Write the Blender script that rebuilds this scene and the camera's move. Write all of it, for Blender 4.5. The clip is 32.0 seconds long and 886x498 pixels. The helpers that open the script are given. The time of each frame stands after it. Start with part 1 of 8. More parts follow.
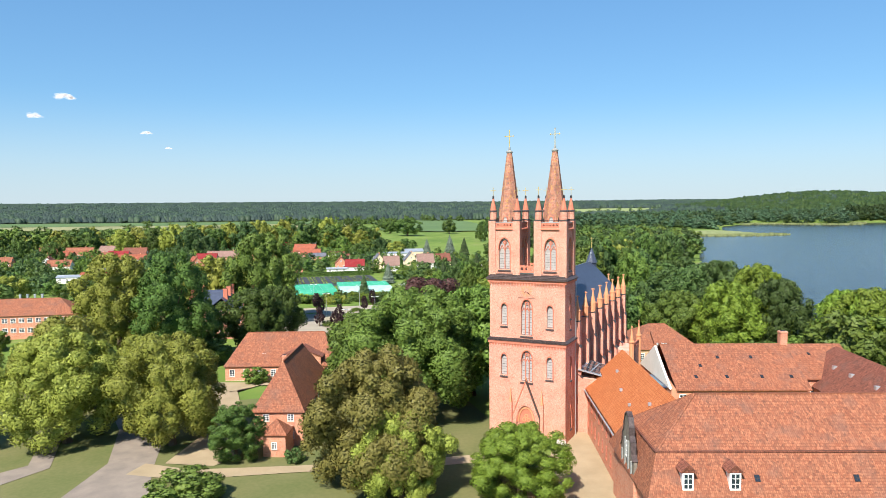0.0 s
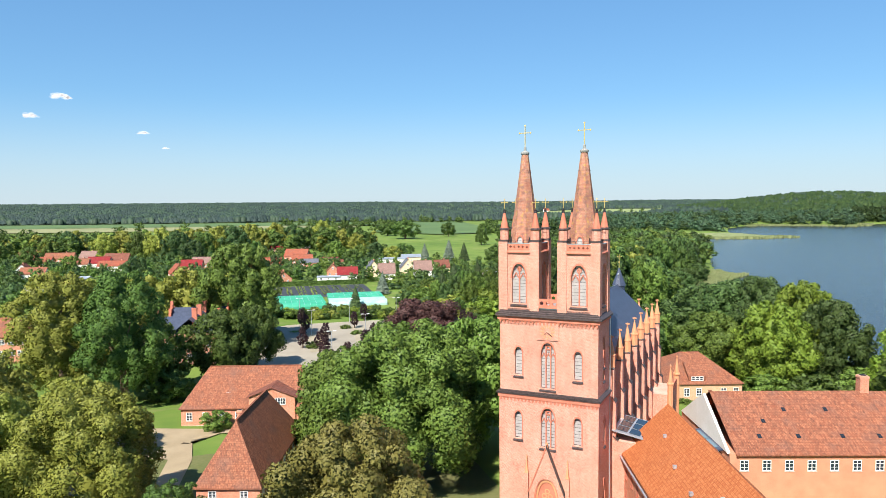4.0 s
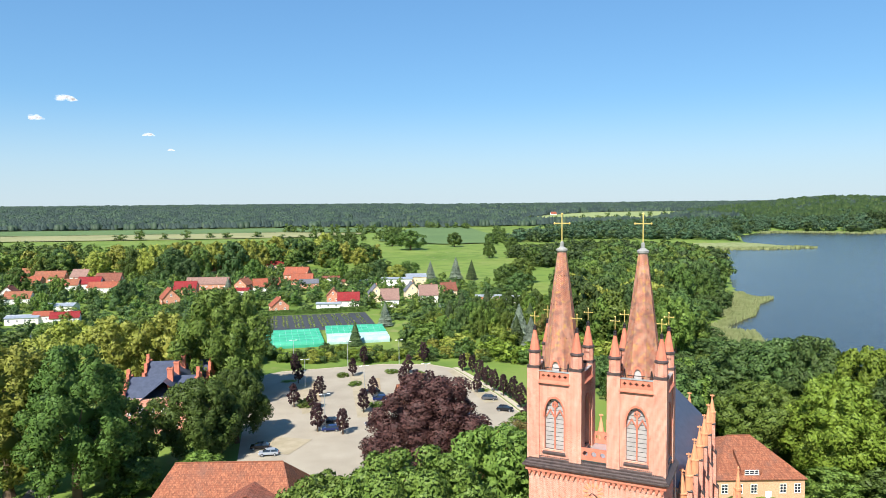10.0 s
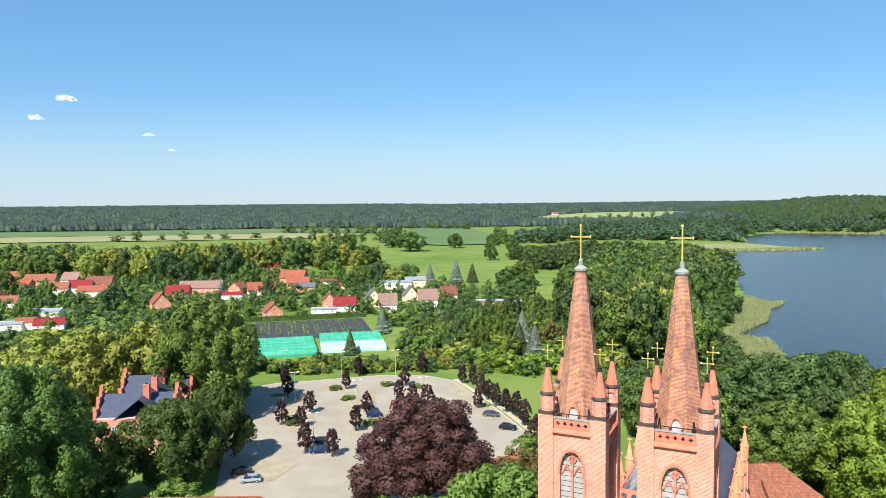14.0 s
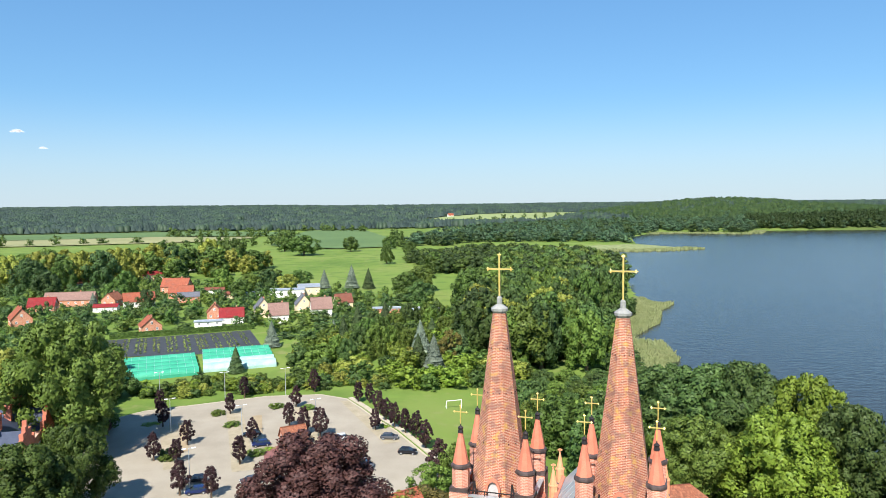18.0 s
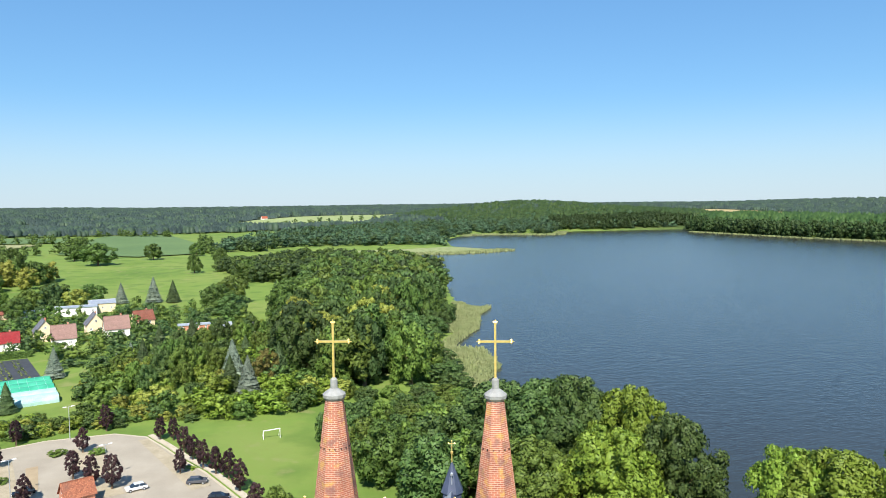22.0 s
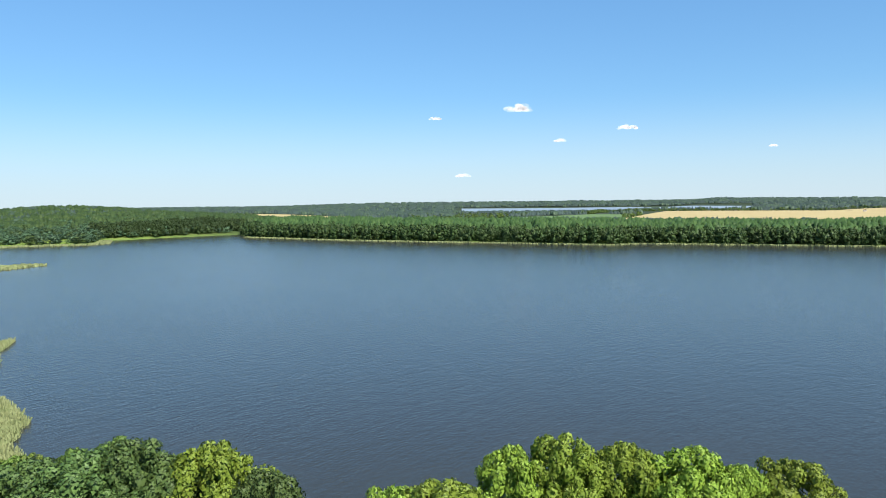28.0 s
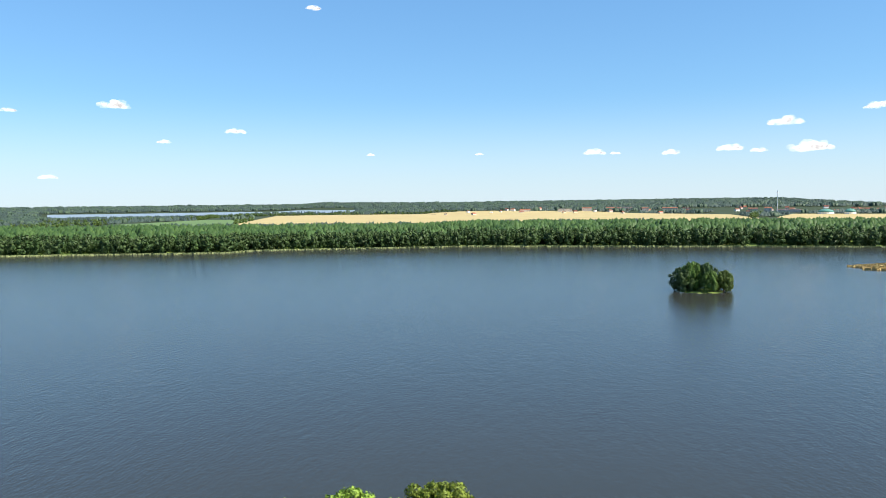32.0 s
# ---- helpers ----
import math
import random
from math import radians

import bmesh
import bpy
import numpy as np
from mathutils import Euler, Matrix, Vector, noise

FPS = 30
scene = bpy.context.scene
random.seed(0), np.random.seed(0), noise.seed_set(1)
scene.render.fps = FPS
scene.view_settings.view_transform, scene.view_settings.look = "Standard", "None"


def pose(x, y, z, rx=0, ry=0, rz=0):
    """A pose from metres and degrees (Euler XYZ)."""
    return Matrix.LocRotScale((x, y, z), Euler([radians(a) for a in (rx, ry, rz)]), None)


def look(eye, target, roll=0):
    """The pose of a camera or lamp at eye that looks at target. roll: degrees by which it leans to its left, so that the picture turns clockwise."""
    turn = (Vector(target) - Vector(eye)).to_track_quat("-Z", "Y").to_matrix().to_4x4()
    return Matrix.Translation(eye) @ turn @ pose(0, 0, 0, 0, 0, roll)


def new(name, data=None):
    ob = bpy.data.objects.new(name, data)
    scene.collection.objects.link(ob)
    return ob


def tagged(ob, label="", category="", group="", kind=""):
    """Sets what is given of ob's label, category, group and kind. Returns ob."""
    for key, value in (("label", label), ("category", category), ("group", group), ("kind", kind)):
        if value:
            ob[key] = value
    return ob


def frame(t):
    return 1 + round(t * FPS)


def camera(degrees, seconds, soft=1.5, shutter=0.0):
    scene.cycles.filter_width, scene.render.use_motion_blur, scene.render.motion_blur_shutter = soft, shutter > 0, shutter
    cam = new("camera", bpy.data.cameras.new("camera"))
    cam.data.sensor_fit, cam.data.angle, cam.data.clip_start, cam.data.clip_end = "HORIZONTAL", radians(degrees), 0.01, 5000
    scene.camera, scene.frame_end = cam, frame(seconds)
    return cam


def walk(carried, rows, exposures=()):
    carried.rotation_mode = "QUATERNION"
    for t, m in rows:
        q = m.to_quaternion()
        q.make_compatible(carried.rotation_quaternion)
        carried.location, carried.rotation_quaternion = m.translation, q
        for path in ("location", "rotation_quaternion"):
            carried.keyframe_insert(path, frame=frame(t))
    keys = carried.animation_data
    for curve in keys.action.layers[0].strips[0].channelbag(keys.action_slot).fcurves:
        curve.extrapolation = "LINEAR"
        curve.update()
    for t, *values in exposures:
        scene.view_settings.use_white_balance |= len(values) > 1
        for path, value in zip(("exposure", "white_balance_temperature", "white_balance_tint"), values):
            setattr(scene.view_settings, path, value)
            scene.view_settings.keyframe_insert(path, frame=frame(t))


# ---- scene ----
cam = camera(63.5, 32.0, 0.8)
PATH = [
    (0, pose(5.72, -31.21, 38.68, 86.29, 0.48, 1.74)),
    (1, pose(5.49, -24.62, 38.68, 86.29, 0.49, 1.64)),
    (2, pose(5.33, -17.93, 38.69, 86.29, 0.49, 1.62)),
    (3, pose(5.30, -11.06, 39.19, 86.29, 0.50, 1.67)),
    (3.5, pose(5.29, -7.65, 39.84, 86.29, 0.50, 1.68)),
    (5.5, pose(4.46, 3.52, 44.44, 86.29, 0.51, 1.60)),
    (6, pose(4.31, 5.76, 46.04, 86.29, 0.51, 1.91)),
    (6.5, pose(4.21, 7.84, 47.82, 86.29, 0.52, 2.02)),
    (7, pose(4.16, 9.77, 49.51, 86.29, 0.52, 2.05)),
    (7.5, pose(4.16, 11.59, 50.94, 86.29, 0.52, 2.09)),
    (8, pose(4.16, 13.29, 51.82, 86.29, 0.52, 2.11)),
    (8.5, pose(4.15, 14.86, 52.09, 86.28, 0.53, 2.12)),
    (9, pose(4.14, 16.37, 51.99, 86.28, 0.53, 2.12)),
    (10, pose(4.13, 19.48, 52.05, 86.28, 0.53, 2.14)),
    (11, pose(4.24, 22.68, 52.18, 86.28, 0.54, 2.18)),
    (12, pose(4.21, 25.92, 52.26, 86.28, 0.54, 2.17)),
    (13, pose(4.31, 29.20, 52.49, 86.28, 0.55, 2.20)),
    (13.5, pose(4.35, 30.92, 52.62, 86.28, 0.55, 2.25)),
    (15.5, pose(4.38, 37.54, 53.27, 86.28, 0.56, 1.07)),
    (16, pose(4.46, 39.13, 53.39, 86.28, 0.57, -0.41)),
    (17, pose(4.61, 42.26, 53.82, 86.28, 0.57, -3.47)),
    (18, pose(4.70, 45.20, 54.30, 86.28, 0.58, -6.07)),
    (19, pose(4.76, 48.23, 55.02, 86.27, 0.58, -8.82)),
    (20, pose(5.08, 51.16, 55.56, 86.27, 0.59, -12.23)),
    (21, pose(5.50, 54.02, 56.00, 86.27, 0.59, -16.46)),
    (22, pose(6.16, 57.18, 56.66, 86.27, 0.60, -20.69)),
    (23, pose(7.17, 60.74, 57.14, 86.27, 0.60, -24.83)),
    (24, pose(8.57, 64.51, 57.28, 86.27, 0.61, -28.95)),
    (24.5, pose(9.29, 66.39, 57.30, 86.27, 0.61, -31.02)),
    (26.5, pose(14.17, 73.59, 57.54, 86.27, 0.62, -42.94)),
    (27, pose(15.42, 75.24, 57.79, 86.27, 0.62, -47.18)),
    (28, pose(17.95, 78.42, 58.32, 86.27, 0.63, -55.40)),
    (29, pose(20.69, 81.25, 58.98, 86.27, 0.63, -63.61)),
    (30, pose(23.50, 83.67, 59.85, 86.26, 0.64, -71.66)),
    (31, pose(26.18, 85.38, 60.83, 86.26, 0.64, -79.15)),
    (32, pose(28.84, 86.83, 61.85, 86.26, 0.65, -85.82)),
]
walk(cam, PATH, [(0, 0.72, 6550, 10), (20, 0.72, 6450, 10), (28, 0.78, 6450, 10), (32, 0.92, 6600, 10)])

# ---- world and sun ----
SUN_EL, SUN_AZ = radians(47), (-0.36, -0.93)
HAZE, HAZE_TONE = 0.8, (2.45, 2.85, 3.25, 1)
world = bpy.data.worlds.new("sky")
scene.world = world
world.use_nodes = True
wn, wl = world.node_tree.nodes, world.node_tree.links
sky = wn.new("ShaderNodeTexSky")
sky.sky_type, sky.sun_disc = "NISHITA", False
sky.sun_elevation = SUN_EL
sky.sun_rotation = math.atan2(SUN_AZ[0], SUN_AZ[1])
sky.air_density, sky.dust_density, sky.ozone_density = 1.0, 0.0, 3.5
gam = wn.new("ShaderNodeGamma")
gam.inputs[1].default_value = 0.55
wl.new(sky.outputs[0], gam.inputs[0])
hue = wn.new("ShaderNodeHueSaturation")
hue.inputs["Saturation"].default_value = 1.3
wl.new(gam.outputs[0], hue.inputs["Color"])
tint = wn.new("ShaderNodeMix")
tint.data_type, tint.blend_type = "RGBA", "MULTIPLY"
tint.inputs[0].default_value = 1.0
tint.inputs[7].default_value = (0.65, 0.96, 1.22, 1)
wl.new(hue.outputs[0], tint.inputs[6])
# whitish summer haze low over the horizon all round
wco, wsep, whz = wn.new("ShaderNodeTexCoord"), wn.new("ShaderNodeSeparateXYZ"), wn.new("ShaderNodeMapRange")
wl.new(wco.outputs["Generated"], wsep.inputs[0])
wl.new(wsep.outputs[2], whz.inputs[0])
whz.interpolation_type = "SMOOTHSTEP"
whz.inputs[1].default_value, whz.inputs[2].default_value = -0.03, 0.15
whz.inputs[3].default_value, whz.inputs[4].default_value = HAZE, 0.0
hz = wn.new("ShaderNodeMix")
hz.data_type = "RGBA"
hz.inputs[7].default_value = HAZE_TONE
wl.new(whz.outputs[0], hz.inputs[0])
wl.new(tint.outputs[2], hz.inputs[6])
wl.new(hz.outputs[2], wn["Background"].inputs[0])
wn["Background"].inputs[1].default_value = 0.161
sun = bpy.data.lights.new("sun", "SUN")
sun.energy, sun.angle, sun.color = 5.4, radians(0.53), (1.0, 0.95, 0.86)
sun_ob = new("sun", sun)
sun_dir = Vector((SUN_AZ[0], SUN_AZ[1], 0)).normalized() * math.cos(SUN_EL) + Vector((0, 0, math.sin(SUN_EL)))
sun_ob.matrix_world = look((0, 0, 300), Vector((0, 0, 300)) - sun_dir)

# ---- materials ----
def srgb(r, g, b):
    def f(c):
        c /= 255
        return c / 12.92 if c < 0.04045 else ((c + 0.055) / 1.055) ** 2.4
    return (f(r), f(g), f(b), 1)


def face_run(m):
    """Flat coordinates on any upright or sloping face: the run along it, and the height."""
    a, b, sub, com = m.n.new("ShaderNodeSeparateXYZ"), m.n.new("ShaderNodeSeparateXYZ"), m.n.new("ShaderNodeMath"), m.n.new("ShaderNodeCombineXYZ")
    ln, flat = m.n.new("ShaderNodeVectorMath"), m.n.new("ShaderNodeVectorMath")
    m.l.new(m.co.outputs["Object"], a.inputs[0])
    flat.operation = "MULTIPLY"
    flat.inputs[1].default_value = (1, 1, 0)
    m.l.new(m.co.outputs["Normal"], flat.inputs[0])
    ln.operation = "NORMALIZE"
    m.l.new(flat.outputs[0], ln.inputs[0])
    m.l.new(ln.outputs[0], b.inputs[0])
    p, q = m.n.new("ShaderNodeMath"), m.n.new("ShaderNodeMath")
    p.operation = q.operation = "MULTIPLY"
    m.l.new(a.outputs[1], p.inputs[0])
    m.l.new(b.outputs[0], p.inputs[1])
    m.l.new(a.outputs[0], q.inputs[0])
    m.l.new(b.outputs[1], q.inputs[1])
    sub.operation = "SUBTRACT"
    m.l.new(p.outputs[0], sub.inputs[0])
    m.l.new(q.outputs[0], sub.inputs[1])
    m.l.new(sub.outputs[0], com.inputs[0])
    m.l.new(a.outputs[2], com.inputs[1])
    return com


class Mat:
    """A node material with a Principled shader and short helpers."""

    def __init__(self, name, rough=0.8, metal=0.0, spec=0.3):
        self.m = bpy.data.materials.new(name)
        self.m.use_nodes = True
        self.n, self.l = self.m.node_tree.nodes, self.m.node_tree.links
        self.b = self.n["Principled BSDF"]
        self.b.inputs["Roughness"].default_value = rough
        self.b.inputs["Metallic"].default_value = metal
        self.b.inputs["Specular IOR Level"].default_value = spec
        self.co = self.n.new("ShaderNodeTexCoord")

    def noise(self, scale, detail=4, space="Object", stretch=None):
        nd = self.n.new("ShaderNodeTexNoise")
        nd.inputs["Scale"].default_value, nd.inputs["Detail"].default_value = scale, detail
        src = self.co.outputs[space]
        if stretch:
            mp = self.n.new("ShaderNodeMapping")
            mp.inputs["Scale"].default_value = stretch
            self.l.new(src, mp.inputs[0])
            src = mp.outputs[0]
        self.l.new(src, nd.inputs["Vector"])
        return nd.outputs["Fac"]

    def ramp(self, fac, stops):
        r = self.n.new("ShaderNodeValToRGB")
        els = r.color_ramp.elements
        while len(els) < len(stops):
            els.new(0.5)
        for e, (p, c) in zip(els, stops):
            e.position, e.color = p, c
        self.l.new(fac, r.inputs[0])
        return r.outputs[0]

    def mix(self, fac, a, b, mode="MIX"):
        x = self.n.new("ShaderNodeMix")
        x.data_type, x.blend_type = "RGBA", mode
        for sock, val in ((x.inputs[0], fac), (x.inputs[6], a), (x.inputs[7], b)):
            if hasattr(val, "links"):
                self.l.new(val, sock)
            else:
                sock.default_value = val
        return x.outputs[2]

    def color(self, out):
        if hasattr(out, "links"):
            self.l.new(out, self.b.inputs["Base Color"])
        else:
            self.b.inputs["Base Color"].default_value = out
        return self

    def bump(self, fac, strength=0.3, dist=0.02):
        bp = self.n.new("ShaderNodeBump")
        bp.inputs["Strength"].default_value, bp.inputs["Distance"].default_value = strength, dist
        self.l.new(fac, bp.inputs["Height"])
        self.l.new(bp.outputs[0], self.b.inputs["Normal"])
        return self


def mottled(name, a, b, scale=2.0, rough=0.8, fine=30.0, bump=0.2, metal=0.0, spec=0.3):
    """Two colours mixed by coarse and fine noise."""
    m = Mat(name, rough, metal, spec)
    c = m.ramp(m.noise(scale, 5), [(0.3, a), (0.7, b)])
    f = m.noise(fine, 3)
    c = m.mix(0.25, c, m.ramp(f, [(0.3, tuple(x * 0.75 for x in a[:3]) + (1,)), (0.7, b)]))
    m.color(c)
    if bump:
        m.bump(f, bump)
    return m.m


def brickwork(name, tones, mortar, scale=1.0, stain=0.35, lichen=False):
    """Courses of brick with joints; joints lie back, tone varies from brick to brick."""
    m = Mat(name, 0.85, 0, 0.2)
    com = face_run(m)
    bt = m.n.new("ShaderNodeTexBrick")
    bt.inputs["Scale"].default_value = 1 / scale
    bt.inputs["Brick Width"].default_value, bt.inputs["Row Height"].default_value = 0.30, 0.10
    bt.inputs["Mortar Size"].default_value = 0.017
    bt.inputs["Color1"].default_value, bt.inputs["Color2"].default_value = tones[0], tones[1]
    bt.inputs["Mortar"].default_value = mortar
    bt.inputs["Bias"].default_value = 0.0
    m.l.new(com.outputs[0], bt.inputs["Vector"])
    c = m.mix(m.ramp(m.noise(0.45, 5), [(0.35, (0, 0, 0, 1)), (0.75, (stain, stain, stain, 1))]), bt.outputs["Color"], tones[2])
    c = m.mix(0.35, c, m.ramp(m.noise(3.2, 4), [(0.35, tones[2]), (0.65, tones[1])]))
    if lichen:
        c = m.mix(m.ramp(m.noise(2.2, 6), [(0.54, (0, 0, 0, 1)), (0.66, (0.65, 0.65, 0.65, 1))]), c, srgb(190, 150, 76))
        c = m.mix(m.ramp(m.noise(1.7, 5), [(0.50, (0, 0, 0, 1)), (0.64, (0.6, 0.6, 0.6, 1))]), c, srgb(112, 84, 80))
    m.color(c)
    m.bump(bt.outputs["Fac"], -0.4, 0.012)
    return m.m


def tiled(name, a, b, c, row=0.34, col=0.22, moss=0.25, worn=1.0):
    """Clay roof tiles: rows down the slope, rolls across it."""
    m = Mat(name, 0.8, 0, 0.25)
    bt = m.n.new("ShaderNodeTexBrick")
    bt.inputs["Scale"].default_value = 1.0
    bt.inputs["Brick Width"].default_value, bt.inputs["Row Height"].default_value = col, row * 0.75
    bt.inputs["Mortar Size"].default_value, bt.inputs["Mortar Smooth"].default_value = 0.03, 0.8
    bt.offset = 0.0
    com = face_run(m)
    m.l.new(com.outputs[0], bt.inputs["Vector"])
    bt.inputs["Color1"].default_value, bt.inputs["Color2"].default_value = a, b
    bt.inputs["Mortar"].default_value = tuple(x * 0.78 for x in a[:3]) + (1,)
    col1 = m.mix(m.ramp(m.noise(0.9, 7), [(0.42, (0, 0, 0, 1)), (0.7, (moss, moss, moss, 1))]), bt.outputs["Color"], c)
    col1 = m.mix(m.ramp(m.noise(2.5, 4), [(0.5, (0, 0, 0, 1)), (0.75, (0.35, 0.35, 0.35, 1))]), col1, b)
    # single darker and paler tiles, and broad weathered patches
    vo = m.n.new("ShaderNodeTexVoronoi")
    vo.inputs["Scale"].default_value = 5.0
    m.l.new(com.outputs[0], vo.inputs["Vector"])
    one = m.n.new("ShaderNodeSeparateColor")
    m.l.new(vo.outputs["Color"], one.inputs[0])
    col1 = m.mix(m.ramp(one.outputs[0], [(0.55, (0, 0, 0, 1)), (1.0, (0.5 * worn, 0.5 * worn, 0.5 * worn, 1))]), col1, tuple(x * 0.62 for x in c[:3]) + (1,))
    col1 = m.mix(m.ramp(one.outputs[1], [(0.7, (0, 0, 0, 1)), (1.0, (0.4 * worn, 0.4 * worn, 0.4 * worn, 1))]), col1, tuple(min(1, x * 1.35) for x in b[:3]) + (1,))
    col1 = m.mix(m.ramp(m.noise(0.35, 8), [(0.52, (0, 0, 0, 1)), (0.68, (moss, moss, moss, 1))]), col1, srgb(104, 82, 74))
    m.color(col1)
    m.bump(bt.outputs["Fac"], -0.35, 0.03)
    return m.m


def foliage(name, dark, light, vary=0.25):
    """Leaves: diffuse with light coming through, tone varying over the crown and from tree to tree."""
    m = Mat(name, 0.55, 0, 0.25)
    info = m.n.new("ShaderNodeObjectInfo")
    geo = m.n.new("ShaderNodeNewGeometry")
    c = m.ramp(geo.outputs["Random Per Island"], [(0.0, dark), (1.0, light)])
    c = m.mix(m.ramp(m.noise(0.35, 4), [(0.35, (0, 0, 0, 1)), (0.7, (0.4, 0.4, 0.4, 1))]), c, light)
    hsv = m.n.new("ShaderNodeHueSaturation")
    mr = m.n.new("ShaderNodeMapRange")
    mr.inputs[3].default_value, mr.inputs[4].default_value = 1 - vary, 1 + vary
    m.l.new(info.outputs["Random"], mr.inputs[0])
    m.l.new(mr.outputs[0], hsv.inputs["Value"])
    mh = m.n.new("ShaderNodeMapRange")
    mh.inputs[3].default_value, mh.inputs[4].default_value = 0.488, 0.512
    m.l.new(info.outputs["Random"], mh.inputs[0])
    m.l.new(mh.outputs[0], hsv.inputs["Hue"])
    m.l.new(c, hsv.inputs["Color"])
    m.color(hsv.outputs[0])
    tr = m.n.new("ShaderNodeBsdfTranslucent")
    m.l.new(hsv.outputs[0], tr.inputs[0])
    mx = m.n.new("ShaderNodeMixShader")
    mx.inputs[0].default_value = 0.20
    m.l.new(m.b.outputs[0], mx.inputs[1])
    m.l.new(tr.outputs[0], mx.inputs[2])
    m.l.new(mx.outputs[0], m.n["Material Output"].inputs[0])
    return m.m


BRICK = brickwork("church_brick", (srgb(186, 111, 89), srgb(213, 145, 122), srgb(171, 100, 80)), srgb(223, 196, 180), stain=0.45)
BRICK_SPIRE = brickwork("spire_brick", (srgb(150, 80, 60), srgb(184, 108, 82), srgb(112, 70, 60)), srgb(214, 190, 168), stain=0.55, lichen=True)
BRICK_HOUSE = brickwork("house_brick", (srgb(196, 118, 88), srgb(214, 142, 110), srgb(150, 86, 66)), srgb(205, 180, 160))
BRICK_YELLOW = brickwork("pale_brick", (srgb(196, 150, 112), srgb(212, 170, 132), srgb(170, 126, 96)), srgb(205, 186, 164))
BRICK_PLAIN = mottled("moulded_brick", srgb(186, 107, 84), srgb(204, 130, 106), 1.5, 0.85, 14)
TERRA = mottled("terracotta", srgb(205, 139, 99), srgb(215, 154, 116), 2.0, 0.8, 20)
BLACK_TILE = mottled("dark_glazed_tile", srgb(52, 44, 44), srgb(92, 78, 76), 3.0, 0.5, 16, 0.5)
TILE_RED = tiled("clay_tile", srgb(134, 78, 57), srgb(162, 106, 79), srgb(106, 73, 61), moss=0.4)
TILE_ORANGE = tiled("new_clay_tile", srgb(164, 90, 52), srgb(190, 119, 75), srgb(175, 95, 46), moss=0.05, worn=0.35)
TILE_BROWN = tiled("weathered_tile", srgb(112, 65, 52), srgb(144, 91, 74), srgb(86, 57, 48), moss=0.4)
TILE_BRIGHT = tiled("bright_red_tile", srgb(129, 32, 38), srgb(143, 47, 48), srgb(103, 36, 38), moss=0.25)
SLATE = mottled("slate", srgb(58, 66, 84), srgb(74, 82, 102), 1.2, 0.45, 8, 0.3)
ROOF_GREY = tiled("grey_roof_tile", srgb(96, 98, 106), srgb(112, 114, 122), srgb(84, 84, 90), moss=0.2)
ZINC = mottled("zinc_sheet", srgb(176, 182, 188), srgb(206, 210, 214), 0.8, 0.4, 5, 0.05, 0.6)
STONE_GREY = mottled("weathered_grey_stone", srgb(128, 128, 126), srgb(160, 160, 156), 3.0, 0.75, 20)
GABLE_STONE = mottled("blackened_stone", srgb(92, 86, 80), srgb(140, 130, 118), 1.6, 0.85, 14, 0.4)
STONE = mottled("pale_stone", srgb(186, 182, 172), srgb(210, 206, 196), 3.0, 0.75, 20)
PLASTER = mottled("white_plaster", srgb(226, 222, 212), srgb(238, 235, 228), 0.6, 0.85, 12, 0.1)
PEACH = mottled("peach_plaster", srgb(198, 132, 104), srgb(212, 150, 120), 0.6, 0.85, 12, 0.1)
CREAM = mottled("cream_plaster", srgb(222, 196, 160), srgb(232, 210, 178), 0.6, 0.85, 12, 0.1)
WOOD_GREY = mottled("grey_louvre_wood", srgb(166, 160, 158), srgb(192, 186, 184), 2.0, 0.7, 18, 0.2)
WHITE = mottled("white_paint", srgb(232, 232, 230), srgb(242, 242, 240), 1.0, 0.5, 15, 0.03)
# near-black for solids that stand in for shade in rooms and holes
SHADE_BLACK = mottled("shade_black", srgb(24, 22, 22), srgb(34, 32, 32), 1.0, 0.8, 10, 0)
IRON = mottled("dark_iron", srgb(44, 40, 42), srgb(66, 60, 62), 4.0, 0.5, 20, 0.1, 0.5)
GOLD = mottled("gilded_metal", srgb(226, 190, 104), srgb(240, 212, 140), 3.0, 0.35, 10, 0.02, 0.6)
WOOD_DOOR = mottled("dark_door_wood", srgb(62, 44, 34), srgb(84, 60, 46), 2.0, 0.6, 20, 0.3)
GLASS = Mat("window_glass", 0.05, 0, 0.6).color(srgb(40, 50, 60)).m
DRY_GRASS = mottled("dry_lawn", (0.095, 0.12, 0.034, 1), (0.17, 0.16, 0.066, 1), 0.09, 0.95, 1.5, 0.4)
ASPHALT = mottled("asphalt", srgb(122, 112, 104), srgb(146, 134, 122), 0.4, 0.9, 12, 0.2)
PAVING = mottled("pale_paving", srgb(146, 137, 122), srgb(164, 155, 139), 0.15, 0.9, 6, 0.2)
SAND = mottled("sandy_path", srgb(149, 132, 105), srgb(169, 151, 123), 0.3, 0.95, 8, 0.2)
BARK = mottled("bark", srgb(84, 68, 54), srgb(112, 94, 76), 4.0, 0.95, 20, 0.6)
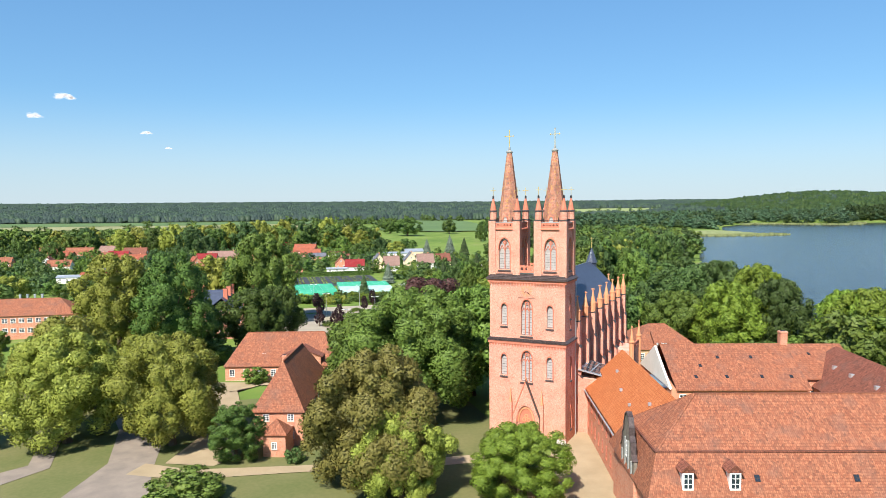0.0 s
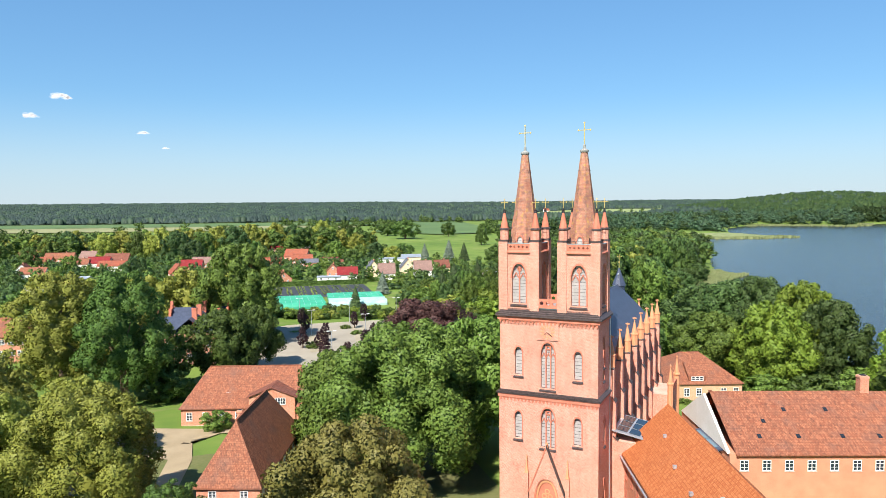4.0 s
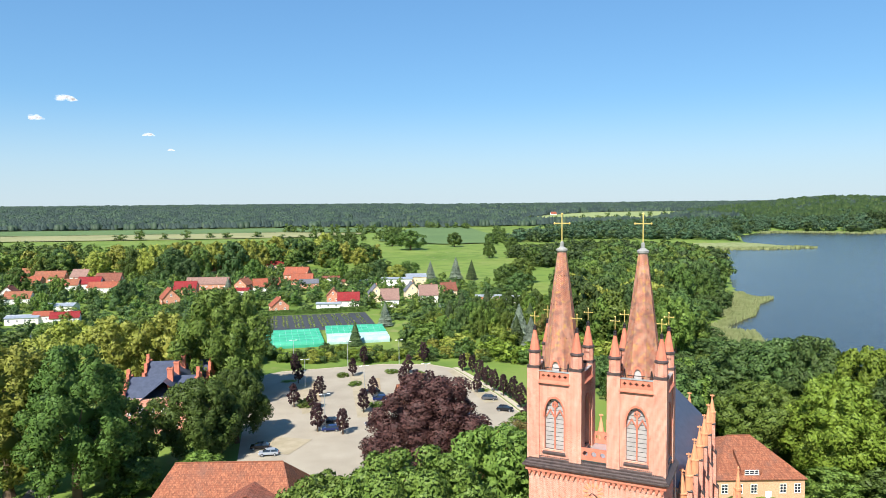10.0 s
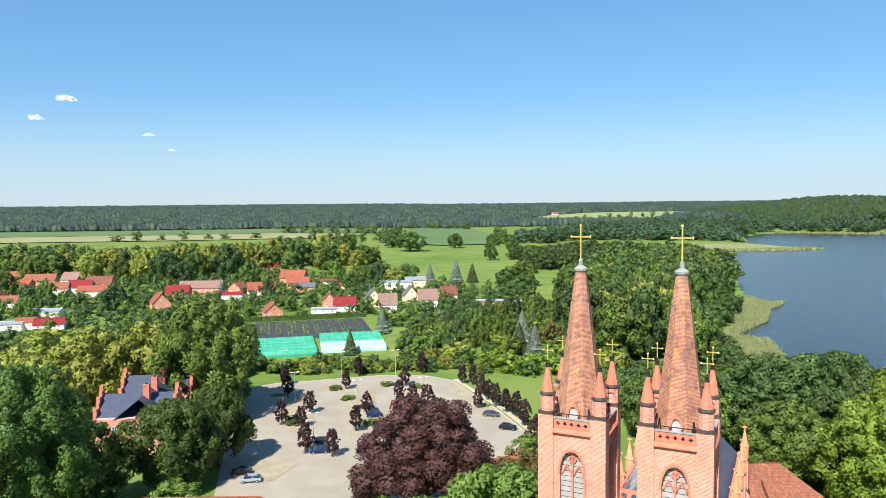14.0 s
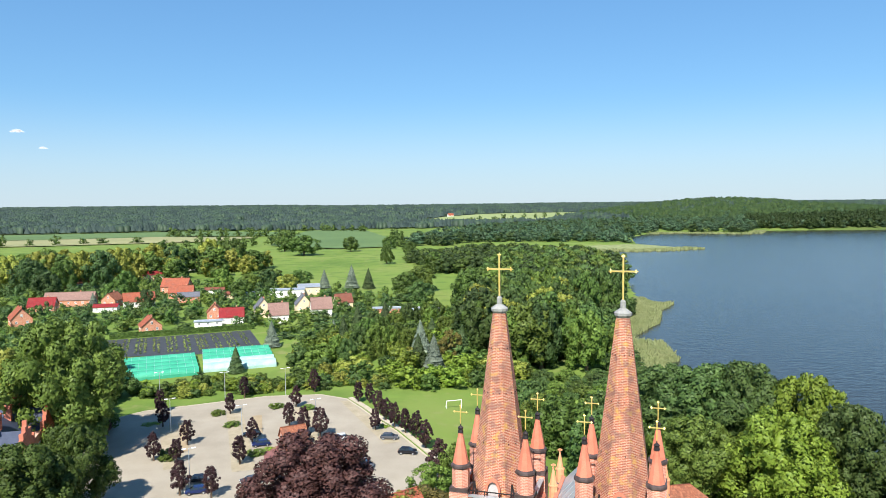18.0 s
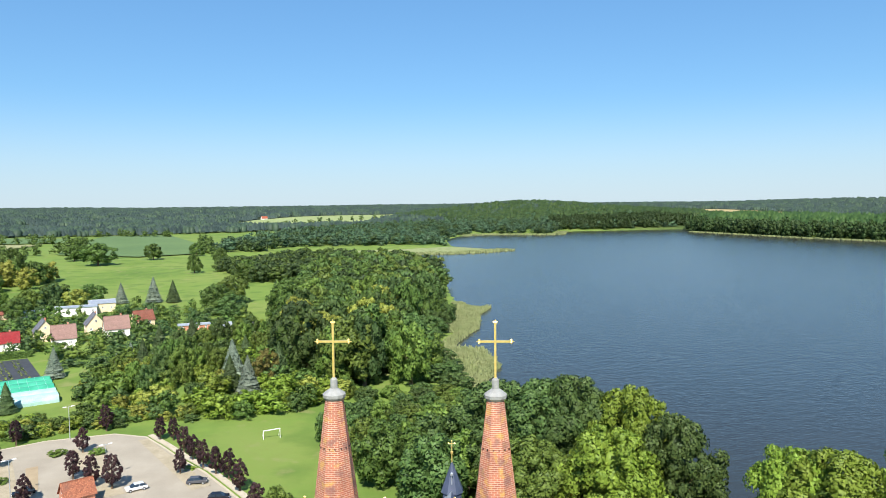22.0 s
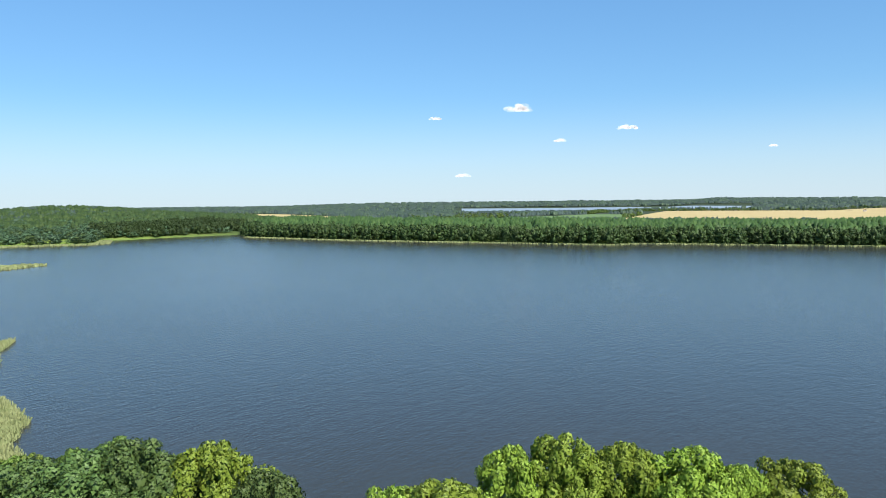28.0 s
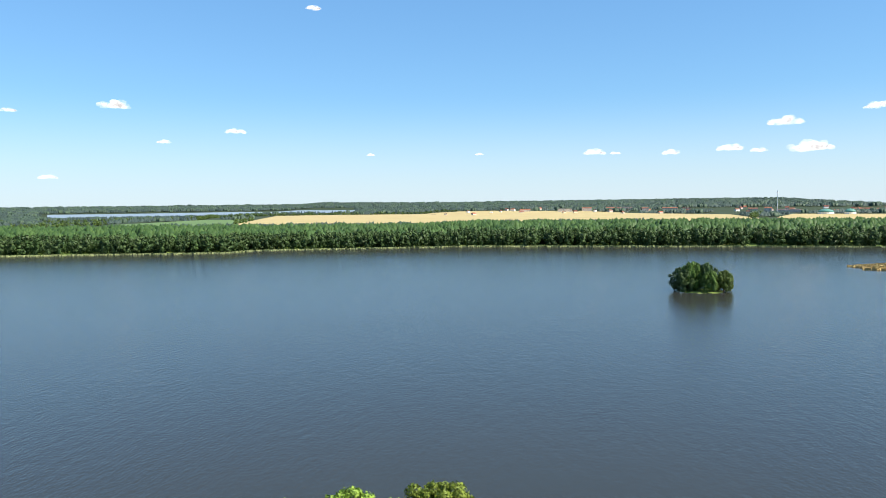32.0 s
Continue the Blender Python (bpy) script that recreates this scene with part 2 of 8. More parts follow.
LEAF_TONE = {
    "lime": ("lime_leaves", (0.147, 0.175, 0.022, 1), (0.347, 0.370, 0.073, 1)),
    "oak": ("oak_leaves", (0.042, 0.079, 0.017, 1), (0.123, 0.197, 0.040, 1)),
    "maple": ("maple_leaves", (0.062, 0.111, 0.018, 1), (0.181, 0.258, 0.049, 1)),
    "bright": ("bright_leaves", (0.092, 0.154, 0.013, 1), (0.240, 0.324, 0.046, 1)),
    "beech": ("copper_leaves", (0.046, 0.023, 0.023, 1), (0.146, 0.067, 0.058, 1)),
    "plum": ("plum_leaves", (0.024, 0.014, 0.017, 1), (0.08, 0.04, 0.045, 1)),
    "shore": ("shore_forest_leaves", (0.017, 0.042, 0.011, 1), (0.059, 0.101, 0.027, 1)),
    "olive": ("olive_leaves", (0.097, 0.085, 0.019, 1), (0.202, 0.169, 0.049, 1)),
    "alder": ("alder_leaves", (0.034, 0.071, 0.018, 1), (0.116, 0.181, 0.049, 1)),
    "wood": ("woodland_leaves", (0.029, 0.061, 0.019, 1), (0.087, 0.142, 0.044, 1), 0.3),
    "spruce": ("spruce_needles", (0.029, 0.060, 0.019, 1), (0.093, 0.137, 0.047, 1)),
    "blue": ("blue_spruce_needles", (0.093, 0.124, 0.094, 1), (0.228, 0.275, 0.202, 1)),
    # distance haze is put into the next three leaf colours as blue
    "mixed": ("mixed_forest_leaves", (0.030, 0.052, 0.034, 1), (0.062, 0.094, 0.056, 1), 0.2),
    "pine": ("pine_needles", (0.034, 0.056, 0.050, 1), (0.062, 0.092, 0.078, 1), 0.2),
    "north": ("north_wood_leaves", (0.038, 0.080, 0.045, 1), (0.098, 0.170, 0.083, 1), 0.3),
}
LEAF = {k: foliage(*v) for k, v in LEAF_TONE.items()}
GRASS = Mat("grass", 0.9, 0, 0.15)
gc = GRASS.ramp(GRASS.noise(0.012, 6), [(0.3, (0.10, 0.17, 0.03, 1)), (0.5, (0.145, 0.218, 0.042, 1)), (0.72, (0.19, 0.238, 0.06, 1))])
gc = GRASS.mix(GRASS.ramp(GRASS.noise(0.25, 5), [(0.4, (0, 0, 0, 1)), (0.75, (0.5, 0.5, 0.5, 1))]), gc, (0.165, 0.205, 0.05, 1))
gc = GRASS.mix(GRASS.ramp(GRASS.noise(0.06, 6), [(0.48, (0, 0, 0, 1)), (0.66, (0.6, 0.6, 0.6, 1))]), gc, (0.075, 0.135, 0.026, 1))
gc = GRASS.mix(GRASS.ramp(GRASS.noise(0.09, 7), [(0.60, (0, 0, 0, 1)), (0.70, (0.55, 0.55, 0.55, 1))]), gc, (0.24, 0.225, 0.10, 1))
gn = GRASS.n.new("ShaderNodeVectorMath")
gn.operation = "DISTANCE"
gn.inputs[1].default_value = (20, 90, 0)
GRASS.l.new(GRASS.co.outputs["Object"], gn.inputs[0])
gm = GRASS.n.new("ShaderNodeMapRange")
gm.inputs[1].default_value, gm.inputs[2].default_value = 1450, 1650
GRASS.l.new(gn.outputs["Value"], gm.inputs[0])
# beyond the meadows the land is wooded: ground colour turns dark green-brown
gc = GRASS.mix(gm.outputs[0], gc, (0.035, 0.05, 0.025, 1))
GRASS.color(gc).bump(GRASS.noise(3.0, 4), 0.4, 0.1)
GRASS = GRASS.m
WHEAT = mottled("ripening_grain", (0.33, 0.26, 0.115, 1), (0.40, 0.32, 0.15, 1), 0.01, 0.95, 0.3, 0.1)
STUBBLE = mottled("olive_grain", (0.22, 0.235, 0.10, 1), (0.30, 0.285, 0.14, 1), 0.01, 0.95, 0.3, 0.1)
PALE_FIELD = mottled("pale_green_field", (0.22, 0.27, 0.10, 1), (0.28, 0.32, 0.13, 1), 0.01, 0.95, 0.3, 0.1)
GREEN_FIELD = mottled("green_crop", (0.085, 0.145, 0.05, 1), (0.115, 0.18, 0.06, 1), 0.008, 0.95, 0.2, 0.1)
REED_LOW = mottled("reed_stubble", (0.10, 0.13, 0.05, 1), (0.20, 0.21, 0.09, 1), 0.3, 0.9, 3, 0.4)
REED = mottled("reeds", (0.15, 0.19, 0.07, 1), (0.26, 0.28, 0.13, 1), 0.2, 0.9, 3, 0.4)
# pale base colour stands in for the bright sky this lake reflects
FAR_WATER = mottled("sky_tinted_water", (0.20, 0.24, 0.27, 1), (0.23, 0.27, 0.30, 1), 0.01, 0.35, 0.1, 0, 0, 0.5)
WATER = Mat("lake_water", 0.16, 0, 0.5)
WATER.b.inputs["IOR"].default_value = 1.33
WATER.color((0.028, 0.030, 0.025, 1))
wv = WATER.mix(0.45, WATER.noise(0.16, 5, stretch=(1, 2.4, 1)), WATER.noise(0.55, 6, stretch=(1, 2.0, 1)))
WATER.bump(wv, 0.58, 0.45)
WATER = WATER.m

# ---- mesh helpers ----
def mesh_from(name, verts, faces, mats, smooth=False, idx=None):
    me = bpy.data.meshes.new(name)
    me.from_pydata([tuple(v) for v in verts], [], [tuple(f) for f in faces])
    for m in mats if isinstance(mats, (list, tuple)) else [mats]:
        me.materials.append(m)
    if idx is not None:
        me.polygons.foreach_set("material_index", idx)
    if smooth:
        me.polygons.foreach_set("use_smooth", [True] * len(me.polygons))
    me.update()
    return me


def part(name, bm, material, parent=None, label="", smooth=False):
    """Link a bmesh (or a ready mesh) as one object under a thing or part."""
    if isinstance(bm, bpy.types.Mesh):
        me = bm
    else:
        bmesh.ops.recalc_face_normals(bm, faces=bm.faces)
        me = bpy.data.meshes.new(name)
        bm.to_mesh(me)
        bm.free()
        for m in material if isinstance(material, (list, tuple)) else [material]:
            me.materials.append(m)
        if smooth:
            me.polygons.foreach_set("use_smooth", [True] * len(me.polygons))
    ob = new(name, me)
    ob.parent = parent
    if label:
        ob["label"] = label
    return ob


def thing(name, m, label, category, group="", kind=""):
    ob = new(name)
    ob.matrix_world = m
    return tagged(ob, label, category, group, kind)


def box(bm, x0, x1, y0, y1, z0, z1):
    vs = [bm.verts.new(p) for p in ((x0, y0, z0), (x1, y0, z0), (x1, y1, z0), (x0, y1, z0), (x0, y0, z1), (x1, y0, z1), (x1, y1, z1), (x0, y1, z1))]
    for f in ((0, 3, 2, 1), (4, 5, 6, 7), (0, 1, 5, 4), (1, 2, 6, 5), (2, 3, 7, 6), (3, 0, 4, 7)):
        bm.faces.new([vs[i] for i in f])
    return vs


def boxed(*boxes):
    bm = bmesh.new()
    for b in boxes:
        box(bm, *b)
    return bm


def ring(bm, cx, cy, z, r, n, turn=0.0):
    return [bm.verts.new((cx + r * math.cos(2 * math.pi * i / n + turn), cy + r * math.sin(2 * math.pi * i / n + turn), z)) for i in range(n)]


def lathe(bm, cx, cy, prof, n=8, turn=0.0):
    """A turned body from (radius, z) pairs, closed at both ends."""
    rs = [ring(bm, cx, cy, z, max(r, 0.004), n, turn) for r, z in prof]
    for a, b in zip(rs, rs[1:]):
        for i in range(n):
            bm.faces.new((a[i], a[(i + 1) % n], b[(i + 1) % n], b[i]))
    bm.faces.new(list(reversed(rs[0])))
    bm.faces.new(rs[-1])


def solid(bm, pts, d):
    """A plate: the polygon pts (3D, flat) pushed along the vector d."""
    a = [bm.verts.new(p) for p in pts]
    b = [bm.verts.new(Vector(p) + Vector(d)) for p in pts]
    bm.faces.new(a)
    bm.faces.new(list(reversed(b)))
    k = len(a)
    for i in range(k):
        bm.faces.new((a[i], b[i], b[(i + 1) % k], a[(i + 1) % k]))


def holed(bm, outline, holes, to3d, d):
    """A wall plate with openings through it. outline and holes are 2D loops, to3d lifts them, d is the thickness vector."""
    d = Vector(d)
    edges, loops = [], []
    for lp in [outline] + holes:
        vs = [bm.verts.new(to3d(*p)) for p in lp]
        loops.append(vs)
        edges += [bm.edges.new((vs[i], vs[(i + 1) % len(vs)])) for i in range(len(vs))]
    res = bmesh.ops.triangle_fill(bm, use_beauty=True, edges=edges)
    faces = [f for f in res["geom"] if isinstance(f, bmesh.types.BMFace)]
    back = {v: bm.verts.new(v.co + d) for vs in loops for v in vs}
    for f in faces:
        bm.faces.new([back[v] for v in reversed(f.verts)])
    for vs in loops:
        for i in range(len(vs)):
            a, b = vs[i], vs[(i + 1) % len(vs)]
            bm.faces.new((a, b, back[b], back[a]))


def pointed(cx, z0, z1, w, n=7):
    """A pointed-arch loop: half width w, from sill z0 to tip z1."""
    spring = z1 - w * 1.9
    if spring < z0 + 0.1:
        spring = z0 + (z1 - z0) * 0.45
    h = z1 - spring
    right = [(cx + w * math.cos(a) ** 0.9, spring + h * math.sin(a)) for a in [math.pi / 2 * i / n for i in range(n)]]
    left = [(2 * cx - x, z) for x, z in reversed(right)]
    return [(cx - w, z0), (cx + w, z0)] + right + [(cx, z1)] + left


# ---- terrain ----
SHORE = [(404, 891), (338, 858), (268, 869), (144, 880), (100, 874), (150, 830), (215, 730), (230, 640), (208, 585), (185, 520),
         (168, 462), (165, 436), (146, 404), (140, 385), (131, 362), (118, 345), (110, 328), (119, 312), (117, 297), (105, 288),
         (100, 262), (108, 228), (115, 202), (112, 174), (140, 141), (166, 104), (172, 60), (170, 0), (200, -110), (400, -300), (600, -420),
         (690, -360), (735, -262), (800, -420), (850, -900), (1010, -900), (1030, -435), (1065, -200), (1102, 120), (1035, 435), (990, 460), (958, 700),
         (932, 910), (942, 1180), (1018, 1300), (830, 1320), (745, 1325), (690, 1236), (657, 1212), (560, 1290), (500, 1262), (425, 1150), (372, 980)]
_S = np.array(SHORE, float)


def shore_dist(x, y):
    """Metres from the lake's edge, negative in the lake."""
    x, y = np.asarray(x, float), np.asarray(y, float)
    best, inside = np.full(x.shape, 1e9), np.zeros(x.shape, bool)
    for (ax, ay), (bx, by) in zip(_S, np.roll(_S, -1, 0)):
        dx, dy = bx - ax, by - ay
        t = np.clip(((x - ax) * dx + (y - ay) * dy) / (dx * dx + dy * dy), 0, 1)
        best = np.minimum(best, np.hypot(x - ax - t * dx, y - ay - t * dy))
        cross = (ay > y) != (by > y)
        xi = ax + (y - ay) * dx / (dy if abs(dy) > 1e-9 else 1e-9)
        inside ^= cross & (x < xi)
    return np.where(inside, -best, best)


def sstep(v, a, b):
    t = np.clip((v - a) / (b - a), 0, 1)
    return t * t * (3 - 2 * t)


LAKE_Z = -5.2


def gh(x, y):
    x, y = np.asarray(x, float), np.asarray(y, float)
    base = -1.5 - 1.5 * sstep(y, 118, 165) + 1.2 * sstep(y, 285, 360) + 1.8 * sstep(y, 500, 900)
    base = base - 1.6 * sstep(x, 10, 40) * sstep(y, 180, 215) * (1 - sstep(y, 420, 600))
    r = np.hypot(x - 20, y - 90)
    az = np.degrees(np.arctan2(x - 20, y - 90))
    east = sstep(az, 40, 52)
    rise_n = 31 * np.clip((r - 2300) / 2300, 0, 1.1) ** 1.1
    rise_e = 44 * np.clip((r - 3850 + 900 * sstep(az, 79, 88)) / (780 + 900 * sstep(az, 79, 88)), 0, 1.1)
    base = base + rise_n * (1 - east) + rise_e * east
    west = sstep(-x, 150, 500) * sstep(r, 1500, 2400)
    base = base + 5 * west
    for cx, cy, rad, h in ((900, 1800, 330, 41), (720, 2350, 420, 12), (1500, 1900, 500, 14), (1250, 1500, 300, 10), (60, 3000, 500, 16)):
        base = base + h * np.exp(-((x - cx) ** 2 + (y - cy) ** 2) / (2 * (rad * 0.6) ** 2))
    d = shore_dist(x, y)
    base = base + 10.5 * sstep(d, 12, 95) * sstep(x, 880, 960) * (1 - sstep(y, 1150, 1350))
    land = LAKE_Z + 0.15 + (base - LAKE_Z - 0.15) * sstep(d, 0, 55)
    return np.where(d > 0, land, LAKE_Z + np.maximum(-4, d * 0.25))


def gz(x, y):
    return float(gh(x, y))


def spaced(lo, hi, a, b, fine, grow):
    """Grid lines: fine between a and b, widening outside."""
    out, v, s = [], a, fine
    while v < b:
        out.append(v)
        v += fine
    while v < hi:
        out.append(v)
        s *= grow
        v += s
    out.append(hi)
    v, s, low = a, fine, []
    while v > lo:
        s *= grow
        v -= s
        low.append(max(v, lo))
    return np.array(low[::-1] + out)


gx, gy = spaced(-3600, 4700, -110, 240, 5, 1.055), spaced(-1700, 4700, 20, 470, 5, 1.055)
GX, GY = np.meshgrid(gx, gy)
GZ = gh(GX, GY) + 0.05 * np.sin(GX * 0.7 + np.sin(GY * 0.3)) * np.cos(GY * 0.55)
nx, ny = len(gx), len(gy)
gi = np.arange(nx * ny).reshape(ny, nx)
gf = np.stack([gi[:-1, :-1], gi[:-1, 1:], gi[1:, 1:], gi[1:, :-1]], -1).reshape(-1, 4)
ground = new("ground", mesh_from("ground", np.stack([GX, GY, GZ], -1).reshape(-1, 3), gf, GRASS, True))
tagged(ground, "rolling grassland sheet sloping gently down to the lake shore", "ground", kind="structure")
lake = new("water", mesh_from("water", [(60, -1300, LAKE_Z), (1250, -1300, LAKE_Z), (1250, 1450, LAKE_Z), (60, 1450, LAKE_Z)], [(0, 1, 2, 3)], WATER))
tagged(lake, "wide blue-grey lake with small wind ripples", "lake", kind="structure")


def drape(name, rim, mat, label, category, lift=0.12, kind="structure", step=6.0, level=None):
    """A flat patch of ground cover that follows the terrain inside the outline rim."""
    bm = bmesh.new()
    vs = [bm.verts.new((x, y, 0)) for x, y in rim]
    f = bm.faces.new(vs)
    if f.normal.z < 0:
        f.normal_flip()
    bmesh.ops.triangulate(bm, faces=bm.faces)
    for _ in range(5):
        long = [e for e in bm.edges if e.calc_length() > step]
        if not long:
            break
        bmesh.ops.subdivide_edges(bm, edges=long, cuts=1)
        bmesh.ops.triangulate(bm, faces=bm.faces)
    zz = gh([v.co.x for v in bm.verts], [v.co.y for v in bm.verts]) + lift
    for v, z in zip(bm.verts, zz):
        v.co.z = z if level is None else level
    bm.normal_update()
    ob = part(name, bm, mat)
    for p in ob.data.polygons:
        p.use_smooth = True
    return tagged(ob, label, category, kind=kind)

# ---- church ----
CH = pose(17.05, 90.3, 0, 0, 0, -23.7)
CB = -1.6
church = thing("church", CH, "red brick Gothic church with twin spired towers and slate roof", "church")


def louvres(parent, to3d, cx, z0, z1, w, back, lights=2):
    """Grey slatted lights behind a pointed opening, with brick mullions and tracery."""
    fr = bmesh.new()
    spring = z1 - w * 1.9
    slat = bmesh.new()
    n = max(4, int((z1 - z0) / 0.42))
    for i in range(n):
        za, zb = z0 + (z1 - z0) * i / n, z0 + (z1 - z0) * (i + 0.93) / n
        zm = (za + zb) / 2
        hw = w if zm < spring else w * math.sqrt(max(0.02, 1 - ((zm - spring) / (z1 - spring)) ** 2))
        pts = [to3d(cx - hw, za, back + 0.10), to3d(cx + hw, za, back + 0.10), to3d(cx + hw, zb, back + 0.02), to3d(cx - hw, zb, back + 0.02)]
        solid(slat, pts, Vector(to3d(0, 0, 0.04)) - Vector(to3d(0, 0, 0)))
    part("louvre", slat, WOOD_GREY, parent, "pale grey slatted louvre")
    for k in range(1, lights):
        xm = cx - w + 2 * w * k / lights
        solid(fr, [to3d(xm - 0.07, z0, back - 0.1), to3d(xm + 0.07, z0, back - 0.1), to3d(xm + 0.07, z1 - 0.35 * w, back - 0.1), to3d(xm - 0.07, z1 - 0.35 * w, back - 0.1)],
              Vector(to3d(0, 0, 0.14)) - Vector(to3d(0, 0, 0)))
    if lights > 1:
        lw = w / lights
        for k in range(lights):
            xm = cx - w + lw * (2 * k + 1)
            for s in (-1, 1):
                solid(fr, [to3d(xm + s * lw, spring - 0.1, back - 0.08), to3d(xm + s * (lw - 0.13), spring - 0.1, back - 0.08), to3d(xm, spring + lw * 1.1, back - 0.08), to3d(xm, spring + lw * 1.5, back - 0.08)],
                      Vector(to3d(0, 0, 0.12)) - Vector(to3d(0, 0, 0)))
        cyz = spring + (z1 - spring) * 0.62
        r = w * 0.33
        for i in range(8):
            a, b = math.pi / 4 * i, math.pi / 4 * (i + 1)
            solid(fr, [to3d(cx + r * math.cos(a), cyz + r * math.sin(a), back - 0.09), to3d(cx + r * math.cos(b), cyz + r * math.sin(b), back - 0.09),
                       to3d(cx + r * 0.6 * math.cos(b), cyz + r * 0.6 * math.sin(b), back - 0.09), to3d(cx + r * 0.6 * math.cos(a), cyz + r * 0.6 * math.sin(a), back - 0.09)],
                  Vector(to3d(0, 0, 0.12)) - Vector(to3d(0, 0, 0)))
    if lights > 1:
        part("tracery", fr, BRICK_PLAIN, parent, "moulded brick tracery")
    else:
        fr.free()


def arch_mould(bm, to3d, cx, z0, z1, w, wid=0.16, proud=0.08, sill=True):
    """A moulded surround of a pointed opening, standing proud of the wall."""
    inner = pointed(cx, z0, z1, w)[1:]
    outer = pointed(cx, z0, z1 + wid * 1.3, w + wid)[1:]
    k = min(len(inner), len(outer))
    dv = Vector(to3d(0, 0, 0)) - Vector(to3d(0, 0, proud))
    for i in range(k - 1):
        solid(bm, [to3d(*inner[i], 0), to3d(*inner[i + 1], 0), to3d(*outer[i + 1], 0), to3d(*outer[i], 0)], dv)


def wall_plate(name, to3d, u0, u1, z0, z1, openings, thick=0.6):
    """A brick wall with pointed openings, louvres, surrounds and tiled sills."""
    bm = bmesh.new()
    holes = [pointed(cx, a, b, w) for cx, a, b, w, _ in openings]
    holed(bm, [(u0, z0), (u1, z0), (u1, z1), (u0, z1)], holes, lambda p, q: to3d(p, q, 0), Vector(to3d(0, 0, thick)) - Vector(to3d(0, 0, 0)))
    wl = part(name, bm, BRICK, church)
    for cx, a, b, w, lights in openings:
        mo = bmesh.new()
        arch_mould(mo, to3d, cx, a, b, w)
        part("window_surround", mo, BRICK_PLAIN, wl)
        louvres(wl, to3d, cx, a, b, w, 0.32, lights)
        sl = bmesh.new()
        solid(sl, [to3d(cx - w - 0.2, a - 0.28, -0.16), to3d(cx + w + 0.2, a - 0.28, -0.16), to3d(cx + w + 0.05, a + 0.06, 0.3), to3d(cx - w - 0.05, a + 0.06, 0.3)], (0, 0, -0.12))
        part("window_sill", sl, BLACK_TILE, wl, "dark tiled sloping sill")
    return wl


def face_map(side, off):
    """Lift (along, height, depth into the wall) to church coordinates for the four sides of a block."""
    return {"front": lambda p, q, d: (p, off + d, q), "back": lambda p, q, d: (p, off - d, q),
            "right": lambda p, q, d: (off - d, p, q), "left": lambda p, q, d: (off + d, p, q)}[side]


FU, FN0, FN1 = 6.7, -2.9, 3.4
# lower and middle storeys of the west block
for z0, z1, inset, wins in ((CB, 15.3, 0.0, [(0.05, 8.6, 13.8, 0.95, 3), (-4.0, 9.4, 13.0, 0.52, 1), (4.0, 9.4, 13.0, 0.52, 1)]),
                            (15.3, 25.7, 0.12, [(0.0, 16.4, 22.4, 0.95, 3), (-4.0, 17.9, 21.6, 0.52, 1), (4.0, 17.9, 21.6, 0.52, 1)])):
    side = [(0.3, z0 + 2.2, z0 + 6.0, 0.35, 1), (0.3, z1 - 6.4, z1 - 2.6, 0.35, 1)]
    wall_plate("front_wall", face_map("front", FN0 + inset), -FU + inset, FU - inset, z0, z1, wins)
    wall_plate("side_wall", face_map("right", FU - inset), FN0 + inset + 0.6, FN1, z0, z1, side)
    wall_plate("side_wall", face_map("left", -FU + inset), FN0 + inset + 0.6, FN1, z0, z1, side)
    # solid block, coloured near-black as the shade behind the openings
    part("core_wall", boxed((-FU + 0.8, FU - 0.8, FN0 + 0.9, FN1, z0, z1 - 0.1)), SHADE_BLACK, church, "near-black block for the unlit inside behind the louvres")
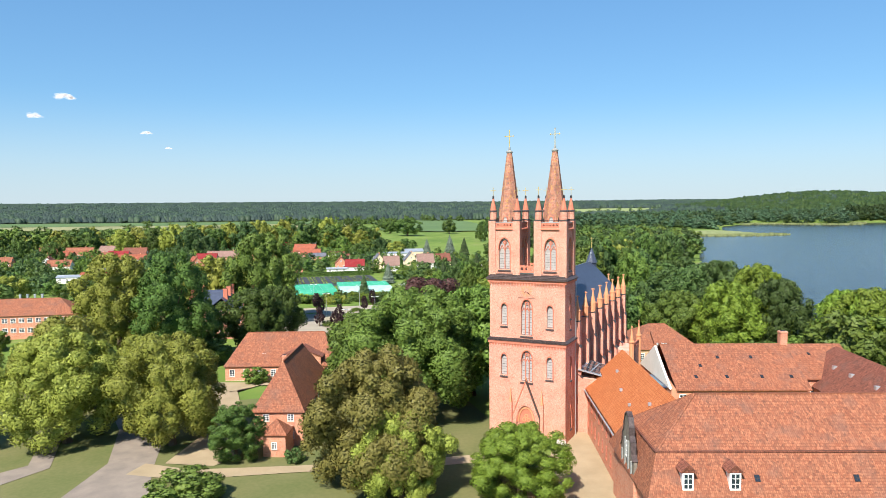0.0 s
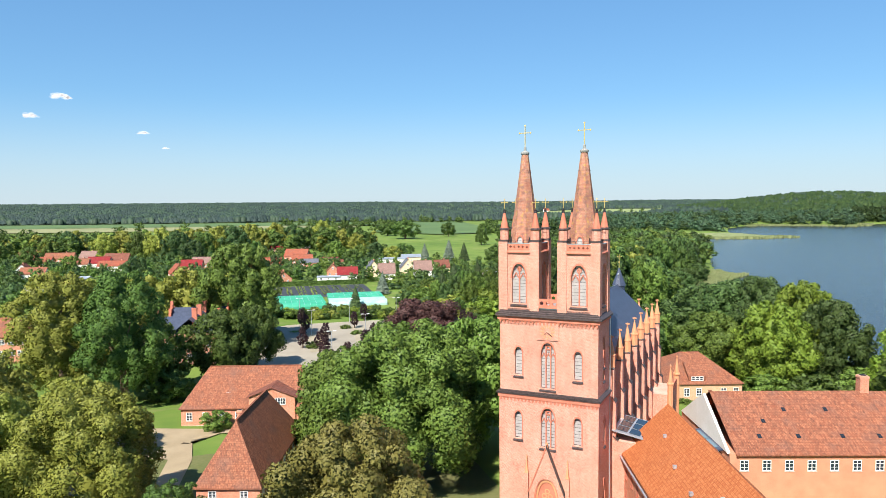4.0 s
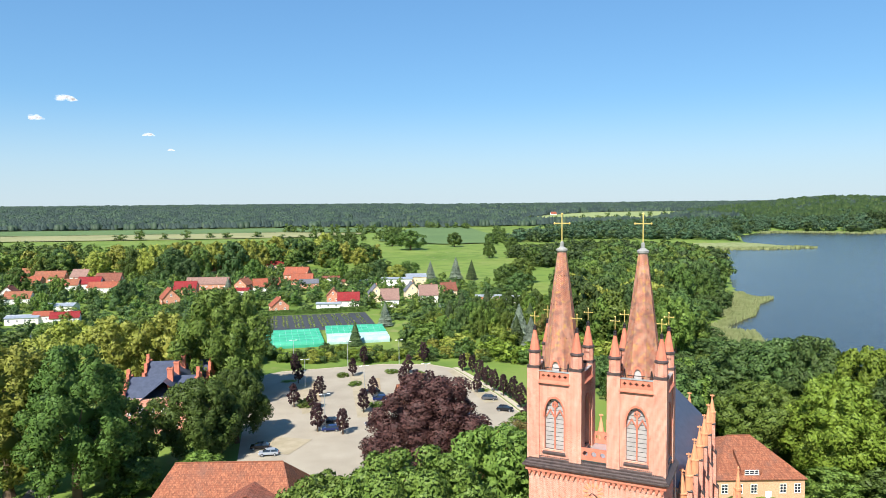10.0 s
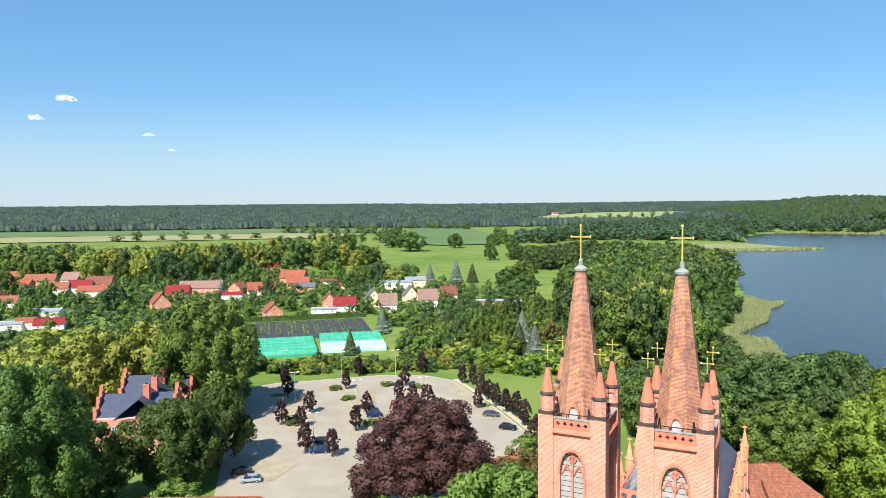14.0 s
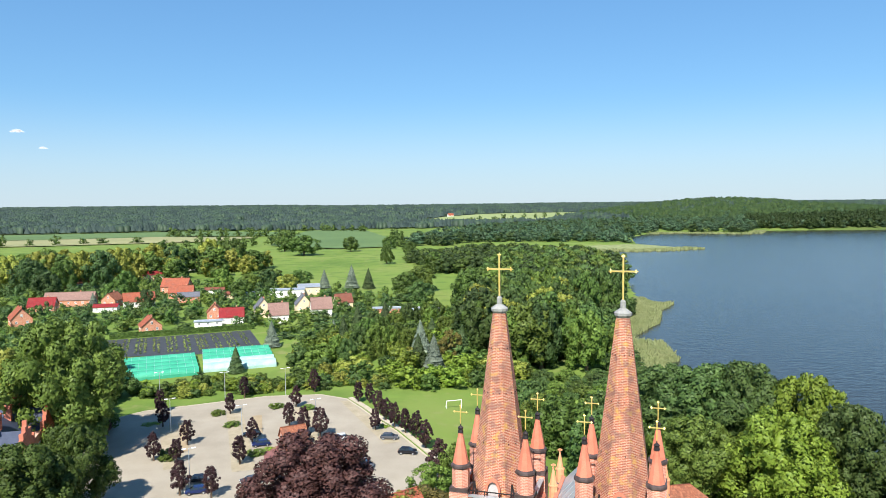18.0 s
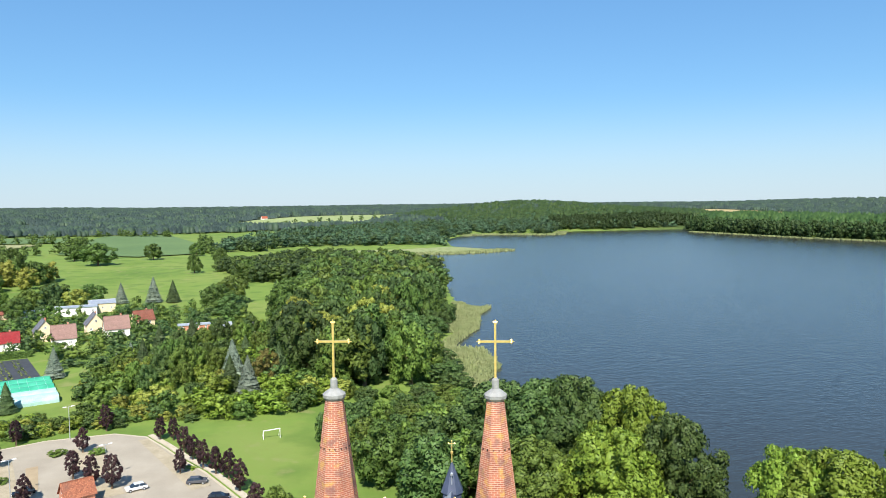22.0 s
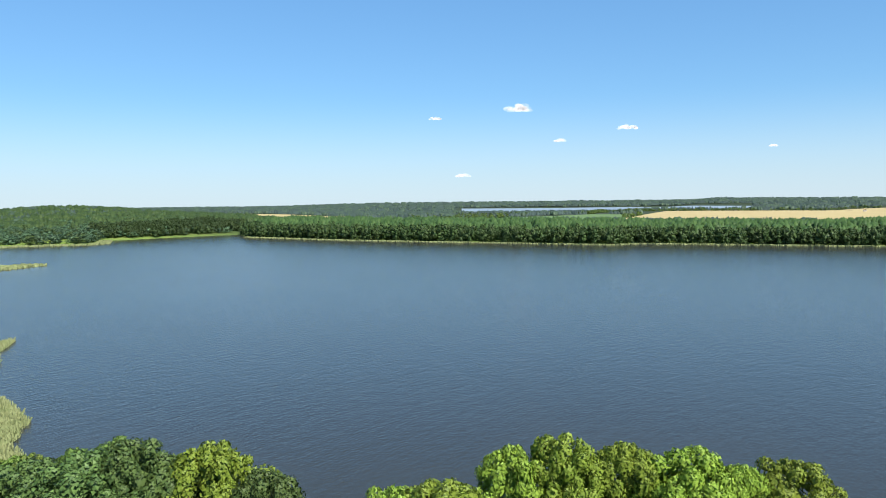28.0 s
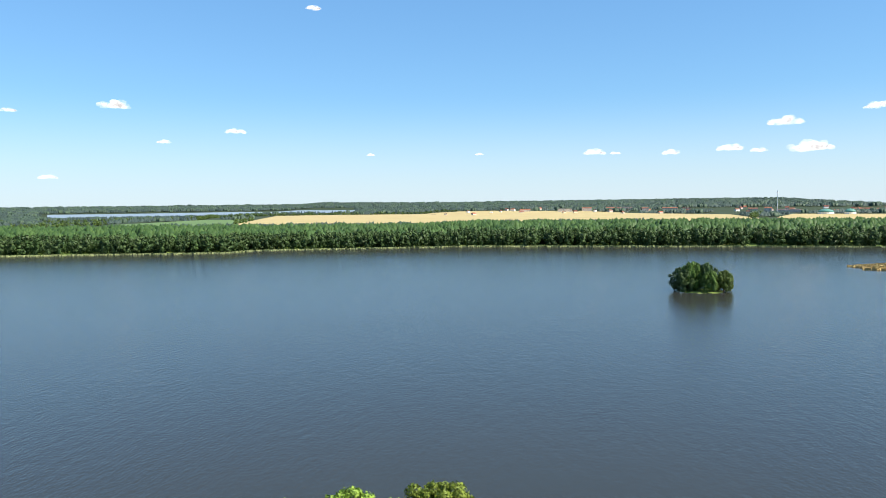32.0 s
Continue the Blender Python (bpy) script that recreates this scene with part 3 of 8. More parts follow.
# sloping tiled ledges over each storey
for zc, ex, up, inset in ((15.3, 0.30, 0.46, 0.12), (25.7, 0.42, 1.05, 0.5)):
    bm = bmesh.new()
    o = [(-FU - ex, FN0 - ex), (FU + ex, FN0 - ex), (FU + ex, FN1), (-FU - ex, FN1)]
    i = [(-FU + inset, FN0 + inset), (FU - inset, FN0 + inset), (FU - inset, FN1), (-FU + inset, FN1)]
    vo = [bm.verts.new((*p, zc)) for p in o]
    vo2 = [bm.verts.new((*p, zc + 0.16)) for p in o]
    vi = [bm.verts.new((*p, zc + up)) for p in i]
    for k in range(4):
        j = (k + 1) % 4
        bm.faces.new((vo[k], vo[j], vo2[j], vo2[k]))
        bm.faces.new((vo2[k], vo2[j], vi[j], vi[k]))
    bm.faces.new(vi)
    bm.faces.new(vo[::-1])
    ledge = part("ledge_roof", bm, BLACK_TILE, church, "dark glazed tile ledge")
    rows = bmesh.new()
    for r in range(4):
        f = (r + 0.5) / 4
        y = FN0 - ex + (ex + inset) * f
        z = zc + 0.16 + (up - 0.16) * f
        hw = FU + ex - (ex + inset) * f
        for c in range(66):
            xx = -hw + 2 * hw * c / 66
            box(rows, xx + 0.02, xx + 2 * hw / 66 - 0.03, y - 0.11, y + 0.09, z - 0.03, z + 0.055)
    tagged(part("ledge_tiles", rows, BLACK_TILE, ledge), kind="stuff")
    fr = bmesh.new()
    box(fr, -FU - 0.16, FU + 0.16, FN0 - 0.16, FN0, zc - 0.5, zc)
    box(fr, FU, FU + 0.16, FN0, FN1, zc - 0.5, zc)
    box(fr, -FU - 0.16, -FU, FN0, FN1, zc - 0.5, zc)
    for c in range(27):
        xc = -FU + 0.25 + c * (2 * FU - 0.5) / 26
        solid(fr, [(xc - 0.2, FN0 - 0.002, zc - 0.5), (xc + 0.2, FN0 - 0.002, zc - 0.5), (xc + 0.05, FN0 - 0.002, zc - 0.95), (xc - 0.05, FN0 - 0.002, zc - 0.95)], (0, -0.1, 0))
    part("frieze", fr, BRICK_PLAIN, church, "moulded brick arch frieze")
# clock
ck = part("clock_panel", boxed((-1.5, 1.5, FN0 + 0.0, FN0 + 0.12, 22.75, 25.1)), BRICK, church)
bm = bmesh.new()
for k in range(12):
    a = math.pi * 2 * k / 12
    c, s = math.cos(a), math.sin(a)
    solid(bm, [(0.5 * c - 0.09 * s, FN0 - 0.06, 23.9 + 0.5 * s + 0.09 * c), (1.0 * c - 0.09 * s, FN0 - 0.06, 23.9 + s + 0.09 * c),
               (1.0 * c + 0.09 * s, FN0 - 0.06, 23.9 + s - 0.09 * c), (0.5 * c + 0.09 * s, FN0 - 0.06, 23.9 + 0.5 * s - 0.09 * c)], (0, 0.06, 0))
dial = part("clock_numeral_bars", bm, TERRA, ck, "pale yellow clock dial bars")
bm = bmesh.new()
solid(bm, [(-0.05, FN0 - 0.1, 23.8), (0.05, FN0 - 0.1, 23.8), (0.62, FN0 - 0.1, 23.35), (0.55, FN0 - 0.1, 23.28)], (0, 0.03, 0))
solid(bm, [(-0.06, FN0 - 0.11, 23.85), (0.0, FN0 - 0.11, 23.95), (-0.32, FN0 - 0.11, 23.5), (-0.4, FN0 - 0.11, 23.52)], (0, 0.03, 0))
part("clock_hand", bm, IRON, ck)


def small_cross(bm, x, y, z, h, arm, t):
    """A cross with trefoil ends, in the plane of the facade."""
    box(bm, x - t, x + t, y - t, y + t, z, z + h)
    zc = z + h * 0.66
    box(bm, x - arm, x + arm, y - t * 0.9, y + t * 0.9, zc - t, zc + t)
    for dx, dz in ((-arm, zc - z), (arm, zc - z), (0, h)):
        for ox, oz in ((0, 0), (-1.4, 0) if dz == h else (0, -1.4), (1.4, 0) if dz == h else (0, 1.4)):
            px, pz = x + dx + ox * t, z + dz + oz * t
            lathe(bm, px, y, [(t * 0.3, pz - t * 1.3), (t * 1.25, pz), (t * 0.3, pz + t * 1.3)], 6)
        s = t * 2.6
        ex, ez = (math.copysign(1, dx), 0) if dx else (0, 1)
        solid(bm, [(x + dx + ex * s * 1.2, y - t * 0.6, z + dz + ez * s * 1.2), (x + dx - ez * t, y - t * 0.6, z + dz + ex * t), (x + dx + ez * t, y - t * 0.6, z + dz - ex * t)], (0, t * 1.2, 0))


def gable_pinnacle(x, y, parent, z=34.0, gold=True):
    """Corner pier top: collar, shaft, dark collar, brick cone, finial and gilded cross."""
    pin = part("pinnacle", boxed((x - 0.62, x + 0.62, y - 0.62, y + 0.62, z + 1.45, z + 1.75)), BLACK_TILE, parent, "dark tile collar")
    bm = bmesh.new()
    lathe(bm, x, y, [(0.58, z + 1.6), (0.58, z + 3.05)], 8, math.pi / 8)
    part("shaft", bm, BRICK, pin)
    bm = bmesh.new()
    lathe(bm, x, y, [(0.62, z + 3.0), (0.68, z + 3.06), (0.66, z + 3.2), (0.52, z + 3.3)], 8, math.pi / 8)
    part("collar", bm, BLACK_TILE, pin, "dark tile ring")
    bm = bmesh.new()
    lathe(bm, x, y, [(0.55, z + 3.2), (0.14, z + 5.3)], 8, math.pi / 8)
    part("cone", bm, BRICK_PLAIN, pin)
    bm = bmesh.new()
    lathe(bm, x, y, [(0.15, z + 5.25), (0.2, z + 5.3), (0.15, z + 5.5), (0.2, z + 5.6), (0.04, z + 5.75), (0.03, z + 5.95)], 8)
    part("finial", bm, IRON, pin)
    bm = bmesh.new()
    small_cross(bm, x, y, z + 5.85, 1.2, 0.42, 0.032)
    part("cross", bm, GOLD, pin, "gilded cross with trefoil ends")


TW = 2.6
for sx in (-1, 1):
    cx = sx * 4.0
    for side, off in (("front", -TW), ("back", TW)):
        wall_plate("tower_wall", face_map(side, off), cx - TW, cx + TW, 26.0, 34.2, [(cx, 27.4, 32.6, 0.98, 2)], 0.5)
    for side, off in (("right", cx + TW), ("left", cx - TW)):
        wall_plate("tower_wall", face_map(side, off), -TW + 0.5, TW - 0.5, 26.0, 34.2, [(0.0, 27.4, 32.6, 0.8, 2)], 0.5)
    part("tower_floor", boxed((cx - TW + 0.2, cx + TW - 0.2, -TW + 0.2, TW - 0.2, 34.0, 34.32)), ZINC, church, "sheet-metal gallery floor")
    # added block whose black colour plays the unlit bell chamber
    part("bell_chamber", boxed((cx - 1.5, cx + 1.5, -1.5, 1.5, 26.5, 34.0)), SHADE_BLACK, church, "near-black block for the unlit bell chamber")
    for px, py in ((-1, -1), (1, -1), (1, 1), (-1, 1)):
        x, y = cx + px * (TW - 0.45), py * (TW - 0.45)
        pier = part("corner_pier", boxed((x - 0.62, x + 0.62, y - 0.62, y + 0.62, 26.3, 35.5)), BRICK, church)
        gable_pinnacle(x, y, pier)
    # pierced balustrades between the piers, with a sloping ledge below
    for side, off, mid in (("front", -TW - 0.05, cx), ("back", TW + 0.05, cx), ("right", cx + TW + 0.05, 0), ("left", cx - TW - 0.05, 0)):
        f = face_map(side, off)
        bm = bmesh.new()
        holes = []
        for k in range(5):
            hx, hz = mid + (k - 2) * 0.56, 34.82
            lp = []
            for a in range(16):
                ang = 2 * math.pi * a / 16
                rr = 0.10 + 0.09 * abs(math.cos(2 * ang))
                lp.append((hx + rr * math.cos(ang), hz + rr * math.sin(ang)))
            holes.append(lp)
        holed(bm, [(mid - 1.5, 34.4), (mid + 1.5, 34.4), (mid + 1.5, 35.25), (mid - 1.5, 35.25)], holes, lambda p, q, f=f: f(p, q, 0), Vector(f(0, 0, 0.22)) - Vector(f(0, 0, 0)))
        bal = part("balustrade", bm, BRICK_PLAIN, church, "pierced brick balustrade")
        bm = bmesh.new()
        solid(bm, [f(mid - 1.55, 35.25, -0.06), f(mid + 1.55, 35.25, -0.06), f(mid + 1.55, 35.25, 0.28), f(mid - 1.55, 35.25, 0.28)], (0, 0, 0.08))
        part("coping", bm, ZINC, bal)
        bm = bmesh.new()
        solid(bm, [f(mid - 1.6, 34.16, -0.2), f(mid + 1.6, 34.16, -0.2), f(mid + 1.6, 34.4, 0.0), f(mid - 1.6, 34.4, 0.0)], (0, 0, -0.1))
        part("drip_ledge", bm, BRICK_PLAIN, bal)
    bm = bmesh.new()
    sp = [(2.08, 34.3), (1.96, 35.4), (0.45, 47.0)]
    lathe(bm, cx, 0, sp, 8, math.pi / 8)
    spire = part("spire", bm, BRICK_SPIRE, church, "tapered octagonal brick spire with lichen")
    # putlog holes: small stubs with the holes' shade put into their colour
    hole = bmesh.new()
    lathe(hole, 0, 0, [(0.03, 0), (0.03, 0.08)], 4, math.pi / 4)
    hole_me = None
    for zz in (38.4, 41.7, 44.6):
        rr = 2.0 - (zz - 35.4) * 1.54 / 11.9
        for k in range(4, 9):
            a = 2 * math.pi * k / 8
            ap = rr * math.cos(math.pi / 8)
            for o in (-0.35 * rr / 2, 0.35 * rr / 2):
                if hole_me is None:
                    ph = part("putlog_hole", hole, SHADE_BLACK, spire, "near-black stub for a shaded putlog hole")
                    hole_me = ph.data
                else:
                    ph = new("putlog_hole", hole_me)
                    ph.parent = spire
                ph.matrix_basis = Matrix.Translation((cx + ap * math.cos(a) - o * math.sin(a), ap * math.sin(a) + o * math.cos(a), zz)) @ Matrix.Rotation(a, 4, "Z")
    # lucarne on the west face and its iron ladder hatch
    for side in (-1,):
        bm = bmesh.new()
        lp = pointed(cx, 34.9, 36.2, 0.36)
        solid(bm, [(p, side * 1.92, q) for p, q in lp], (0, side * 0.12, 0))
        lw = part("lucarne", bm, WOOD_GREY, spire, "white painted pointed hatch")
        bm = bmesh.new()
        arch_mould(bm, lambda p, q, d: (p, -2.1 + d, q), cx, 34.9, 36.2, 0.36, 0.16, 0.14)
        part("lucarne_surround", bm, BRICK_PLAIN, lw)
    bm = bmesh.new()
    lathe(bm, cx, 0, [(0.46, 46.95), (0.56, 47.08), (0.58, 47.24), (0.36, 47.4), (0.18, 47.52), (0.18, 47.95), (0.08, 48.06)], 12)
    cap = part("spire_cap", bm, STONE_GREY, spire, "pale grey stone cap")
    bm = bmesh.new()
    small_cross(bm, cx, 0, 48.0, 2.8, 0.78, 0.052)
    part("cross", bm, GOLD, cap, "large gilded cross with trefoil ends")
# bridge gallery between the towers
for yy in (-2.75, 2.6):
    bm = bmesh.new()
    holes = [[(hx + 0.26 * math.cos(2 * math.pi * a / 10), 27.55 + 0.26 * math.sin(2 * math.pi * a / 10)) for a in range(10)] for hx in (-0.86, 0, 0.86)]
    holed(bm, [(-1.4, 26.9), (1.4, 26.9), (1.4, 28.1), (-1.4, 28.1)], holes, lambda p, q, yy=yy: (p, yy, q), (0, 0.18, 0))
    part("balustrade", bm, BRICK_PLAIN, church, "brick parapet pierced by rings")
part("platform", boxed((-1.5, 1.5, -2.5, 2.9, 26.2, 26.85)), ZINC, church, "sheet-metal platform between the towers")

# nave: walls, slate roof, buttresses with pinnacles
NU, N0, N1, EAVE, RIDGE = 6.0, 3.4, 44.0, 18.2, 25.4
for side, off in (("right", NU), ("left", -NU)):
    wins = [(8.0 + 5.6 * k, 6.5, 15.8, 1.05, 3) for k in range(7)]
    wall_plate("nave_wall", face_map(side, off), N0, N1, CB, EAVE, wins, 0.7)
part("east_wall", boxed((-NU, NU, N1 - 0.7, N1, CB, EAVE)), BRICK, church)
# added block: the nave's inner shade as a near-black colour
part("nave_core", boxed((-NU + 1.2, NU - 1.2, N0, N1 - 1, CB, EAVE - 0.2)), SHADE_BLACK, church, "near-black block for the unlit nave")
bm = bmesh.new()
rp = [bm.verts.new(p) for p in ((-NU - 0.3, N0, EAVE - 0.1), (NU + 0.3, N0, EAVE - 0.1), (NU + 0.3, N1 + 0.3, EAVE - 0.1), (-NU - 0.3, N1 + 0.3, EAVE - 0.1), (0, N0, RIDGE), (0, N1 - 3.0, RIDGE))]
for f in ((0, 4, 5, 3), (1, 2, 5, 4), (2, 3, 5), (0, 1, 4), (0, 3, 2, 1)):
    bm.faces.new([rp[i] for i in f])
roof = part("nave_roof", bm, SLATE, church, "steep dark slate roof")
bm = bmesh.new()
lathe(bm, 0, N1 - 3.0, [(0.12, RIDGE - 0.1), (0.06, RIDGE + 0.6), (0.05, RIDGE + 1.6), (0.16, RIDGE + 1.75), (0.16, RIDGE + 1.95), (0.03, RIDGE + 2.1)], 8)
part("roof_finial", bm, ZINC, roof)
bm = bmesh.new()
lathe(bm, 0, N1 - 2.2, [(1.1, 22.0), (1.1, 25.0), (1.3, 25.1), (0.1, 28.3)], 8, math.pi / 8)
turret = part("choir_turret", bm, SLATE, church, "slate-capped turret over the choir")
bm = bmesh.new()
lathe(bm, 0, N1 - 2.2, [(0.06, 28.1), (0.05, 29.2), (0.15, 29.3), (0.15, 29.5), (0.04, 29.6), (0.03, 30.0)], 8)
small_cross(bm, 0, N1 - 2.2, 29.8, 0.9, 0.34, 0.035)
part("turret_finial", bm, GOLD, turret, "gilded ball and cross")
bm = bmesh.new()
box(bm, -NU - 0.2, -NU + 0.25, N0, N1, EAVE, EAVE + 0.9)
box(bm, NU - 0.25, NU + 0.2, N0, N1, EAVE, EAVE + 0.9)
part("parapet", bm, BRICK_PLAIN, church, "brick parapet along the eaves")


def buttress(x, y, sx, z1, parent):
    """Stepped brick buttress with tile offsets, shaft and terracotta pinnacle."""
    b = part("buttress", boxed((min(x - sx * 0.5, x + sx * 1.1), max(x - sx * 0.5, x + sx * 1.1), y - 0.55, y + 0.55, CB, 8.2),
                               (min(x - sx * 0.5, x + sx * 0.75), max(x - sx * 0.5, x + sx * 0.75), y - 0.5, y + 0.5, 8.2, 13.5),
                               (x - 0.5, x + 0.5, y - 0.45, y + 0.45, 13.5, z1 - 3.6)), BRICK, parent)
    bm = bmesh.new()
    for zz, a, c in ((8.2, 1.15, 0.6), (13.5, 0.8, 0.45)):
        solid(bm, [(x + sx * a, y - 0.6, zz), (x + sx * a, y + 0.6, zz), (x + sx * c * 0.7, y + 0.6, zz + 0.7), (x + sx * c * 0.7, y - 0.6, zz + 0.7)], (-sx * 0.05, 0, -0.14))
    lathe(bm, x, y, [(0.7, z1 - 3.7), (0.76, z1 - 3.55), (0.6, z1 - 3.4)], 4, math.pi / 4)
    part("offset_tiles", bm, BLACK_TILE, b, "dark tile offsets")
    bm = bmesh.new()
    lathe(bm, x, y, [(0.55, z1 - 3.5), (0.55, z1 - 1.9), (0.62, z1 - 1.85), (0.62, z1 - 1.7), (0.46, z1 - 1.65), (0.1, z1 + 0.3)], 8, math.pi / 8)
    pn = part("pinnacle", bm, TERRA, b, "pale terracotta pinnacle")
    bm = bmesh.new()
    lathe(bm, x, y, [(0.09, z1 + 0.25), (0.16, z1 + 0.4), (0.08, z1 + 0.5), (0.08, z1 + 0.9)], 6)
    for ang in (0, math.pi / 2):
        c, s = math.cos(ang) * 0.3, math.sin(ang) * 0.3
        solid(bm, [(x - c, y - s, z1 + 0.62), (x + c, y + s, z1 + 0.62), (x + c, y + s, z1 + 0.8), (x - c, y - s, z1 + 0.8)], (0.1 * math.sin(ang), 0.1 * math.cos(ang), 0))
    part("finial", bm, TERRA, pn)


for sx in (-1, 1):
    for k in range(8):
        buttress(sx * 6.5, 5.2 + 5.6 * k, sx, 21.6, church)
for ux in (-3.2, 3.2):
    buttress(ux, N1 + 0.4, 1, 21.6, church)

# west portal: stepped pointed arch under a steep gable, two slim pinnacles beside it
FP = FN0 - 0.45
bm = bmesh.new()
gable = [(-2.35, 2.6), (2.35, 2.6), (0, 8.7)]
holed(bm, [(-2.35, CB), (2.35, CB), (2.35, 2.6), (0, 8.7), (-2.35, 2.6)], [pointed(0, CB + 0.05, 4.5, 1.75)], lambda p, q: (p, FP, q), (0, 0.5, 0))
portal = part("portal", bm, BRICK, church, "gabled brick west portal")
for k in range(3):
    bm = bmesh.new()
    w, dp = 1.72 - 0.26 * k, FP + 0.1 + 0.13 * k
    arch_mould(bm, lambda p, q, d, dp=dp: (p, dp + d, q), 0, CB + 0.05, 4.45 - 0.42 * k, w - 0.24, 0.22, 0.02)
    part("arch_order", bm, TERRA if k == 1 else BRICK_PLAIN, portal, "moulded brick arch order")
part("tympanum", boxed((-1.2, 1.2, FN0 - 0.06, FN0 + 0.04, 1.5, 3.7)), BRICK_PLAIN, portal)
bm = bmesh.new()
for px, pz in ((-0.4, 2.1), (0.4, 2.1), (0, 2.75)):
    for i in range(10):
        a, b = math.pi / 5 * i, math.pi / 5 * (i + 1)
        solid(bm, [(px + 0.36 * math.cos(a), FN0 - 0.12, pz + 0.36 * math.sin(a)), (px + 0.36 * math.cos(b), FN0 - 0.12, pz + 0.36 * math.sin(b)), (px + 0.22 * math.cos(b), FN0 - 0.12, pz + 0.22 * math.sin(b)), (px + 0.22 * math.cos(a), FN0 - 0.12, pz + 0.22 * math.sin(a))], (0, 0.08, 0))
part("trefoil_tracery", bm, TERRA, portal)
for sx in (-1, 1):
    bm = bmesh.new()
    solid(bm, [(p, FN0 - 0.1, q) for p, q in pointed(sx * 0.52, CB + 0.05, 1.45, 0.44)], (0, -0.06, 0))
    leaf = part("door_leaf", bm, WOOD_DOOR, portal, "dark wooden door leaf")
    bm = bmesh.new()
    for zz in (CB + 0.6, 0.4):
        box(bm, sx * 0.52 - 0.4, sx * 0.52 + 0.4, FN0 - 0.19, FN0 - 0.16, zz, zz + 0.09)
    part("hinge_band", bm, IRON, leaf)
    # coping along the gable's slope; the right one is coloured black as shaded
    bm = bmesh.new()
    q = Vector((sx * 2.55, FP - 0.12, 2.5))
    solid(bm, [q, q + Vector((-sx * 2.55, 0, 6.55)), q + Vector((-sx * 2.55, 0, 6.15)), q + Vector((-sx * 0.16, 0, 0))], (0, 0.7, 0))
    part("gable_coping", bm, BLACK_TILE if sx > 0 else BRICK_PLAIN, portal, "gable coping, right slope coloured dark for its shade")
    pn = part("portal_pinnacle", boxed((sx * 2.75 - 0.26, sx * 2.75 + 0.26, FP - 0.02, FN0, CB, 5.0)), BRICK, portal)
    bm = bmesh.new()
    lathe(bm, sx * 2.75, FP + 0.2, [(0.3, 4.9), (0.36, 5.0), (0.26, 5.2), (0.05, 6.9), (0.14, 7.0), (0.05, 7.2), (0.03, 7.4)], 4, math.pi / 4)
    part("pinnacle_spirelet", bm, TERRA, pn)
bm = bmesh.new()
lathe(bm, 0, FP + 0.2, [(0.1, 8.5), (0.2, 8.75), (0.1, 8.95), (0.22, 9.1), (0.03, 9.4)], 6)
part("gable_finial", bm, TERRA, portal)
for k in range(3):
    part("portal_step", boxed((-2.3 - 0.3 * k, 2.3 + 0.3 * k, FP - 0.5 - 0.35 * k, FP + 0.3, CB - 0.3, CB + 0.32 - 0.16 * k)), STONE, church, "worn stone portal step")
# plinth, corner strips and drain pipes of the tower block
bm = bmesh.new()
box(bm, -FU - 0.14, -2.6, FN0 - 0.14, FN0 - 0.003, CB - 0.3, CB + 1.0)
box(bm, 2.6, FU + 0.14, FN0 - 0.14, FN0 - 0.003, CB - 0.3, CB + 1.0)
part("plinth", bm, STONE, church, "pale plastered plinth")
for sx in (-1, 1):
    bm = bmesh.new()
    lathe(bm, sx * (FU + 0.12), FN1 - 0.4, [(0.07, CB), (0.07, 25.2)], 8)
    part("drain_pipe", bm, ZINC, church, "grey metal drain pipe")
# lean-to aisle link on the south side with a glazed roof
link = part("glazed_link", boxed((FU + 0.2, FU + 7.2, 4.6, 12.0, CB, 8.2)), BRICK, church, "low brick link beside the nave")
bm = bmesh.new()
solid(bm, [(FU + 0.1, 4.3, 9.6), (FU + 7.5, 4.3, 8.3), (FU + 7.5, 12.3, 8.3), (FU + 0.1, 12.3, 9.6)], (0, 0, 0.12))
lr = part("link_roof", bm, ZINC, link, "grey sheet-metal link roof")
for i in range(4):
    for j in range(3):
        x0, y0 = FU + 0.6 + 1.7 * i, 5.0 + 2.4 * j
        zf = lambda x: 9.6 - (x - FU - 0.1) * 1.3 / 7.4 + 0.14
        bm = bmesh.new()
        solid(bm, [(x0, y0, zf(x0)), (x0 + 1.45, y0, zf(x0 + 1.45)), (x0 + 1.45, y0 + 2.1, zf(x0 + 1.45)), (x0, y0 + 2.1, zf(x0))], (0, 0, 0.05))
        part("roof_pane", bm, GLASS, lr, "dark glazed roof light")
# sacristy with gable and pinnacles at the choir
sac = part("sacristy", boxed((NU + 0.2, NU + 4.6, 33.5, 41.5, CB, 7.6)), BRICK, church, "brick sacristy with parapet beside the choir")
bm = bmesh.new()
holed(bm, [(33.5, 7.6), (41.5, 7.6), (41.5, 8.8), (33.5, 8.8)], [[(34.3 + 0.95 * k + 0.28 * math.cos(a * 0.628), 8.2 + 0.28 * math.sin(a * 0.628)) for a in range(10)] for k in range(8)], lambda p, q: (NU + 4.6, p, q), (-0.25, 0, 0))
part("parapet", bm, BRICK_PLAIN, sac, "pierced brick parapet")
for yy in (33.5, 41.5):
    for xx in (NU + 4.5,):
        bm = bmesh.new()
        lathe(bm, xx, yy, [(0.5, CB), (0.5, 9.3), (0.62, 9.4), (0.62, 9.7), (0.42, 9.8), (0.08, 12.4), (0.2, 12.6), (0.06, 12.9)], 8, math.pi / 8)
        part("pinnacle", bm, TERRA, sac, "pale terracotta pinnacle")
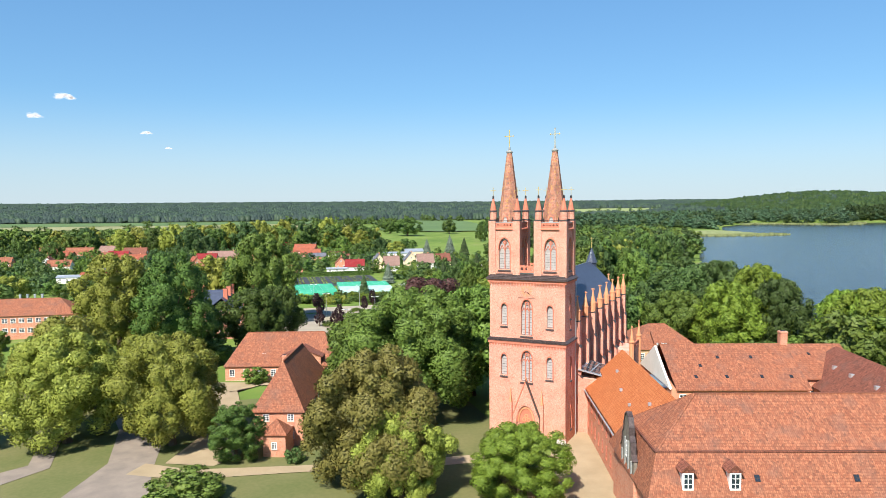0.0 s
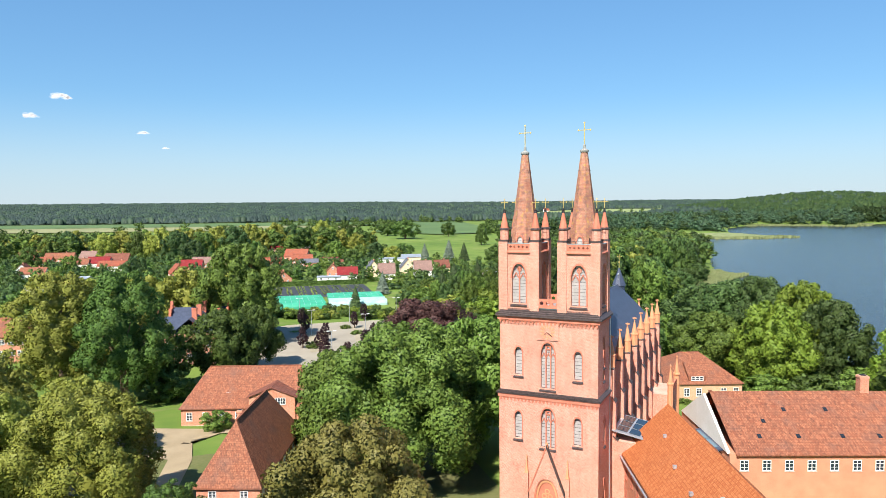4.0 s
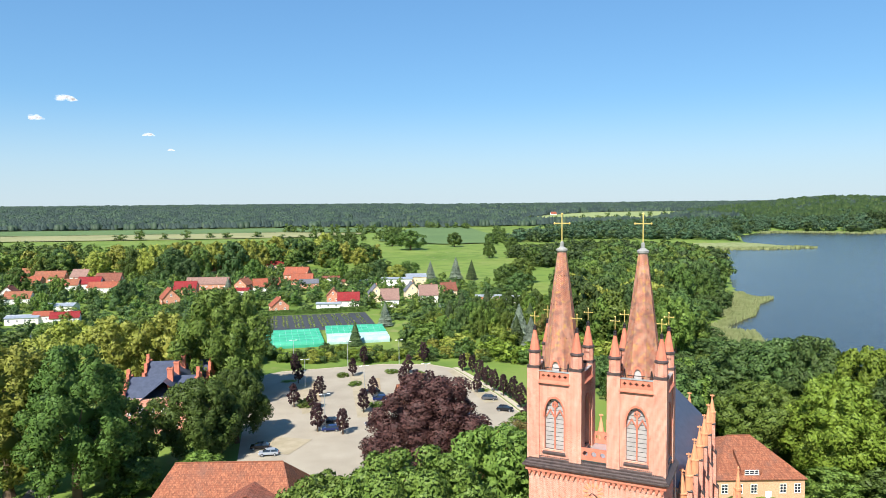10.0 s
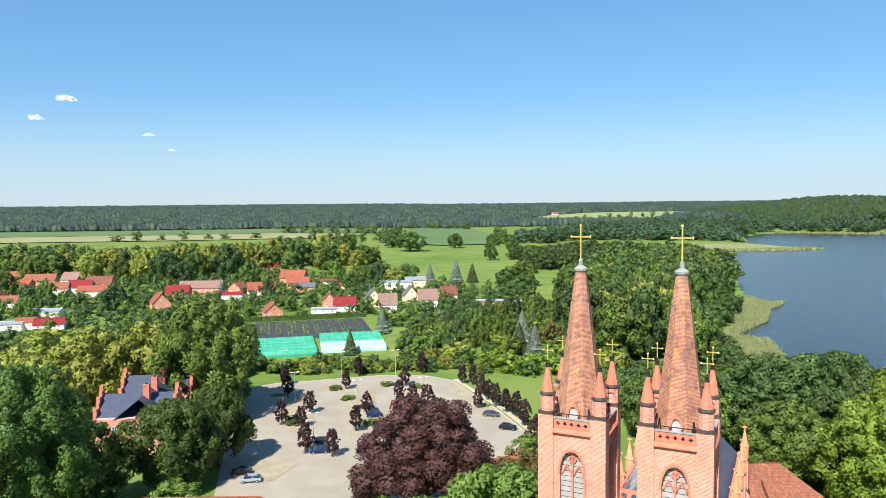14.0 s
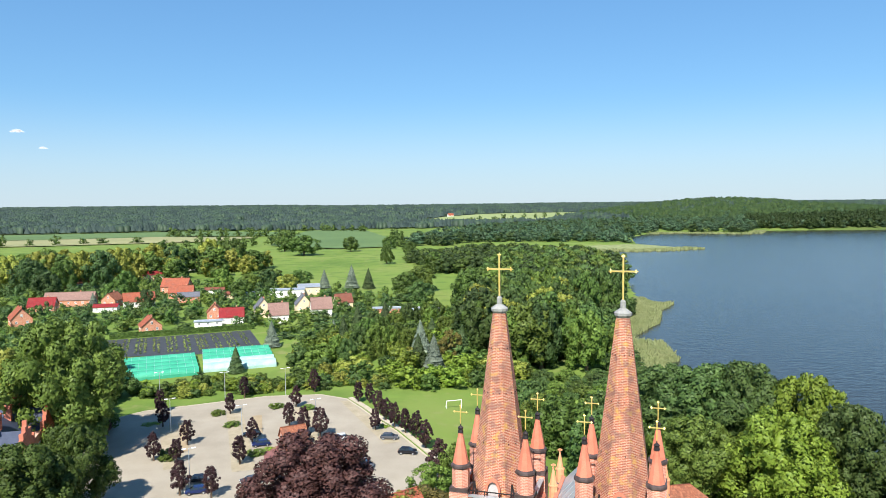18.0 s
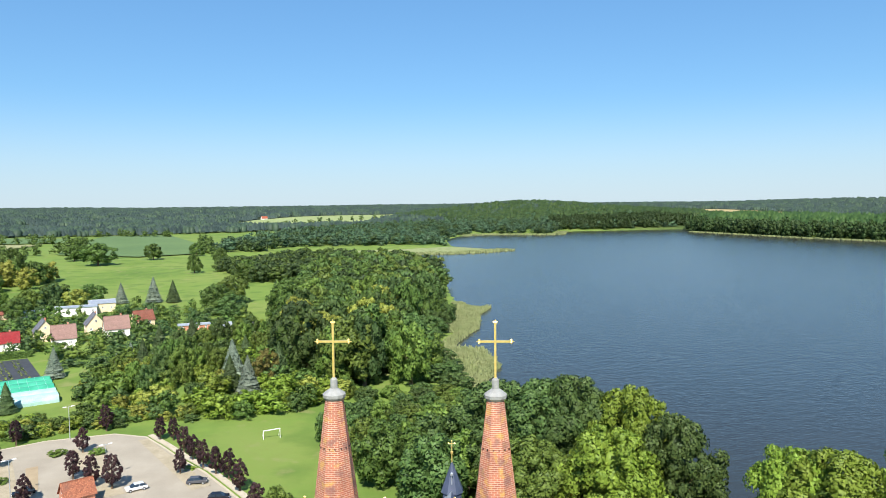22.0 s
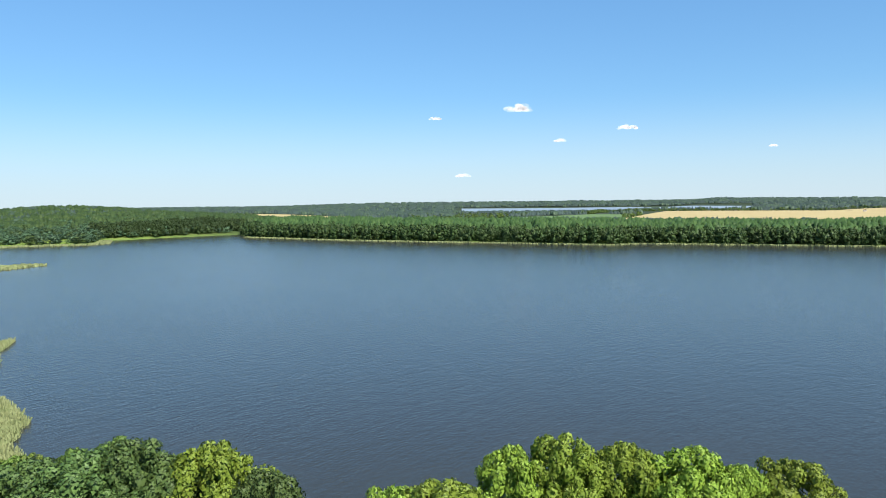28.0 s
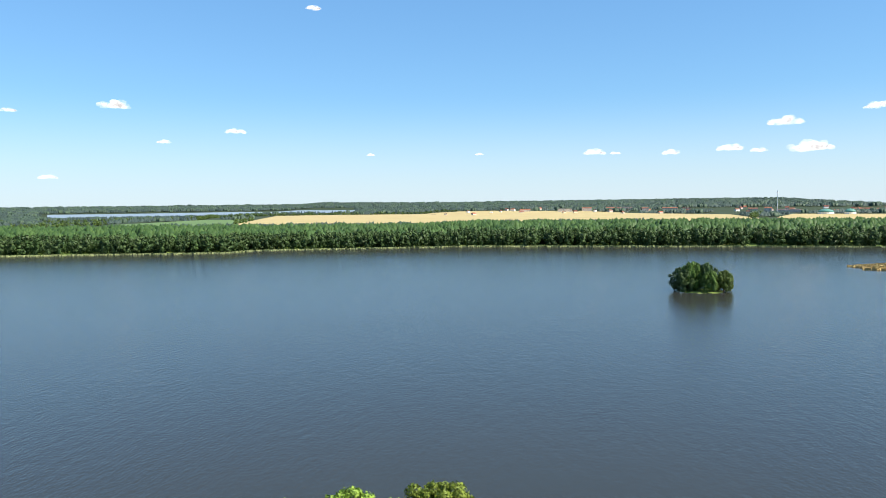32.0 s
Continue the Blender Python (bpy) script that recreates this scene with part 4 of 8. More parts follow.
# pale sheet covering of the north slope of the nave roof, with a walkway grating along its edge
bm = bmesh.new()
solid(bm, [(-NU - 0.3, N0 + 0.1, EAVE - 0.02), (-0.02, N0 + 0.1, RIDGE + 0.06), (-0.02, N1 - 3.0, RIDGE + 0.06), (-NU - 0.3, N1 + 0.2, EAVE - 0.02)], (-0.03, 0, 0.05))
slope = part("sheet_slope", bm, ZINC, roof, "pale grey sheet-metal roof slope")
for k in range(14):
    y = N0 + 0.8 + 2.6 * k
    bm = bmesh.new()
    solid(bm, [(-NU - 0.3, y, EAVE + 0.02), (-0.05, y, RIDGE + 0.1), (-0.05, y + 0.06, RIDGE + 0.1), (-NU - 0.3, y + 0.06, EAVE + 0.02)], (-0.03, 0, 0.06))
    part("standing_seam", bm, ZINC, slope)
# thin metal handrail and struts inside each tower gallery
for cx in (-4.0, 4.0):
    for y in (-TW + 0.12, TW - 0.12):
        bm = bmesh.new()
        box(bm, cx - 1.6, cx + 1.6, y - 0.03, y + 0.03, 35.58, 35.64)
        for k in range(4):
            box(bm, cx - 1.5 + k, cx - 1.45 + k, y - 0.025, y + 0.025, 35.3, 35.6)
        part("handrail", bm, IRON, church, "thin dark metal gallery handrail")
    for sx in (-1, 1):
        for d in (0.0, 0.45):
            bm = bmesh.new()
            xb, yb = cx + sx * (1.55 - d), -TW + 0.5
            solid(bm, [(xb - 0.05, yb, 34.35), (xb + 0.05, yb, 34.35), (cx + sx * 1.25 + 0.05, yb, 36.1), (cx + sx * 1.25 - 0.05, yb, 36.1)], (0, 0.08, 0))
            part("strut", bm, IRON, church, "dark iron strut at the spire foot")

# ---- houses ----
def roof_mesh(L, W, z0, h, hip, over=0.35, thick=0.16, half=0.0):
    """A ridged roof along x. hip: how far the ridge ends stand in (0: gables; half: half-hips). Returns a bmesh."""
    bm = bmesh.new()
    a, b = L / 2 + over, W / 2 + over
    ze = z0 - over * h / (W / 2)
    top = z0 + h
    rx = L / 2 + over - hip if hip else L / 2 + over
    for dz, flip in ((0, 1), (-thick, -1)):
        e = [bm.verts.new(p) for p in ((-a, -b, ze + dz), (a, -b, ze + dz), (a, b, ze + dz), (-a, b, ze + dz))]
        r = [bm.verts.new((-rx, 0, top + dz)), bm.verts.new((rx, 0, top + dz))]
        fs = [(e[0], e[1], r[1], r[0]), (e[2], e[3], r[0], r[1])]
        if hip:
            fs += [(e[1], e[2], r[1]), (e[3], e[0], r[0])]
        for f in fs:
            bm.faces.new(f if flip > 0 else f[::-1])
        if flip > 0:
            up = e + r
        else:
            lo = e + r
    loop = [0, 1, 2, 3] if hip else [0, 1, 5, 2, 3, 4]
    for i in range(len(loop)):
        p, q = loop[i], loop[(i + 1) % len(loop)]
        bm.faces.new((up[p], lo[p], lo[q], up[q]))
    return bm


def window(parent, f, cx, z0, w, h, bars=(2, 3), glass=None, frame_mat=None):
    """A framed window with bars and panes. f lifts (along, height, outwards)."""
    bm = bmesh.new()
    t = 0.09 if w > 0.7 else 0.07

    def bar(x0, x1, a, b, d=0.05):
        solid(bm, [f(x0, a, 0.004), f(x1, a, 0.004), f(x1, b, 0.004), f(x0, b, 0.004)], Vector(f(0, 0, d)) - Vector(f(0, 0, 0)))
    bar(cx - w / 2, cx - w / 2 + t, z0, z0 + h)
    bar(cx + w / 2 - t, cx + w / 2, z0, z0 + h)
    bar(cx - w / 2 + t, cx + w / 2 - t, z0, z0 + t)
    bar(cx - w / 2 + t, cx + w / 2 - t, z0 + h - t, z0 + h)
    for k in range(1, bars[0]):
        x = cx - w / 2 + w * k / bars[0]
        bar(x - 0.05, x + 0.05, z0 + t, z0 + h - t, 0.045)
    for k in range(1, bars[1]):
        z = z0 + h * k / bars[1]
        bar(cx - w / 2 + t, cx + w / 2 - t, z - 0.03, z + 0.03, 0.04)
    wd = part("window", bm, frame_mat or WHITE, parent, "white painted window frame")
    bm = bmesh.new()
    solid(bm, [f(cx - w / 2 + 0.03, z0 + 0.03, 0.006), f(cx + w / 2 - 0.03, z0 + 0.03, 0.006), f(cx + w / 2 - 0.03, z0 + h - 0.03, 0.006), f(cx - w / 2 + 0.03, z0 + h - 0.03, 0.006)],
          Vector(f(0, 0, 0.012)) - Vector(f(0, 0, 0)))
    part("pane", bm, glass or GLASS, wd, "dark window glass")
    bm = bmesh.new()
    solid(bm, [f(cx - w / 2 - 0.08, z0 - 0.1, 0.0), f(cx + w / 2 + 0.08, z0 - 0.1, 0.0), f(cx + w / 2 + 0.08, z0 - 0.02, 0.0), f(cx - w / 2 - 0.08, z0 - 0.02, 0.0)],
          Vector(f(0, 0, 0.12)) - Vector(f(0, 0, 0)))
    part("sill", bm, frame_mat or STONE, wd)


def sides(L, W):
    """Lifts for the four walls of a house: (along, height, outwards)."""
    return {"s": lambda p, q, d: (p, -W / 2 - d, q), "n": lambda p, q, d: (-p, W / 2 + d, q),
            "e": lambda p, q, d: (L / 2 + d, p, q), "w": lambda p, q, d: (-L / 2 - d, -p, q)}


def chimney(parent, x, y, z0, z1, w=0.7, mat=None):
    c = part("chimney", boxed((x - w / 2, x + w / 2, y - w / 2, y + w / 2, z0, z1), (x - w / 2 - 0.08, x + w / 2 + 0.08, y - w / 2 - 0.08, y + w / 2 + 0.08, z1 - 0.35, z1 - 0.15)), mat or BRICK_HOUSE, parent)
    part("flue", boxed((x - w / 4, x + w / 4, y - w / 4, y + w / 4, z1 - 0.1, z1 + 0.12)), IRON, c)
    return c


def skylight(parent, x, y, slope, z, w=0.6, h=0.8):
    """A small framed roof light lying in the southern slope of a roof along x; slope is its rise per metre."""
    n = Vector((0, -slope, 1)).normalized() * 0.07
    dy = h / math.sqrt(1 + slope * slope) / 2
    bm = bmesh.new()
    solid(bm, [(x - w / 2, y - dy, z - dy * slope), (x + w / 2, y - dy, z - dy * slope), (x + w / 2, y + dy, z + dy * slope), (x - w / 2, y + dy, z + dy * slope)], n)
    s = part("skylight", bm, IRON, parent, "dark metal-framed roof light")
    bm = bmesh.new()
    for sx in (-1, 1):
        for sy in (-1, 1):
            x0, y0 = x + sx * w * 0.23, y + sy * dy * 0.46
            a, b = w * 0.17, dy * 0.34
            solid(bm, [Vector((x0 - a, y0 - b, z + (y0 - b - y) * slope)) + n, Vector((x0 + a, y0 - b, z + (y0 - b - y) * slope)) + n,
                       Vector((x0 + a, y0 + b, z + (y0 + b - y) * slope)) + n, Vector((x0 - a, y0 + b, z + (y0 + b - y) * slope)) + n], n * 0.15)
    part("pane", bm, GLASS, s)


def house(m, L, W, eave, rise, roof_mat, wall_mat, label, hip=0.0, name="house", rows=1, win=(1.1, 1.3), gap=2.6, chim=(), gable_win=True, group="", plinth=None, base=0.8, door_at=None):
    """A house along its own x: walls, roof, rows of windows, a door, chimneys."""
    h = thing(name, m, label, "house", group)
    wall = part("wall", boxed((-L / 2, L / 2, -W / 2, W / 2, -1.0, eave)), wall_mat, h)
    if not hip:
        for x in (-L / 2, L / 2 - 0.3):
            bm = bmesh.new()
            solid(bm, [(x, -W / 2, eave), (x, W / 2, eave), (x, 0, eave + rise - 0.05)], (0.3, 0, 0))
            part("gable", bm, wall_mat, wall)
    part("roof", roof_mesh(L, W, eave + 0.1, rise, hip), roof_mat, h)
    bm = bmesh.new()
    rl = L / 2 - hip + 0.3
    lathe_pts = [(-rl, eave + 0.12 + rise), (rl, eave + 0.12 + rise)]
    box(bm, lathe_pts[0][0], lathe_pts[1][0], -0.14, 0.14, eave + rise + 0.02, eave + rise + 0.2)
    part("ridge_tiles", bm, roof_mat, h)
    sd = sides(L, W)
    st = (eave - base) / rows
    for key, ln in (("s", L), ("n", L), ("e", W), ("w", W)):
        k = max(1, int(ln / gap))
        for r in range(rows):
            for i in range(k):
                x = (i + 0.5 - k / 2) * ln / k
                if door_at and key == door_at and i == k // 2 and r == 0:
                    bm = bmesh.new()
                    solid(bm, [sd[key](x - 0.55, 0, 0.004), sd[key](x + 0.55, 0, 0.004), sd[key](x + 0.55, 2.1, 0.004), sd[key](x - 0.55, 2.1, 0.004)], Vector(sd[key](0, 0, 0.06)) - Vector(sd[key](0, 0, 0)))
                    d = part("door", bm, WHITE, h, "white painted door")
                    bm = bmesh.new()
                    lathe(bm, *sd[key](x + 0.4, 1.0, 0.09)[:2], [(0.03, 0.97), (0.03, 1.1)], 6)
                    part("door_handle", bm, IRON, d)
                    continue
                window(h, sd[key], x, base + st * r + (st - win[1]) * 0.45, win[0], win[1])
    if gable_win and not hip and rise > 2.2:
        for key in ("e", "w"):
            window(h, sd[key], 0, eave + rise * 0.22, 1.0, min(1.2, rise * 0.3))
    for c in chim:
        chimney(h, *c)
    return h


# long dormered wing along the west side of the cloister
wing = thing("cloister_wing", pose(30, 67.5, 0, 0, 0, 0), "brick cloister wing with bright orange clay-tile roof", "building")
part("wall", boxed((-3.3, 9.3, -9.5, 25.2, -2.5, 6.9)), BRICK_HOUSE, wing)
bm = roof_mesh(34.7, 12.6, 6.9, 6.0, 0)
bm.transform(Matrix.Translation((3.0, 7.9, 0)) @ Matrix.Rotation(radians(90), 4, "Z"))
part("roof", bm, TILE_ORANGE, wing, "bright orange new clay tiles")
bm = bmesh.new()
for y in (-9.5, 24.9):
    solid(bm, [(-3.3, y, 6.9), (9.3, y, 6.9), (3.0, y, 12.8)], (0, 0.3, 0))
part("gable", bm, PLASTER, wing)
fw = lambda p, q, d: (-3.3 - d, -p, q)
for k in range(11):
    for zz in (0.2, 3.6):
        window(wing, fw, 8.5 - k * 3.1, zz, 0.9, 1.9, (2, 3), None, BRICK_PLAIN)
part("gutter", boxed((-3.95, -3.75, -9.5, 25.2, 6.15, 6.3)), ZINC, wing, "metal gutter along the eaves")
for yy, t in ((18.0, 0.62), (10.0, 0.45), (3.0, 0.4), (-2.0, 0.65)):
    x = -3.3 + 6.3 * t
    z = 7.0 + 6.0 * t
    part("roof_vent", boxed((x - 0.25, x + 0.15, yy, yy + 0.4, z - 0.1, z + 0.28)), ZINC, wing, "small metal roof vent")

# mansard-roofed main range
mans = thing("mansard_house", pose(58, 56.5, 0, 0, 0, 0.8), "large house with red clay-tile mansard roof and dormers", "building")
part("wall", boxed((-32, 40, -9.4, 9.4, -2.5, 5.9)), BRICK_HOUSE, mans)
bm = bmesh.new()
prof = [(10.0, 5.7), (6.4, 10.1), (0.9, 15.0)]
rings = []
for k, (b, z) in enumerate(prof):
    x0 = -32.6 + (0, 1.9, 8.2)[k]
    x1 = 40.6
    bb = b if k < 2 else 0.02
    rings.append([bm.verts.new(p) for p in ((x0, -bb, z), (x1, -bb, z), (x1, bb, z), (x0, bb, z))])
for a, b in zip(rings, rings[1:]):
    for i in range(4):
        bm.faces.new((a[i], a[(i + 1) % 4], b[(i + 1) % 4], b[i]))
bm.faces.new(rings[-1])
bm.faces.new(rings[0][::-1])
part("roof", bm, TILE_RED, mans, "weathered red clay-tile mansard roof")
part("mansard_ledge", boxed((-30.9, 40.6, -6.62, -6.35, 10.0, 10.16), (-30.9, -30.6, -6.62, 6.6, 10.0, 10.12)), TILE_BROWN, mans, "dark ledge at the break of the roof")
bm = bmesh.new()
box(bm, -24.3, 40.4, -0.16, 0.16, 14.9, 15.12)
for sx in (1, -1):
    solid(bm, [(-30.7, sx * 6.4, 10.05), (-30.45, sx * 6.4, 10.05), (-24.2, sx * 0.1, 14.95), (-24.45, sx * 0.1, 14.95)], (0, 0, 0.14))
part("ridge_tiles", bm, TILE_RED, mans)
for x in (-27.9, -22.7, -3.0):
    d = part("dormer", boxed((x - 0.62, x + 0.62, -9.15, -7.0, 6.6, 8.75)), WHITE, mans, "white dormer window with brown tile hood")
    bm = bmesh.new()
    solid(bm, [(x - 0.95, -9.3, 8.7), (x, -9.3, 9.55), (x + 0.95, -9.3, 8.7), (x + 0.8, -9.3, 8.6), (x, -9.3, 9.3), (x - 0.8, -9.3, 8.6)], (0, 2.6, 0))
    solid(bm, [(x - 0.8, -9.2, 8.6), (x, -9.2, 9.35), (x + 0.8, -9.2, 8.6)], (0, 2.4, 0))
    part("hood", bm, TILE_BROWN, d, "brown tile dormer hood")
    window(d, lambda p, q, dd, x=x: (x + p, -9.15 - dd, q), 0, 6.75, 1.05, 1.8, (2, 3))
for x, y, z, sl in ((-18.5, -2.4, 13.0, 0.76), (-11.0, -2.6, 12.8, 0.76), (-20.0, -8.4, 7.7, 1.22), (-9.0, -8.4, 7.7, 1.22)):
    skylight(mans, x, y, sl, z)
sd = sides(72, 18.8)
for k in range(16):
    window(mans, lambda p, q, d: (p + 4, -9.4 - d, q), -34 + k * 4.4, 1.6, 1.2, 2.2)
# baroque gable front at the wing's end
gab = thing("baroque_gable", pose(25.6, 56.2, 0, 0, 0, 90), "weathered grey ornate gable with slate-capped volutes", "gable")
pts = [(-3.4, 6.0), (3.4, 6.0), (3.4, 7.6), (2.6, 8.2), (2.3, 9.6), (1.6, 10.2), (1.5, 11.2), (0.8, 12.3), (0, 12.7), (-0.8, 12.3), (-1.5, 11.2), (-1.6, 10.2), (-2.3, 9.6), (-2.6, 8.2), (-3.4, 7.6)]
bm = bmesh.new()
solid(bm, [(x, 0, z) for x, z in pts], (0, -0.45, 0))
part("gable_wall", bm, GABLE_STONE, gab)
bm = bmesh.new()
for (x0, z0), (x1, z1) in zip(pts[2:], pts[3:]):
    dx, dz = x1 - x0, z1 - z0
    ln = math.hypot(dx, dz)
    nx_, nz_ = dz / ln * 0.12, -dx / ln * 0.12
    solid(bm, [(x0, 0.15, z0), (x1, 0.15, z1), (x1 + nx_, 0.15, z1 + nz_), (x0 + nx_, 0.1, z0 + nz_)], (0, -0.65, 0))
part("gable_coping", bm, BLACK_TILE, gab, "dark slate coping")
bm = bmesh.new()
for x in (-2.4, -0.9, 0.9, 2.4):
    box(bm, x - 0.2, x + 0.2, 0, 0.16, 5.9, 9.4 if abs(x) < 2 else 7.4)
part("pilaster", bm, STONE_GREY, gab)
part("gable_wall_base", boxed((-3.4, 3.4, -0.7, 0, -2.5, 6.0)), BRICK_HOUSE, gab)
window(gab, lambda p, q, d: (p, d, q), 0, 7.2, 1.1, 1.9)

# north range behind the courtyard
rng = thing("north_range", pose(56.3, 104.6, 0, 0, 0, 0.6), "long brick range with weathered clay-tile roof and white gable", "building")
part("wall", boxed((-14.6, 9.2, -10.6, 10.6, -2.5, 5.6)), PEACH, rng)
bm = roof_mesh(23, 21.4, 5.7, 5.9, 0, 0.3)
bm.transform(Matrix.Translation((-2.0, 0, 0)))
part("roof", bm, TILE_RED, rng, "weathered clay tiles")
ext = thing("range_extension", pose(70.9, 104.8, 0, 0, 0, 0.6), "brick range end with weathered clay-tile roof and small roof lights", "building")
part("wall", boxed((-5.2, 5.0, -8.0, 8.0, -2.5, 7.0)), BRICK_HOUSE, ext)
part("roof", roof_mesh(10.2, 16.4, 7.0, 4.5, 0, 0.3), TILE_RED, ext, "weathered clay tiles")
skylight(ext, -1.6, -2.6, 0.549, 10.1, 0.5, 0.6)
skylight(ext, 1.5, -4.6, 0.549, 9.0, 0.5, 0.6)
for k in range(3):
    window(ext, lambda p, q, d: (p, -8.0 - d, q), -3.2 + k * 3.0, 3.6, 1.1, 1.5)
bm = bmesh.new()
solid(bm, [(-14.8, -10.4, 5.5), (-14.8, 10.4, 5.5), (-14.8, 0, 11.25)], (0.4, 0, 0))
part("gable", bm, PLASTER, rng, "white plastered gable")
part("bargeboard", boxed((-13.9, -13.5, -0.2, 0.2, 11.45, 11.75)), TILE_RED, rng)
chimney(rng, 9.4, 0.2, 8.5, 13.9, 1.3)
for x, y, z in ((-7.9, -5.2, 8.8), (-4.1, -3.2, 9.9), (-9.5, -7.8, 7.4), (-4.0, -7.8, 7.4), (2.0, -3.2, 9.9), (2.2, -7.8, 7.4), (7.4, -7.8, 7.4)):
    skylight(rng, x, y - 0.2, 0.552, z - 0.2, 0.55, 0.75)
for k in range(7):
    window(rng, lambda p, q, d: (p, -10.6 - d, q), -12.6 + k * 3.1, 3.2, 1.2, 1.5)
east = thing("east_range", pose(73.5, 84, 0, 0, 0, 88), "long brick range with hipped brown clay-tile roof", "building")
part("wall", boxed((-26, 20, -6.2, 6.2, -2.5, 5.6)), PEACH, east)
part("roof", roof_mesh(46, 12.4, 5.7, 5.9, 5.5, 0.3), TILE_BROWN, east, "brown weathered clay tiles")
for x in (-10, -2, 6, 12):
    part("roof_light", boxed((x - 0.35, x + 0.35, 2.4, 3.2, 8.6, 9.2)), ZINC, east)
annex = thing("slate_annex", pose(37.5, 100.5, 0, 0, 0, 2), "low glazed link building with grey metal roof", "building")
part("wall", boxed((-4.5, 4.2, -4.5, 4.5, -2.5, 4.3)), PLASTER, annex)
bm = bmesh.new()
solid(bm, [(-4.7, -4.7, 4.5), (4.3, -4.7, 5.6), (4.3, 4.7, 5.6), (-4.7, 4.7, 4.5)], (0, 0, -0.2))
part("roof", bm, SLATE, annex)
bm = bmesh.new()
for k in range(5):
    for j in range(2):
        x0, y0 = -4.1 + k * 1.6, -3.9 + j * 4.0
        z = lambda x: 4.5 + (x + 4.7) * 0.1222 + 0.03
        solid(bm, [(x0, y0, z(x0)), (x0 + 1.35, y0, z(x0 + 1.35)), (x0 + 1.35, y0 + 3.6, z(x0 + 1.35)), (x0, y0 + 3.6, z(x0))], (0, 0, 0.05))
part("glazing", bm, Mat("roof_glass", 0.08, 0, 0.7).color(srgb(96, 122, 138)).m, annex, "sloping roof glass")

# brick houses west of the church
bh = house(pose(-25.6, 96.5, -1.7, 0, 0, 91), 24, 8.2, 6.6, 6.9, TILE_RED, BRICK_HOUSE, "brick house with steep hipped red clay-tile roof", 4.6, "brick_house", rows=2, win=(1.05, 1.2), gap=3.0, chim=((-3.0, 0.9, 9.5, 13.6),))
porch = thing("brick_porch", pose(-24.7, 80.9, -1.7), "small brick porch with pyramid tile roof", "porch")
part("wall", boxed((-1.8, 1.8, -1.8, 3.4, -1, 3.9)), BRICK_HOUSE, porch)
bm = bmesh.new()
lathe(bm, 0, 0, [(2.95, 3.8), (2.95, 3.95), (0.05, 6.0)], 4, math.pi / 4)
part("roof", bm, TILE_RED, porch)
window(porch, lambda p, q, d: (p, -1.8 - d, q), 0, 1.6, 0.85, 1.1)
gh_ = house(pose(-37.4, 138.3, -2.6, 0, 0, 3.2), 25, 17, 4.4, 6.0, TILE_RED, BRICK_HOUSE, "long low brick house with hipped red clay-tile roof", 3.6, "long_house", win=(1.15, 1.6), gap=3.1, base=1.1, door_at="s")
part("plinth", boxed((-12.56, 12.56, -8.56, 8.56, -1, 0.9)), PLASTER, gh_, "white plastered plinth")
cr = part("cross_gable", boxed((0.6, 9.4, -8.9, -8.3, 0.5, 6.4)), BRICK_HOUSE, gh_)
bm = bmesh.new()
solid(bm, [(0.6, -8.9, 6.3), (9.4, -8.9, 6.3), (5.0, -8.9, 8.0)], (0, 0.6, 0))
part("gable_top", bm, BRICK_HOUSE, cr)
bm = bmesh.new()
for s in (-1, 1):
    solid(bm, [(5 + s * 4.9, -9.2, 6.2), (5, -9.2, 8.15), (5, 0, 8.15), (5 + s * 4.9, -3.4, 6.2)], (0, 0, 0.16))
part("gable_roof", bm, TILE_BROWN, cr)
window(cr, lambda p, q, d: (p, -8.9 - d, q), 2.6, 4.7, 1.3, 1.4)
window(cr, lambda p, q, d: (p, -8.9 - d, q), 6.6, 4.9, 2.0, 1.3, (4, 2))
bm = bmesh.new()
lathe(bm, 0, 0, [(0.2, 0.0), (0.2, 0.01)], 4)
bm.clear()
for k in range(9):
    a, b = -1.5 + 3.0 * k / 9, -1.5 + 3.0 * (k + 1) / 9
    fz = lambda x: 0.62 * math.cos(x / 1.5 * math.pi / 2) ** 1.4
    solid(bm, [(-4.2 + a, -5.6, 6.05), (-4.2 + b, -5.6, 6.05), (-4.2 + b, -5.6, 6.1 + fz(b)), (-4.2 + a, -5.6, 6.1 + fz(a))], (0, 1.8, 0))
part("eyebrow_dormer", bm, TILE_RED, gh_, "low eyebrow dormer")
window(gh_, lambda p, q, d: (p, -5.6 - d, q), -4.2, 6.1, 0.9, 0.42, (3, 1))
lodge = house(pose(56.2, 158.6, -3.0, 0, 0, 3), 16, 20, 4.5, 4.6, TILE_RED, BRICK_YELLOW, "yellow brick lodge with half-hipped brown-red tile roof", 6.0, "lodge", win=(1.2, 1.7), gap=2.6, base=0.9, door_at="s")
bm = bmesh.new()
solid(bm, [(-3.4, -9.4, 5.0), (0.4, -9.4, 5.0), (0.0, -4.6, 7.4), (-3.0, -4.6, 7.4)], (0, 0, 0.9))
part("shed_dormer", bm, TILE_RED, lodge, "wide shed dormer")
window(lodge, lambda p, q, d: (p, -9.4 - d, q), -1.5, 5.0, 2.6, 0.85, (3, 2))

# ---- trees ----
def unit_sphere(n, r):
    v = r.normal(size=(n, 3))
    return v / np.linalg.norm(v, axis=1, keepdims=True)


